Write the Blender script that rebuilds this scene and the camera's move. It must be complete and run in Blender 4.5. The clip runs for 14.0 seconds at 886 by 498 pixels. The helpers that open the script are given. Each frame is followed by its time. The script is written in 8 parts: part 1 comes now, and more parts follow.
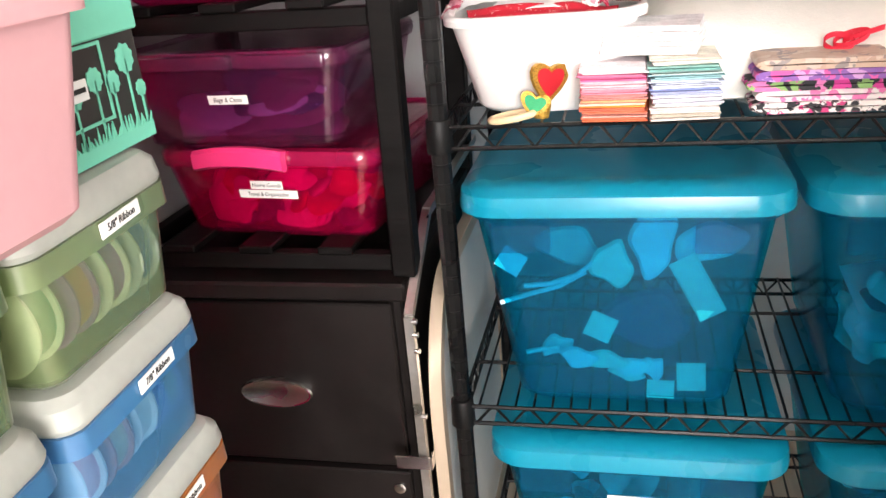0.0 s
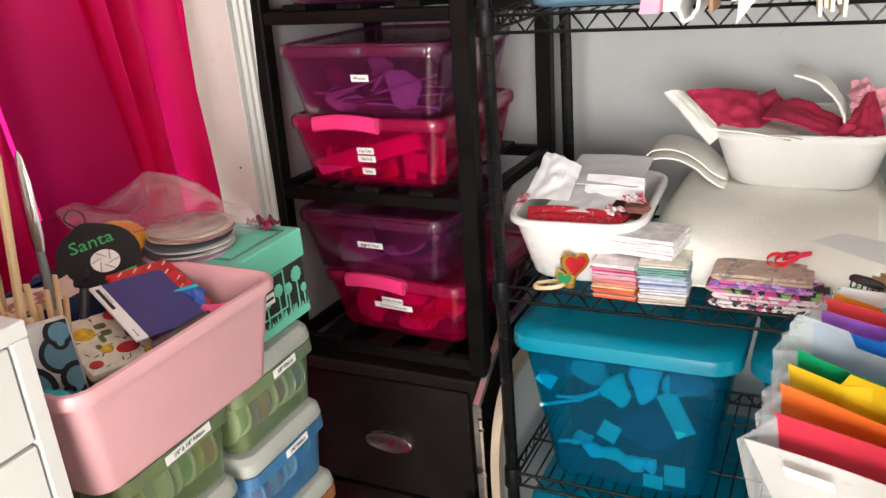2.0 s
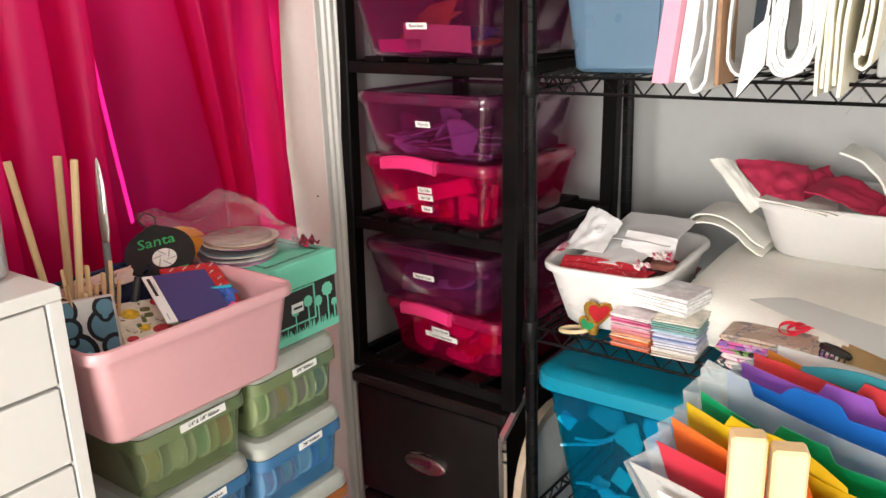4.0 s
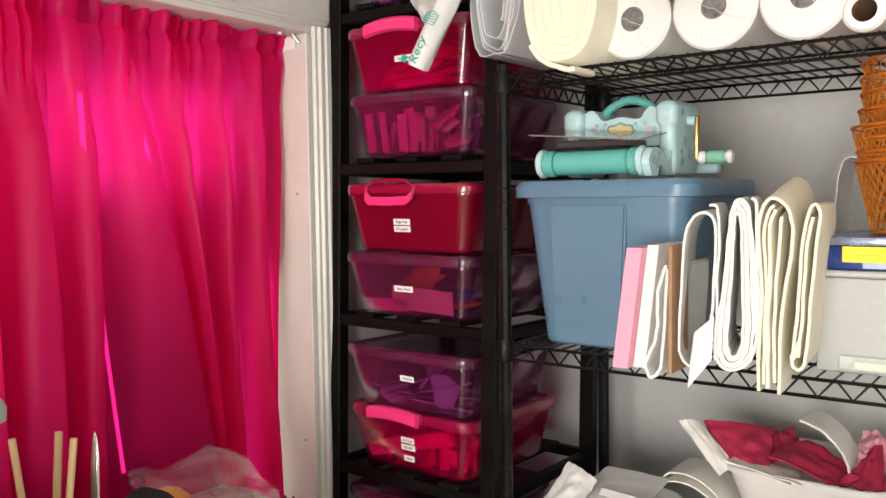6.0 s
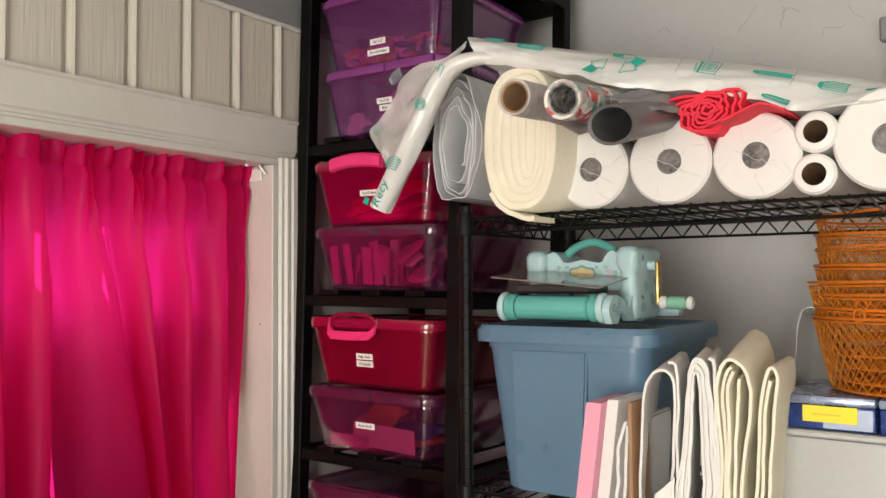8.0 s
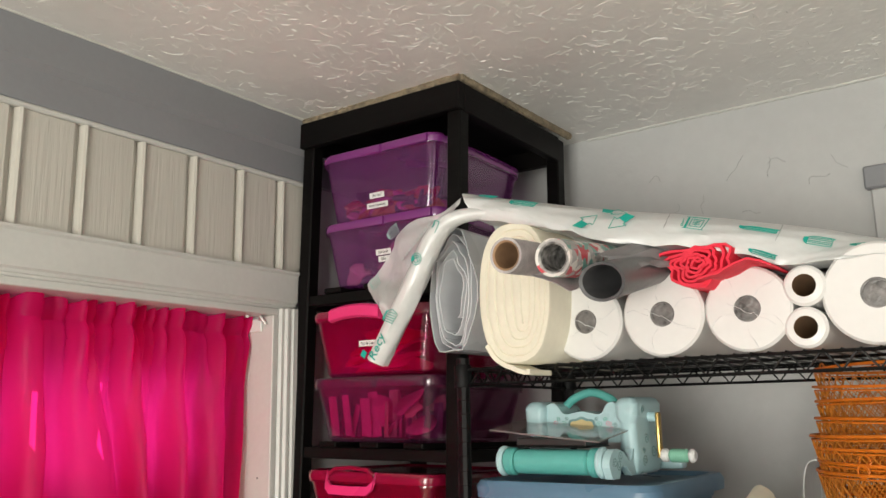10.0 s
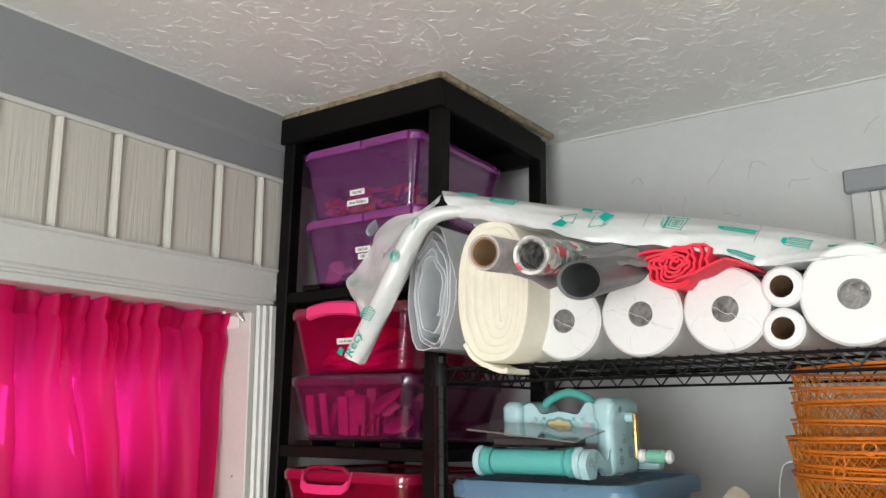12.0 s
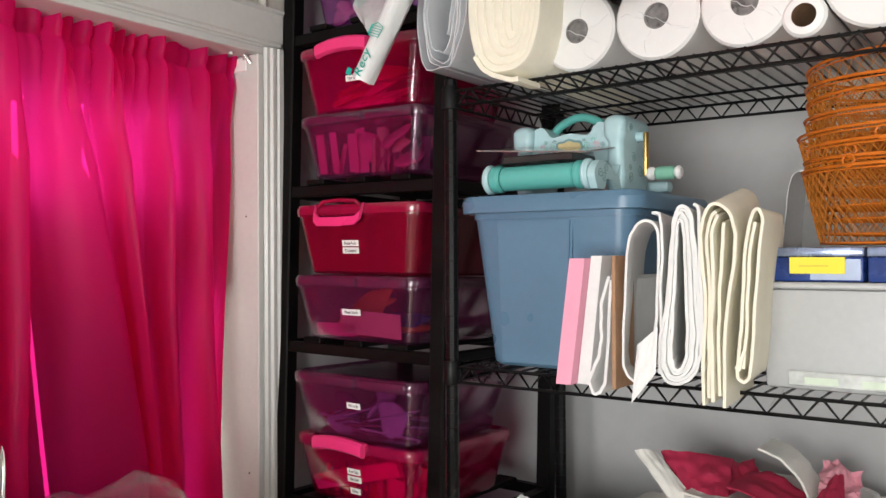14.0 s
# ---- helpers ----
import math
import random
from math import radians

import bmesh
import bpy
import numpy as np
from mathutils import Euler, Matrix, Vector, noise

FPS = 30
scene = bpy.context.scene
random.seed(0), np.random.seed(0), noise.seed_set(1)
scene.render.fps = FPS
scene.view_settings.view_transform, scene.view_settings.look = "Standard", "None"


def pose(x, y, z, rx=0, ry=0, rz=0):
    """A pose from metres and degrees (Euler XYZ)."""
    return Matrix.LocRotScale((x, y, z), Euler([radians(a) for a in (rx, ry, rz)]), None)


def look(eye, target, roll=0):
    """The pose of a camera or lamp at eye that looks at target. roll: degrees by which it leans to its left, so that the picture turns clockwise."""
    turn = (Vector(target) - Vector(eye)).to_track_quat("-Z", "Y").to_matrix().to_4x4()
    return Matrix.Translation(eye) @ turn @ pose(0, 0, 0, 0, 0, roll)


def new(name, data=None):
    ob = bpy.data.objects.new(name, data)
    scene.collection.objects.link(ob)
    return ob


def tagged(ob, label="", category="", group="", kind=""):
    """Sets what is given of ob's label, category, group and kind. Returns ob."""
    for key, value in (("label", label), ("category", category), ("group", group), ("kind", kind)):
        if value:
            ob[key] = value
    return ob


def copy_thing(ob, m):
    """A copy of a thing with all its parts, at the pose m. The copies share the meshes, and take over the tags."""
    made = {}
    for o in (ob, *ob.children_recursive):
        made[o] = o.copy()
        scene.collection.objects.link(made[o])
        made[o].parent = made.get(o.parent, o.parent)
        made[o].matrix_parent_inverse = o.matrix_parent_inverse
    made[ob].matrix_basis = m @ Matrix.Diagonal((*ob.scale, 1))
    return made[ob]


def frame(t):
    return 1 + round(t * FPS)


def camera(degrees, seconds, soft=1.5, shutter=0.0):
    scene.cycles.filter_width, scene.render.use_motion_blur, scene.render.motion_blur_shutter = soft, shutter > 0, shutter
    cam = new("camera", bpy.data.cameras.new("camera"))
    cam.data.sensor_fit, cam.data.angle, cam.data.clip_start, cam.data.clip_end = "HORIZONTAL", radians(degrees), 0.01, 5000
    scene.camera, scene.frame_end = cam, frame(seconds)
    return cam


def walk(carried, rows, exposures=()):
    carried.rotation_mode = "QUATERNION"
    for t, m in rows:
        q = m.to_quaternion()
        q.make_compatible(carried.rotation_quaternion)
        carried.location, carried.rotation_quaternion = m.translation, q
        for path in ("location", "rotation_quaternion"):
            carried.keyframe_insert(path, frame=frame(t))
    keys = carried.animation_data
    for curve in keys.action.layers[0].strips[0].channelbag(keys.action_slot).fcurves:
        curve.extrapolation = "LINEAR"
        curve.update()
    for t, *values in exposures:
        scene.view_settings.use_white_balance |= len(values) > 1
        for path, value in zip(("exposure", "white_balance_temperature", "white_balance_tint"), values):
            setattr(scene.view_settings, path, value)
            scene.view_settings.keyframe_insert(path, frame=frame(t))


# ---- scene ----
cam = camera(55.9, 14.0)
ROWS = [
    (0, 0.0044, -0.0126, 1.1130, 11.730, -22.677, 4.731),
    (0.5, 0.0168, -0.0702, 1.2680, 11.899, -22.857, 4.828),
    (1, 0.0836, -0.1618, 1.3762, 12.122, -25.326, 4.993),
    (1.5, 0.2267, -0.2793, 1.4217, 17.383, -27.040, 5.721),
    (2, 0.3135, -0.3164, 1.4590, 25.193, -20.765, 4.613),
    (2.2, 0.3375, -0.3223, 1.4659, 25.056, -19.756, 4.304),
    (4.3, 0.5741, -0.3362, 1.4604, 37.434, -15.105, 1.710),
    (4.5, 0.5937, -0.3469, 1.4892, 37.065, -13.041, 1.599),
    (5, 0.6245, -0.3686, 1.5343, 37.194, -10.668, 1.421),
    (5.5, 0.6276, -0.3686, 1.5667, 37.311, -7.775, 1.031),
    (6, 0.6239, -0.3674, 1.6105, 36.739, -3.609, 0.760),
    (6.5, 0.6236, -0.3689, 1.6429, 36.098, -1.008, 0.314),
    (7, 0.6317, -0.3617, 1.6753, 35.917, -0.710, 0.367),
    (7.5, 0.6395, -0.3498, 1.7023, 35.598, 0.680, 0.372),
    (8, 0.6459, -0.3337, 1.7150, 35.468, 2.180, 0.269),
    (8.5, 0.6625, -0.3220, 1.7325, 37.681, 8.447, 1.434),
    (9, 0.6654, -0.3319, 1.7410, 36.949, 9.855, 1.084),
    (9.2, 0.6684, -0.3376, 1.7522, 36.616, 10.500, 1.084),
    (11.5, 0.6740, -0.3222, 1.7460, 35.332, 11.378, 0.469),
    (12, 0.6739, -0.3189, 1.7441, 34.925, 11.356, 0.334),
    (12.5, 0.6750, -0.3188, 1.7436, 34.676, 11.141, 0.028),
    (13, 0.6635, -0.3033, 1.7210, 34.828, 10.821, -0.081),
    (13.5, 0.6429, -0.2839, 1.6328, 35.053, 4.609, -0.892),
    (14, 0.6584, -0.2881, 1.5320, 35.825, 0.431, 0.279),
]
walk(cam, [(t, pose(x, y, z, 90 + pitch, roll, yaw)) for t, x, y, z, yaw, pitch, roll in ROWS],
     [(0.0, 1.08, 6550, 14), (0.5, 0.62, 6600, 14), (1.0, 0.54, 6550, 13), (1.5, 0.40, 6500, 11), (2.2, 0.44, 6500, 10), (4.5, 0.33, 6700, 10), (5.5, 0.20, 6750, 10), (7.0, -0.16, 6900, 10), (9.0, -0.32, 7050, 8), (11.3, -0.18, 6150, 5), (12.5, -0.15, 6100, 5), (13.5, -0.2, 6250, 9), (14.0, -0.2, 6300, 10)])

# ---- world and light ----
world = bpy.data.worlds.new("world")
scene.world = world
world.use_nodes = True
wn = world.node_tree.nodes
sky = wn.new("ShaderNodeTexSky")
sky.sky_type, sky.sun_disc = "NISHITA", False
sky.sun_elevation, sky.sun_rotation = radians(28), radians(-75)
world.node_tree.links.new(sky.outputs[0], wn["Background"].inputs[0])
wn["Background"].inputs[1].default_value = 0.06

sun = new("sun", bpy.data.lights.new("sun", "SUN"))
sun.data.energy, sun.data.angle, sun.data.color = 5.0, radians(0.5), (1.0, 0.95, 0.87)
sun.matrix_world = look((-3.0, 1.05, 2.95), (-0.8, 0.5, 1.75))

X_WIN, Y_BACK, Z_CEIL = -0.745, 1.60, 2.455     # inner faces of the window wall, back wall and ceiling
X_EAST, Y_SOUTH = 2.7, -2.4


def area_lamp(name, m, sx, sy, power, color):
    ob = new(name, bpy.data.lights.new(name, "AREA"))
    ob.data.shape, ob.data.size, ob.data.size_y, ob.data.energy, ob.data.color = "RECTANGLE", sx, sy, power, color
    ob.matrix_world = m
    return ob


# daylight in the two windows behind the walk
area_lamp("window_daylight", look((0.8, Y_SOUTH + 0.02, 1.32), (0.7, 0.6, 1.2)), 1.35, 1.25, 106, (1.0, 0.97, 0.93))
area_lamp("window_daylight", look((X_EAST - 0.02, -0.6, 1.5), (0.0, 0.3, 1.3)), 1.1, 1.15, 11, (1.0, 0.97, 0.94))

# ---- materials ----
MATS = {}


def mat(name, base, rough=0.5, metal=0.0, var=0.12, vscale=6.0, fine=90.0, bump=0.0, bscale=150.0, clear=0.0, coat=0.0, sheen=0.0,
        translucent=0.0, stretch=(1, 1, 1), rvar=0.1, body=0.0, tint=None, spec=0.5, through_tint=None, film_gloss=0.05):
    """A node material: base colour with two scales of variation, fine relief, and, where asked, see-through plastic or thin cloth."""
    if name in MATS:
        return MATS[name]
    m = bpy.data.materials.new(name)
    m.use_nodes = True
    nt, nodes = m.node_tree, m.node_tree.nodes
    link = nt.links.new
    p = nodes["Principled BSDF"]
    tc = nodes.new("ShaderNodeTexCoord")
    mp = nodes.new("ShaderNodeMapping")
    mp.inputs["Scale"].default_value = stretch
    link(tc.outputs["Object"], mp.inputs["Vector"])
    info = nodes.new("ShaderNodeObjectInfo")
    off = nodes.new("ShaderNodeVectorMath")
    off.operation = "SCALE"
    off.inputs[0].default_value = (7.1, 3.7, 5.3)
    link(info.outputs["Random"], off.inputs["Scale"])
    link(off.outputs[0], mp.inputs["Location"])
    n1, n2 = nodes.new("ShaderNodeTexNoise"), nodes.new("ShaderNodeTexNoise")
    n1.inputs["Scale"].default_value, n2.inputs["Scale"].default_value = vscale, fine
    n1.inputs["Detail"].default_value, n2.inputs["Detail"].default_value = 3, 3
    link(mp.outputs[0], n1.inputs["Vector"]), link(mp.outputs[0], n2.inputs["Vector"])
    add = nodes.new("ShaderNodeMath")
    add.operation = "MULTIPLY_ADD"
    link(n2.outputs["Fac"], add.inputs[0])
    add.inputs[1].default_value = 0.5
    link(n1.outputs["Fac"], add.inputs[2])
    ramp = nodes.new("ShaderNodeMapRange")
    ramp.inputs["From Min"].default_value, ramp.inputs["From Max"].default_value = 0.5, 1.0
    ramp.inputs["To Min"].default_value, ramp.inputs["To Max"].default_value = 1 - var, 1 + var
    link(add.outputs[0], ramp.inputs["Value"])
    mul = nodes.new("ShaderNodeVectorMath")
    mul.operation = "SCALE"
    mul.inputs[0].default_value = base
    link(ramp.outputs[0], mul.inputs["Scale"])
    colour = mul.outputs[0]
    link(colour, p.inputs["Base Color"])
    rr = nodes.new("ShaderNodeMapRange")
    rr.inputs["From Min"].default_value, rr.inputs["From Max"].default_value = 0.3, 0.7
    rr.inputs["To Min"].default_value, rr.inputs["To Max"].default_value = max(0.02, rough - rvar), min(1, rough + rvar)
    link(n1.outputs["Fac"], rr.inputs["Value"])
    link(rr.outputs[0], p.inputs["Roughness"])
    p.inputs["Metallic"].default_value = metal
    p.inputs["Coat Weight"].default_value = coat
    p.inputs["Specular IOR Level"].default_value = spec
    p.inputs["Sheen Weight"].default_value = sheen
    if bump:
        nb = nodes.new("ShaderNodeTexNoise")
        nb.inputs["Scale"].default_value, nb.inputs["Detail"].default_value = bscale, 4
        link(mp.outputs[0], nb.inputs["Vector"])
        b = nodes.new("ShaderNodeBump")
        b.inputs["Strength"].default_value, b.inputs["Distance"].default_value = min(1.0, bump), 0.002
        link(nb.outputs["Fac"], b.inputs["Height"])
        link(b.outputs[0], p.inputs["Normal"])
    out = nodes["Material Output"]
    if clear:
        t = nodes.new("ShaderNodeBsdfTransparent")
        t.inputs[0].default_value = (*(tint or [min(1, c * (body or 1.5)) for c in base]), 1)
        mix = nodes.new("ShaderNodeMixShader")
        mix.inputs[0].default_value = clear
        link(p.outputs[0], mix.inputs[1]), link(t.outputs[0], mix.inputs[2])
        gl, lw, film = nodes.new("ShaderNodeBsdfGlossy"), nodes.new("ShaderNodeLayerWeight"), nodes.new("ShaderNodeMixShader")
        gl.inputs["Roughness"].default_value, lw.inputs["Blend"].default_value = rough, 0.5
        pw, fr = nodes.new("ShaderNodeMath"), nodes.new("ShaderNodeMath")
        pw.operation, fr.operation = "POWER", "MULTIPLY_ADD"
        pw.inputs[1].default_value, fr.inputs[1].default_value, fr.inputs[2].default_value = 3.5, 14 * film_gloss, film_gloss
        link(lw.outputs["Facing"], pw.inputs[0]), link(pw.outputs[0], fr.inputs[0])
        gl.inputs["Color"].default_value = (0.9, 0.9, 0.9, 1)
        link(fr.outputs[0], film.inputs[0]), link(mix.outputs[0], film.inputs[1]), link(gl.outputs[0], film.inputs[2])
        link(film.outputs[0], out.inputs["Surface"])
    if translucent:
        t = nodes.new("ShaderNodeBsdfTranslucent")
        if through_tint:
            t.inputs["Color"].default_value = (*through_tint, 1)
        else:
            link(colour, t.inputs["Color"])
        mix = nodes.new("ShaderNodeMixShader")
        mix.inputs[0].default_value = translucent
        link(p.outputs[0], mix.inputs[1]), link(t.outputs[0], mix.inputs[2])
        link(mix.outputs[0], out.inputs["Surface"])
    MATS[name] = m
    return m


def print_mat(name, cols, scale=60.0, rough=0.8):
    """Printed cloth: small irregular spots of several colours."""
    m = bpy.data.materials.new(name)
    m.use_nodes = True
    nodes, link = m.node_tree.nodes, m.node_tree.links.new
    tc, vo, ns = nodes.new("ShaderNodeTexCoord"), nodes.new("ShaderNodeTexVoronoi"), nodes.new("ShaderNodeTexNoise")
    ns.inputs["Scale"].default_value = scale * 0.7
    mix = nodes.new("ShaderNodeVectorMath")
    mix.operation = "MULTIPLY_ADD"
    mix.inputs[1].default_value = (0.03, 0.03, 0.03)
    link(tc.outputs["Object"], ns.inputs["Vector"]), link(ns.outputs["Color"], mix.inputs[0]), link(tc.outputs["Object"], mix.inputs[2])
    vo.inputs["Scale"].default_value = scale
    link(mix.outputs[0], vo.inputs["Vector"])
    sep = nodes.new("ShaderNodeSeparateColor")
    link(vo.outputs["Color"], sep.inputs[0])
    ramp = nodes.new("ShaderNodeValToRGB")
    ramp.color_ramp.interpolation = "CONSTANT"
    el = ramp.color_ramp.elements
    el[0].color, el[0].position = (*cols[0], 1), 0.0
    el[1].color, el[1].position = (*cols[1], 1), 1.0 / len(cols)
    for k, c in enumerate(cols[2:], 2):
        el.new(k / len(cols)).color = (*c, 1)
    link(sep.outputs[0], ramp.inputs[0])
    p = nodes["Principled BSDF"]
    link(ramp.outputs[0], p.inputs["Base Color"])
    p.inputs["Roughness"].default_value = rough
    bp = nodes.new("ShaderNodeBump")
    bp.inputs["Strength"].default_value, bp.inputs["Distance"].default_value = 0.3, 0.001
    fine = nodes.new("ShaderNodeTexNoise")
    fine.inputs["Scale"].default_value = 700
    link(tc.outputs["Object"], fine.inputs["Vector"]), link(fine.outputs["Fac"], bp.inputs["Height"]), link(bp.outputs[0], p.inputs["Normal"])
    return m


WALL_GREY = mat("grey wall paint", (0.53, 0.535, 0.53), 0.75, var=0.05, vscale=2.5, fine=40, bump=0.5, bscale=45)
CRACK = mat("shaded plaster crack", (0.36, 0.365, 0.365), 0.8, var=0.2)
BAND_GREY = mat("grey painted board", (0.25, 0.255, 0.27), 0.55, var=0.05, vscale=3, bump=0.2, bscale=30)
CEIL = mat("textured ceiling paint", (0.78, 0.77, 0.74), 0.38, var=0.05, vscale=3, fine=30, bump=0.55, bscale=70)
SIDING = mat("cream wood-grain siding", (0.55, 0.53, 0.475), 0.5, var=0.05, vscale=8, bump=0.7, bscale=160, stretch=(1, 1, 0.05))
TRIM = mat("off-white gloss trim paint", (0.60, 0.60, 0.57), 0.4, var=0.05, vscale=5, bump=0.12, bscale=60)
# unseen floor; pale colour chosen to bounce fill light under the shelves
FLOOR = mat("pale bounce floor", (0.40, 0.33, 0.25), 0.45, var=0.25, vscale=4, stretch=(1, 0.1, 1))
BLACKWOOD = mat("black stained wood", (0.0036, 0.0029, 0.0028), 0.5, spec=0.14, var=0.5, vscale=10, bump=0.35, bscale=120, stretch=(0.15, 0.15, 1))
BLACKRES = mat("black plastic resin", (0.005, 0.005, 0.0053), 0.5, spec=0.2, var=0.3, vscale=8, bump=0.2, bscale=200)
CABBLACK = mat("black brown laminate", (0.008, 0.006, 0.0056), 0.40, spec=0.3, var=0.3, vscale=6, bump=0.08, bscale=200)
BLACKWIRE = mat("black coated wire", (0.004, 0.004, 0.0043), 0.3, var=0.2, spec=0.28)
CHROME = mat("brushed chrome", (0.62, 0.60, 0.58), 0.25, 1.0, var=0.1)
CURTAIN = mat("magenta satin curtain", (0.66, 0.020, 0.22), 0.38, var=0.06, vscale=5, bump=0.2, bscale=500, translucent=0.79, spec=0.22, through_tint=(1.0, 0.020, 0.32))
LABELW = mat("white label paper", (0.82, 0.82, 0.80), 0.6, var=0.03)
INK = mat("black ink", (0.015, 0.015, 0.015), 0.6, var=0.05)
BINRED = mat("raspberry tinted plastic", (0.36, 0.004, 0.055), 0.12, var=0.06, clear=0.78, tint=(0.98, 0.32, 0.68))
LIDRED = mat("raspberry lid plastic", (0.38, 0.008, 0.07), 0.2, var=0.06, clear=0.40, tint=(0.97, 0.25, 0.6))
BINPUR = mat("plum tinted plastic", (0.115, 0.024, 0.072), 0.12, var=0.06, clear=0.82, tint=(0.88, 0.60, 0.78))
LIDPUR = mat("plum lid plastic", (0.12, 0.022, 0.068), 0.2, var=0.06, clear=0.45, tint=(0.92, 0.62, 0.8))
BINVIO = mat("violet tinted plastic", (0.17, 0.020, 0.165), 0.12, var=0.06, clear=0.74, tint=(0.95, 0.70, 0.94))
LIDVIO = mat("violet lid plastic", (0.23, 0.032, 0.22), 0.2, var=0.06, clear=0.15, tint=(0.92, 0.6, 0.88))
BINCRIM = mat("crimson milky plastic", (0.20, 0.003, 0.020), 0.16, var=0.06, clear=0.30, tint=(0.95, 0.2, 0.45))
LIDCRIM = mat("crimson lid plastic", (0.30, 0.006, 0.040), 0.2, var=0.06, clear=0.15, tint=(0.95, 0.2, 0.5))
PINKHANDLE = mat("hot pink plastic", (0.80, 0.04, 0.20), 0.35, var=0.05)
TEALBODY = mat("teal blue tinted plastic", (0.0, 0.125, 0.215), 0.16, var=0.06, clear=0.78, tint=(0.01, 0.84, 0.95), spec=0.15, film_gloss=0.012)
TEALLID = mat("teal lid plastic", (0.0, 0.265, 0.40), 0.28, var=0.05, bump=0.05, clear=0.12, tint=(0.1, 0.85, 1.0), spec=0.3, film_gloss=0.02)
SLATE = mat("slate blue plastic", (0.10, 0.195, 0.29), 0.35, var=0.06, bump=0.1, bscale=300)
WHITEP = mat("white plastic", (0.80, 0.79, 0.77), 0.35, var=0.03)
PINKP = mat("pale pink plastic", (0.58, 0.315, 0.335), 0.4, var=0.04, bump=0.05)

# ---- mesh helpers ----


def mesh_object(name, bm, material, smooth=True, angle=35):
    me = bpy.data.meshes.new(name)
    bmesh.ops.recalc_face_normals(bm, faces=bm.faces)
    if smooth:
        for f in bm.faces:
            f.smooth = True
        for e in bm.edges:
            if len(e.link_faces) == 2 and e.calc_face_angle(0) > radians(angle):
                e.smooth = False
    bm.to_mesh(me)
    bm.free()
    for m in material if isinstance(material, (list, tuple)) else (material,):
        me.materials.append(m)
    return new(name, me)


def part(name, bm, material, parent, label="", at=None, smooth=True):
    ob = mesh_object(name, bm, material, smooth)
    ob.parent = parent
    if at is not None:
        ob.matrix_local = at
    return tagged(ob, label)


def solid(name, bm, material, label, category, group="", kind="", at=None, smooth=True):
    ob = mesh_object(name, bm, material, smooth)
    if at is not None:
        ob.matrix_world = at
    return tagged(ob, label, category, group, kind)


def thing(name, label, category, at, group="", kind=""):
    ob = new(name)
    ob.empty_display_size = 0.05
    ob.matrix_world = at
    return tagged(ob, label, category, group, kind)


def box(bm, x0, x1, y0, y1, z0, z1, bevel=0.0, seg=1):
    vs = [bm.verts.new(p) for p in ((x0, y0, z0), (x1, y0, z0), (x1, y1, z0), (x0, y1, z0), (x0, y0, z1), (x1, y0, z1), (x1, y1, z1), (x0, y1, z1))]
    fs = [bm.faces.new([vs[i] for i in q]) for q in ((0, 3, 2, 1), (4, 5, 6, 7), (0, 1, 5, 4), (1, 2, 6, 5), (2, 3, 7, 6), (3, 0, 4, 7))]
    if bevel:
        es = list({e for f in fs for e in f.edges})
        bmesh.ops.bevel(bm, geom=es, offset=bevel, segments=seg, profile=0.5, affect="EDGES")
    return vs


def boxbm(x0, x1, y0, y1, z0, z1, bevel=0.0, seg=1):
    bm = bmesh.new()
    box(bm, x0, x1, y0, y1, z0, z1, bevel, seg)
    return bm


def rrect(w, d, r, n=5, cx=0.0, cy=0.0):
    """Points of a rounded rectangle, counter-clockwise."""
    pts = []
    r = min(r, w / 2 - 1e-4, d / 2 - 1e-4)
    for sx, sy, a0 in ((1, -1, -90), (1, 1, 0), (-1, 1, 90), (-1, -1, 180)):
        for k in range(n + 1):
            a = radians(a0 + 90 * k / n)
            pts.append((cx + sx * (w / 2 - r) + r * math.cos(a), cy + sy * (d / 2 - r) + r * math.sin(a)))
    return pts


def loft(bm, rings, cap0=True, cap1=True, closed=True):
    """Skin a list of rings of 3D points."""
    vr = [[bm.verts.new(p) for p in ring] for ring in rings]
    n = len(vr[0])
    for a, b in zip(vr, vr[1:]):
        for i in range(n if closed else n - 1):
            j = (i + 1) % n
            bm.faces.new((a[i], a[j], b[j], b[i]))
    if cap0:
        bm.faces.new(list(reversed(vr[0])))
    if cap1:
        bm.faces.new(vr[-1])
    return vr


def tub(w0, d0, w1, d1, h, r=0.03, t=0.003, rim=0.0, rimh=0.012, n=5):
    """An open container, w0 x d0 at its floor and w1 x d1 at its mouth, with a rolled rim."""
    bm = bmesh.new()
    ring = lambda w, d, z, rr: [(x, y, z) for x, y in rrect(w, d, rr, n)]
    rings = [ring(w0 - 0.012, d0 - 0.012, 0, r), ring(w0, d0, 0.006, r), ring(w1, d1, h - rimh, r)]
    if rim:
        rings += [ring(w1 + 2 * rim, d1 + 2 * rim, h - rimh, r + rim), ring(w1 + 2 * rim, d1 + 2 * rim, h - 0.003, r + rim), ring(w1 + 2 * rim - 0.005, d1 + 2 * rim - 0.005, h, r + rim)]
    else:
        rings += [ring(w1, d1, h, r)]
    rings += [ring(w1 - 2 * t, d1 - 2 * t, h, r - t), ring(w0 - 2 * t, d0 - 2 * t, 0.006 + t, r - t)]
    loft(bm, rings)
    return bm


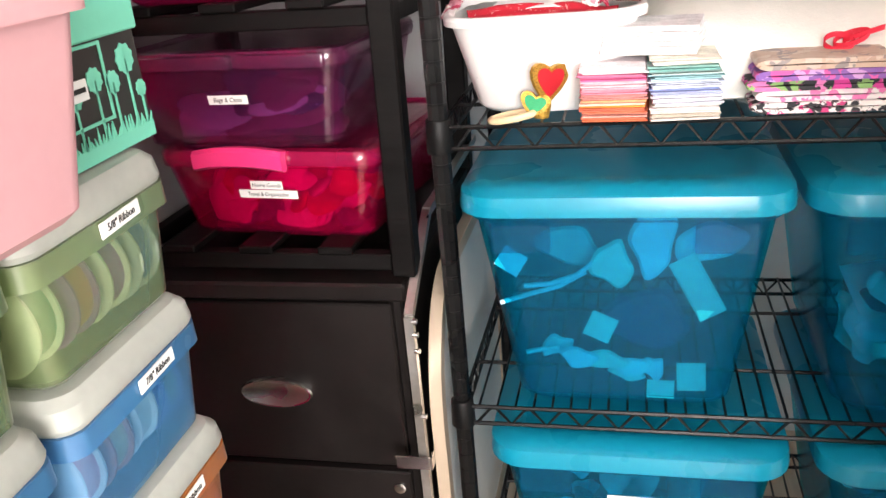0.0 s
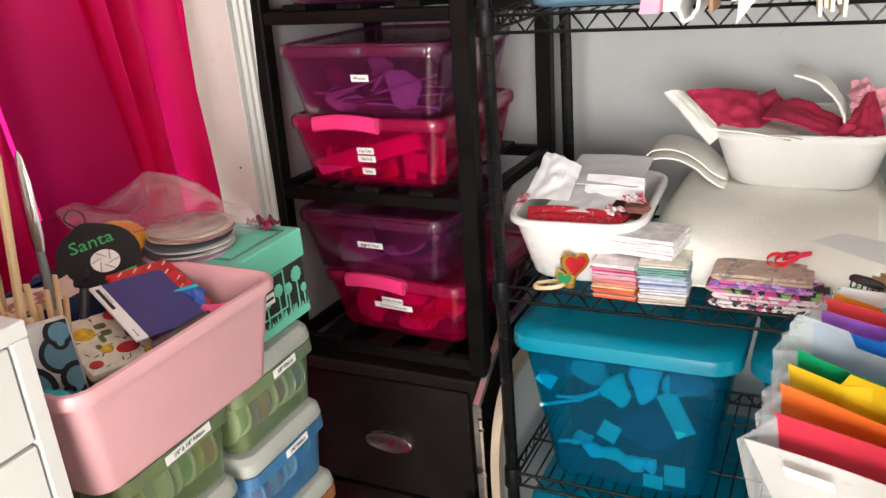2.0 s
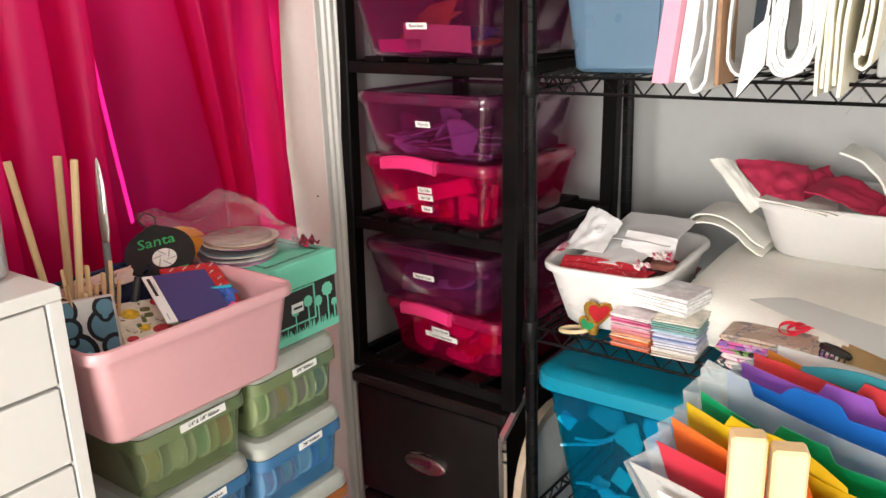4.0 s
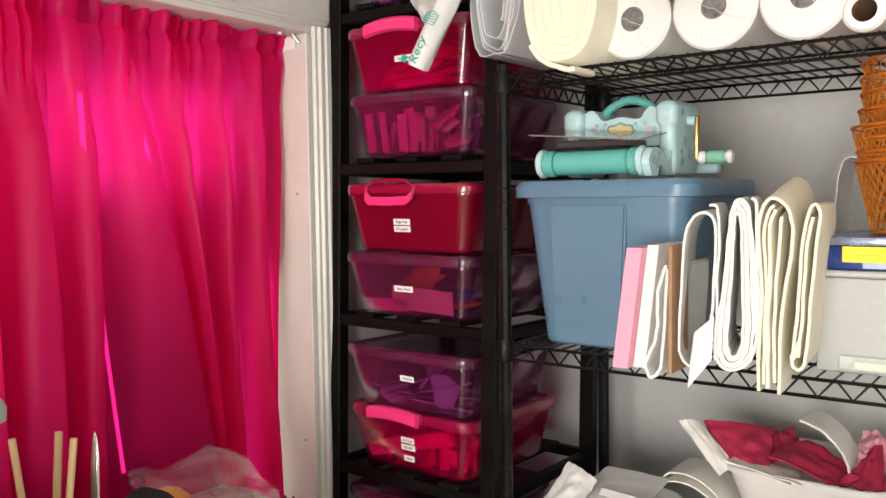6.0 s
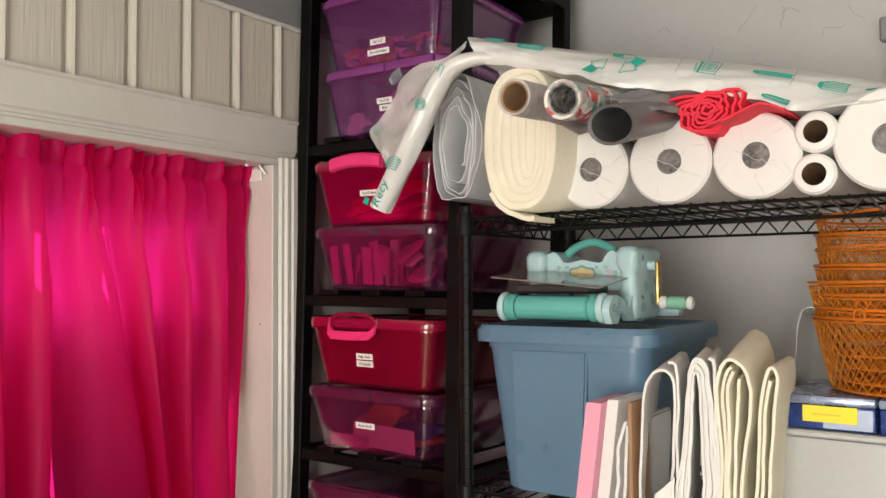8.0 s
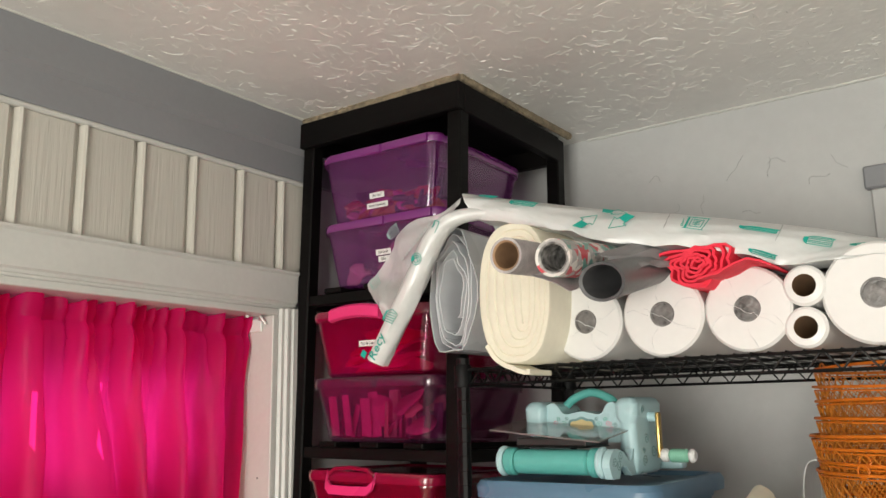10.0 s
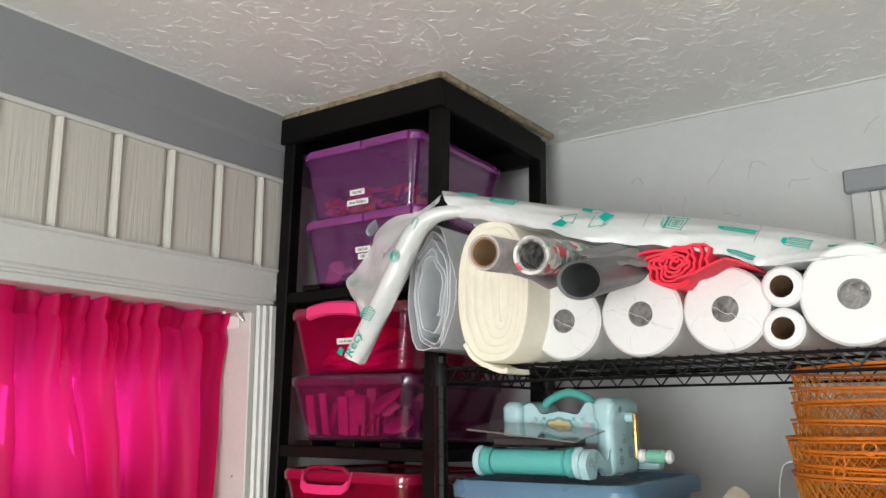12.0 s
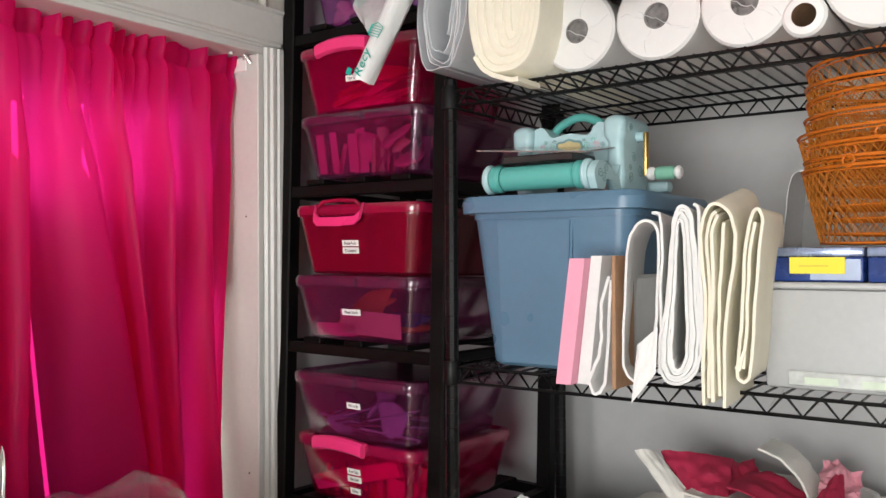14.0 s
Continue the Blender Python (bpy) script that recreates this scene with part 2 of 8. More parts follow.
def rim_ring(w, d, z, r, wide=0.010, high=0.009, n=7):
    """A rolled lip round an open tub."""
    bm = bmesh.new()
    ring = lambda o, zz: [(px, py, zz) for px, py in rrect(w + 2 * o, d + 2 * o, r + o, n)]
    rings = [ring(-0.003, z - high * 0.3), ring(-0.003, z), ring(wide * 0.25, z + high * 0.35), ring(wide * 0.75, z + high * 0.25), ring(wide, z - high * 0.2), ring(wide * 0.92, z - high), ring(wide * 0.75, z - high)]
    loft(bm, rings, False, False)
    return bm


def rod(bm, a, b, r, n=6):
    a, b = Vector(a), Vector(b)
    q = (b - a).to_track_quat("Z", "Y")
    ring = [q @ Vector((r * math.cos(2 * math.pi * k / n), r * math.sin(2 * math.pi * k / n), 0)) for k in range(n)]
    loft(bm, [[a + v for v in ring], [b + v for v in ring]])


def tube(bm, pts, r, n=6, closed=False):
    """A round bar along a polyline."""
    pts = [Vector(p) for p in pts]
    rings = []
    m = len(pts)
    for i, p in enumerate(pts):
        if closed:
            d = pts[(i + 1) % m] - pts[i - 1]
        else:
            d = pts[min(i + 1, m - 1)] - pts[max(i - 1, 0)]
        q = d.to_track_quat("Z", "Y")
        rings.append([p + q @ Vector((r * math.cos(2 * math.pi * k / n), r * math.sin(2 * math.pi * k / n), 0)) for k in range(n)])
    if closed:
        vr = [[bm.verts.new(v) for v in ring] for ring in rings]
        for i in range(m):
            a, b = vr[i], vr[(i + 1) % m]
            for k in range(n):
                bm.faces.new((a[k], a[(k + 1) % n], b[(k + 1) % n], b[k]))
    else:
        loft(bm, rings)


def tubebm(pts, r, n=6, closed=False):
    bm = bmesh.new()
    tube(bm, pts, r, n, closed)
    return bm


def lettering(text, height, material, parent, at, name="lettering", squeeze=1.0):
    cu = bpy.data.curves.new("text", "FONT")
    cu.body, cu.size, cu.align_x, cu.align_y, cu.extrude, cu.resolution_u = text, height, "CENTER", "CENTER", 0.0002, 2
    cu.shear = 0.15
    tmp = new("text", cu)
    me = bpy.data.meshes.new_from_object(tmp.evaluated_get(bpy.context.evaluated_depsgraph_get()))
    bpy.data.objects.remove(tmp)
    bpy.data.curves.remove(cu)
    me.materials.clear()
    me.materials.append(material)
    ob = new(name, me)
    ob.parent = parent
    ob.matrix_local = at @ Matrix.Diagonal((squeeze, 1, 1, 1))
    return ob


def label_on(parent, texts, x, z, y, w, h, tilt=0.0, facing=0.0, name="label"):
    """A printed paper label, standing in the local xz-plane; y is the front face, towards -y."""
    bm = boxbm(-w / 2, w / 2, -0.0006, 0.0006, -h / 2, h / 2)
    at = Matrix.Translation((x, y, z)) @ pose(0, 0, 0, 0, 0, facing) @ pose(0, 0, 0, 0, tilt, 0)
    lab = part(name, bm, LABELW, parent, "small white printed paper label", at, smooth=False)
    if texts:
        lettering(texts, h * 0.72, INK, lab, pose(0, -0.0010, 0, 90, 0, 0), squeeze=min(1.0, w * 0.92 / (len(texts) * h * 0.72 * 0.56)))
    return lab


# ---- the room ----
WT = 0.14
WIN_Y0, WIN_Y1, WIN_Z1 = -0.32, 0.968, 2.0      # opening behind the curtain


def walls():
    bm = bmesh.new()
    xo = X_WIN - WT
    box(bm, xo, X_WIN, Y_SOUTH, WIN_Y0, 0, Z_CEIL)
    box(bm, xo, X_WIN, WIN_Y1, Y_BACK, 0, Z_CEIL)
    box(bm, xo, X_WIN, WIN_Y0, WIN_Y1, WIN_Z1, Z_CEIL)
    solid("wall_west", bm, WALL_GREY, "grey painted wall round the curtained opening", "wall", kind="structure", smooth=False)
    solid("wall_north", boxbm(xo, X_EAST + WT, Y_BACK, Y_BACK + WT, 0, Z_CEIL), WALL_GREY, "grey painted plaster wall behind the shelving", "wall", kind="structure", smooth=False)
    bm = bmesh.new()
    y0, y1, z0, z1 = -1.15, -0.05, 0.92, 2.08
    box(bm, X_EAST, X_EAST + WT, Y_SOUTH, y0, 0, Z_CEIL)
    box(bm, X_EAST, X_EAST + WT, y1, Y_BACK, 0, Z_CEIL)
    box(bm, X_EAST, X_EAST + WT, y0, y1, 0, z0)
    box(bm, X_EAST, X_EAST + WT, y0, y1, z1, Z_CEIL)
    solid("wall_east", bm, WALL_GREY, "grey painted wall with a window opening", "wall", kind="structure", smooth=False)
    bm = bmesh.new()
    x0, x1, z0, z1 = 0.1, 1.5, 0.67, 1.97
    box(bm, xo, x0, Y_SOUTH - WT, Y_SOUTH, 0, Z_CEIL)
    box(bm, x1, X_EAST + WT, Y_SOUTH - WT, Y_SOUTH, 0, Z_CEIL)
    box(bm, x0, x1, Y_SOUTH - WT, Y_SOUTH, 0, z0)
    box(bm, x0, x1, Y_SOUTH - WT, Y_SOUTH, z1, Z_CEIL)
    solid("wall_south", bm, WALL_GREY, "grey painted wall with a window opening", "wall", kind="structure", smooth=False)
    solid("floor", boxbm(xo, X_EAST + WT, Y_SOUTH - WT, Y_BACK + WT, -0.1, 0), FLOOR, "unseen floor, kept pale to bounce light upward", "floor", kind="structure", smooth=False)
    solid("ground", boxbm(-60, 60, -60, 60, -0.35, -0.15), mat("lawn", (0.06, 0.09, 0.03), 0.9, var=0.4), "grass outside", "ground", kind="structure", smooth=False)


walls()


def ceiling_bm():
    """Ceiling slab with skip-trowel plaster: thin raised strokes, each a tapered curved ridge."""
    bm = boxbm(-0.89, X_EAST + WT, Y_SOUTH - WT, Y_BACK + WT, Z_CEIL, Z_CEIL + 0.12)
    rnd = random.Random(31)
    zc = Z_CEIL + 0.0004

    def stroke(x, y, a, ln, w, h, bend):
        n = 5
        prev = None
        for i in range(n + 1):
            u = i / n
            aa = a + bend * (u - 0.5) + 0.5 * noise.noise(Vector((x * 9 + u * 3, y * 9, 1)))
            if i:
                x, y = x + math.cos(aa) * ln / n, y + math.sin(aa) * ln / n
            k = math.sin(math.pi * (0.08 + 0.84 * u)) * (0.7 + 0.5 * rnd.random())
            dx, dy = -math.sin(aa) * w * k, math.cos(aa) * w * k
            cur = [bm.verts.new(p) for p in ((x - dx, y - dy, zc), (x, y, zc - h * k), (x + dx, y + dy, zc))]
            if prev:
                bm.faces.new((prev[0], cur[0], cur[1], prev[1]))
                bm.faces.new((prev[1], cur[1], cur[2], prev[2]))
            prev = cur
    for _ in range(30000):
        x, y = rnd.uniform(-0.72, 0.95), rnd.uniform(-0.35, 1.58)
        dens = 0.5 + 0.9 * noise.noise(Vector((x * 6, y * 6, 3))) + 0.4 * noise.noise(Vector((x * 17, y * 17, 5)))
        if rnd.random() > dens:
            continue
        a = 0.15 + 2.2 * noise.noise(Vector((x * 3, y * 3, 9))) + rnd.gauss(0, 1.1)
        stroke(x, y, a, rnd.uniform(0.006, 0.042) * (0.5 + rnd.random()), rnd.uniform(0.0004, 0.0010), rnd.uniform(0.0004, 0.0012) * (0.5 + rnd.random()), rnd.gauss(0, 1.7))
    return bm


def ceiling():
    solid("ceiling", ceiling_bm(), CEIL, "off-white ceiling with rough trowelled plaster texture", "ceiling", kind="structure", smooth=False)
    rnd = random.Random(7)
    bm = bmesh.new()
    pts = [(-0.25 + 0.012 * k, Y_BACK - 0.002, Z_CEIL - 0.002 + 0.0022 * noise.noise(Vector((k * 0.37, 0, 0)))) for k in range(150)]
    tube(bm, pts, 0.0042, 5)
    solid("caulk_bead", bm, TRIM, "rough white caulk along the ceiling edge", "caulk", kind="structure")
    bm = bmesh.new()
    tube(bm, [(X_WIN + 0.022, -0.5 + 0.012 * k, Z_CEIL - 0.001 + 0.002 * noise.noise(Vector((k * 0.31, 4, 0)))) for k in range(130)], 0.0032, 5)
    solid("caulk_bead", bm, TRIM, "rough white caulk along the ceiling edge", "caulk", kind="structure")
    for k, (x, z, ln, turn) in enumerate(((0.02, 1.02, 0.05, 80), (0.10, 2.28, 0.07, 60), (0.20, 2.32, 0.05, -40), (0.04, 2.20, 0.06, 100), (0.28, 2.24, 0.06, 75), (-0.09, 2.31, 0.05, 20), (-0.02, 2.245, 0.05, -70), (0.13, 2.20, 0.045, 10), (0.235, 2.30, 0.05, 110), (0.33, 2.30, 0.05, -60), (-0.13, 2.16, 0.06, 85), (0.44, 2.335, 0.05, 60), (0.17, 1.20, 0.05, 70), (0.24, 1.63, 0.04, 40))):
        a, pts = radians(turn), [Vector((x, Y_BACK - 0.0002, z))]
        for i in range(14):
            a += 0.9 * noise.noise(Vector((i * 0.55, k * 3.1, 0)))
            pts.append(pts[-1] + Vector((math.cos(a), 0, math.sin(a))) * ln / 14)
        solid("wall_crack", tubebm(pts, 0.0006, 4), CRACK, "hairline crack in the painted plaster", "crack", kind="structure")


ceiling()


JAMB_HOLES = ((-0.790, 1.266, 0.0035, False), (-0.787, 1.131, 0.0035, False), (-0.764, 1.056, 0.0022, True), (-0.738, 1.061, 0.0025, False), (-0.772, 1.62, 0.002, True))


def window_trim():
    """Siding, grey band and casing above and beside the opening."""
    xs = X_WIN + 0.008
    base = thing("trim", "off-white moulded casing round the curtained opening", "door casing", pose(0, 0, 0), kind="structure")
    bm = bmesh.new()                                  # head casing: profile drawn out along y
    prof = [(-0.004, 1.992), (0.010, 1.992), (0.010, 1.997), (0.014, 1.999), (0.014, 2.004), (0.020, 2.008), (0.021, 2.069), (0.027, 2.073), (0.027, 2.078), (-0.004, 2.078)]
    loft(bm, [[(X_WIN + x, y, z) for x, z in prof] for y in (-0.6, 1.018)])
    part("head_casing", bm, TRIM, base, smooth=False)
    bm = bmesh.new()                                  # side casing, mitred below the head
    prof = [(-0.004, 0.9695), (0.012, 0.9695), (0.018, 0.974), (0.018, 0.982), (0.024, 0.986), (0.024, 0.994), (0.02, 0.998), (0.027, 1.002), (0.027, 1.014), (-0.004, 1.0175)]
    loft(bm, [[(X_WIN + x, y, z) for x, y in prof] for z in (0, 1.9915)])
    part("side_casing", bm, TRIM, base, smooth=False)
    bm = boxbm(X_WIN - 0.13, X_WIN + 0.012, 0.952, 0.9690, 0, 1.9755, 0.002)
    part("jamb", bm, TRIM, base, smooth=False)
    part("head_jamb", boxbm(X_WIN - 0.13, X_WIN + 0.012, -0.32, 0.9690, 1.976, 1.9915, 0.002), TRIM, base, smooth=False)
    # pale discs are screw covers; black discs paint the darkness of open holes
    for x, z, r, dark in JAMB_HOLES:
        bm = bmesh.new()
        loft(bm, [[(x + rr * math.cos(k * math.pi / 6), yy, z + rr * math.sin(k * math.pi / 6)) for k in range(12)] for rr, yy in ((r, 0.952), (r, 0.9512), (r * 0.6, 0.9514))])
        part("screw_cover", bm, INK if dark else TRIM, base)
    sid = thing("wall_siding", "cream wood-grain vertical siding panels above the casing", "siding", pose(0, 0, 0), kind="structure")
    ys = [y - 0.014 for y in (-0.52, -0.39, -0.262, -0.135, -0.008, 0.118, 0.245, 0.37, 0.492, 0.615, 0.739, 0.865, 0.985, 1.10)]
    for a, b in zip(ys, ys[1:]):
        part("siding_panel", boxbm(X_WIN + 0.0012, X_WIN + 0.0105, a + 0.006, b - 0.0195, 2.079, 2.290, 0.002), SIDING, sid, smooth=False)
    part("backing", boxbm(X_WIN, X_WIN + 0.001, -0.6, 1.10, 2.079, 2.290), SIDING, sid, smooth=False)
    for y in ys[:-1]:
        bm = bmesh.new()
        loft(bm, [[(X_WIN + 0.018 * math.sin(k * math.pi / 6), y + 0.0095 * math.cos(k * math.pi / 6), z) for k in range(7)] for z in (2.080, 2.289)])
        part("batten", bm, SIDING, sid)
    part("ledge", boxbm(X_WIN, X_WIN + 0.016, -0.6, 1.10, 2.290, 2.301, 0.003), TRIM, sid, smooth=False)
    bm = bmesh.new()
    prof = [(0, 2.302), (0.012, 2.302), (0.012, 2.366), (0.022, 2.378), (0.022, 2.4545), (0, 2.4545)]
    loft(bm, [[(X_WIN + x, y, z) for x, z in prof] for y in (-2.39, 1.595)])
    solid("trim_band", bm, BAND_GREY, "grey painted board band below the ceiling", "trim", kind="structure", smooth=False)


window_trim()


def back_window_trim():
    """Corner of a grey casing high on the back wall."""
    base = thing("window_1", "grey painted casing corner of a high window", "window", pose(0, 0, 0), kind="structure")
    bm = bmesh.new()
    box(bm, 0.392, 1.2, Y_BACK - 0.022, Y_BACK + 0.001, 2.205, 2.255, 0.004)
    part("head_casing", bm, BAND_GREY, base, smooth=False)
    part("side_casing", boxbm(0.402, 0.44, Y_BACK - 0.016, Y_BACK + 0.001, 1.86, 2.205, 0.004), WALL_GREY, base, smooth=False)
    for i, x in enumerate((0.4405, 0.462, 0.484)):
        part("inner_moulding", boxbm(x, x + 0.018, Y_BACK - 0.012 + i * 0.003, Y_BACK + 0.001, 1.86, 2.204, 0.002), TRIM, base, smooth=False)


back_window_trim()


# fold lines of the curtain: place at the rod, and drift for each metre of fall
FOLDS = ((-0.30, 0.0), (-0.19, 0.02), (-0.10, -0.02), (0.0, 0.03), (0.10, 0.0), (0.19, 0.03), (0.262, 0.02), (0.357, 0.035), (0.453, 0.01), (0.529, 0.225), (0.634, 0.09), (0.757, 0.03), (0.860, 0.005), (0.945, -0.065))
DEPTHS = (0.055, 0.06, 0.05, 0.06, 0.055, 0.06, 0.062, 0.056, 0.054, 0.064, 0.050, 0.058, 0.016)
FLAT = (0.2, 0.3, 0.25, 0.2, 0.3, 0.25, 0.15, 0.4, 0.3, 0.45, 0.55, 0.4, 0.3)     # share of each cell that lies flat in the valley


def curtain():
    """Rod-pocket curtain: soft rounded folds between drifting fold lines, gathered tightly on the rod."""
    bm = bmesh.new()
    per, nz = 36, 110
    z0, z1 = 0.03, 1.972
    grid = []
    for j in range(nz + 1):
        v = (j / nz) ** 1.25
        z = z1 - (z1 - z0) * v
        fall = min(z1 - z, 0.85)
        lines = [y + k * fall + 0.010 * noise.noise(Vector((y * 9, v * 4, 3))) for y, k in FOLDS]
        row = []
        for c in range(len(DEPTHS)):
            a, b, amp = lines[c], lines[c + 1], DEPTHS[c]
            for i in range(per + (c == len(DEPTHS) - 1)):
                u = i / per
                drop = min(1.0, 0.40 + max(0.0, v - 0.015) * 5.0)
                lump = 1 + 0.25 * noise.noise(Vector((c * 3.7, v * 3.0, 1)))
                rise = min(1.0, max(0.0, (u - FLAT[c]) / (0.86 - FLAT[c])))
                rise = rise * rise * (3 - 2 * rise) * (1 - max(0.0, (u - 0.86) / 0.14) ** 2.2)
                x = amp * lump * drop * rise
                x += 0.010 * drop * noise.noise(Vector((c + u * 2.2, v * 2.6, 8))) + 0.0035 * noise.noise(Vector((c * 5 + u * 6, v * 9, 2)))
                y = a + (b - a) * u + 0.022 * drop * rise * max(0.0, u - 0.5) * (1.1 + 0.6 * math.sin(v * 5 + c))
                g = y * 29 + 0.9 * math.sin(y * 19) + 0.9 * noise.noise(Vector((y * 11, 0, 5)))
                gath = abs(math.sin(g * math.pi))
                head = math.exp(-((v - 0.03) / 0.045) ** 2) if v > 0.03 else 1.0
                x += head * (0.034 * gath ** 0.7 - 0.012) - 0.010 * math.exp(-((v - 0.020) / 0.006) ** 2)
                top = (0.010 * noise.noise(Vector((y * 24, 0, 6))) + 0.008 * gath - 0.004) * math.exp(-v * 45)
                row.append(bm.verts.new((X_WIN - 0.072 + max(x, -0.012), y, z + top)))
        grid.append(row)
    for a, b in zip(grid, grid[1:]):
        for i in range(len(a) - 1):
            bm.faces.new((a[i], a[i + 1], b[i + 1], b[i]))
    cur = thing("curtain", "magenta pink satin rod-pocket curtain glowing in daylight", "curtain", pose(0, 0, 0))
    part("cloth", bm, CURTAIN, cur)
    rodt = thing("curtain_rod", "thin white curtain rod with wall bracket", "curtain rod", pose(0, 0, 0))
    part("rod", tubebm([(X_WIN - 0.096, -0.31, 1.950), (X_WIN - 0.096, 0.9505, 1.950)], 0.005, 8), WHITEP, rodt)
    part("bracket", boxbm(X_WIN - 0.102, X_WIN - 0.02, 0.9455, 0.9518, 1.940, 1.970, 0.002), WHITEP, rodt, smooth=False)
    part("bracket_hook", tubebm([(X_WIN - 0.03, 0.95, 1.966), (X_WIN - 0.012, 0.935, 1.972), (X_WIN - 0.006, 0.948, 1.955)], 0.0035), CHROME, rodt)
    part("bracket_screw", tubebm([(X_WIN - 0.02, 0.905, 1.9735), (X_WIN - 0.02, 0.905, 1.9685)], 0.004, 8), WHITEP, rodt)


curtain()


def curtain_light_mask():
    """Unseen blind, added so its cloth, gaps and slit shape the curtain's sunlit glow."""
    xb = X_WIN - 0.128
    w = thing("window_2", "unseen blind added behind the curtain to shape its sunlit glow", "window", pose(0, 0, 0), kind="structure")
    dense = mat("dense light mask cloth", (0.34, 0.28, 0.28), 0.8, var=0.1, translucent=0.11)
    mid = mat("middling light mask cloth", (0.58, 0.53, 0.51), 0.8, var=0.1, translucent=0.27)
    thin = mat("thin light mask cloth", (0.96, 0.95, 0.93), 0.8, var=0.05, translucent=0.95)

    def slab(name, quad, m):
        bm = bmesh.new()
        loft(bm, [[(x, y, z) for y, z in quad] for x in (xb - 0.0006, xb + 0.0006)])
        part(name, bm, m, w, smooth=False)
    slab("blind_panel", ((-0.32, 0.0), (0.880, 0.0), (0.880, 1.12), (-0.32, 1.12)), dense)
    slab("blind_panel", ((-0.32, 1.1205), (0.5325, 1.1205), (0.498, 1.452), (-0.32, 1.452)), dense)
    slab("blind_panel", ((0.5415, 1.1205), (0.880, 1.1205), (0.880, 1.452), (0.507, 1.452)), dense)
    # thin strip added to let sun in and tint the jamb pink
    slab("blind_edge", ((0.8805, 0.0), (0.952, 0.0), (0.952, 1.452), (0.8805, 1.452)), thin)
    slab("blind_panel", ((-0.32, 1.4525), (0.952, 1.4525), (0.952, 1.64), (-0.32, 1.64)), mid)
    ys = [-0.32, 0.30, 0.40, 0.461, 0.494, 0.588, 0.606, 0.678, 0.697, 0.781, 0.799, 0.850, 0.952]
    kinds = "dmththththtm"                      # dense, middling and thin cloth, gap
    for k, kind in enumerate(kinds):
        if kind == "h":
            lo = 1.745 + 0.03 * math.sin(k * 2.0)
            slab("blind_slat", ((ys[k] + 0.0005, 1.6405), (ys[k + 1] - 0.0005, 1.6405), (ys[k + 1] - 0.0005, lo), (ys[k] + 0.0005, lo + 0.03)), thin)
        else:
            slab("blind_slat", ((ys[k], 1.6405), (ys[k + 1], 1.6405), (ys[k + 1], 1.8645), (ys[k], 1.8645)), {"t": thin, "m": mid, "d": dense}[kind])
    part("head_rail", boxbm(xb - 0.02, xb + 0.012, -0.32, 0.952, 1.865, 1.9755, 0.002), TRIM, w, smooth=False)


curtain_light_mask()

# ---- wire shelving ----
SX0, SX1, SY0, SY1 = -0.225, 0.985, 0.962, 1.382
SHELVES = (0.095, 0.462, 0.862, 1.333, 1.835)


def wire_shelving():
    unit = thing("wire_shelving_unit", "black coated wire shelving unit with five loaded shelves", "shelving", pose(0, 0, 0))
    for x in (SX0, SX1):
        for y in (SY0, SY1):
            bm = bmesh.new()
            prof = []
            z = 0.0
            while z < 1.852:
                prof += [(0.0125, z), (0.0125, z + 0.0225), (0.0117, z + 0.0232), (0.0117, z + 0.0248)]
                z += 0.0254
            loft(bm, [[(x + r * math.cos(k * math.pi / 5), y + r * math.sin(k * math.pi / 5), z) for k in range(10)] for r, z in prof])
            part("post", bm, BLACKWIRE, unit)
    wire = mesh_object("deck_wire", tubebm([(0, SY0 - 0.004, 0), (0, SY1 + 0.004, 0)], 0.0019, 5), BLACKWIRE)
    for z in SHELVES:
        rails, truss = [], []
        for y in (SY0 - 0.004, SY1 + 0.004):
            for dz in (-0.004, -0.031):
                rails.append(tubebm([(SX0, y, z + dz), (SX1, y, z + dz)], 0.0031))
            n = 24
            step = (SX1 - SX0 - 0.04) / n
            pts = []
            for k in range(n):
                xa = SX0 + 0.02 + k * step
                pts += [(xa, y, z - 0.031), (xa + step * 0.42, y, z - 0.006), (xa + step * 0.58, y, z - 0.006)]
            truss.append(tubebm(pts + [(SX1 - 0.02, y, z - 0.031)], 0.0022, 5))
        for x in (SX0, SX1):
            for dz in (-0.004, -0.031):
                rails.append(tubebm([(x, SY0, z + dz), (x, SY1, z + dz)], 0.0031))
            pts = []
            for k in range(8):
                ya = SY0 + 0.02 + k * 0.0475
                pts += [(x, ya, z - 0.031), (x, ya + 0.02, z - 0.006), (x, ya + 0.028, z - 0.006)]
            truss.append(tubebm(pts, 0.0022, 5))
        for y in (SY0 + 0.12, SY0 + 0.30):
            rails.append(tubebm([(SX0, y, z - 0.006), (SX1, y, z - 0.006)], 0.0028))
        sh = part("shelf", rails[0], BLACKWIRE, unit)
        for b2 in rails[1:]:
            part("rail", b2, BLACKWIRE, sh)
        for b2 in truss:
            part("truss_wire", b2, BLACKWIRE, sh)
        for x in (SX0, SX1):
            for y in (SY0, SY1):
                b2 = bmesh.new()
                loft(b2, [[(x + r * math.cos(k * math.pi / 6), y + r * math.sin(k * math.pi / 6), zz) for k in range(12)] for r, zz in ((0.0165, z - 0.036), (0.0175, z - 0.034), (0.016, z + 0.004), (0.015, z + 0.006))])
                part("collar", b2, BLACKRES, sh)
        for k in range(1, 48):
            w = wire.copy()
            scene.collection.objects.link(w)
            w.parent, w.location = sh, (SX0 + k * (SX1 - SX0) / 48, 0, z - 0.001)
    bpy.data.objects.remove(wire)


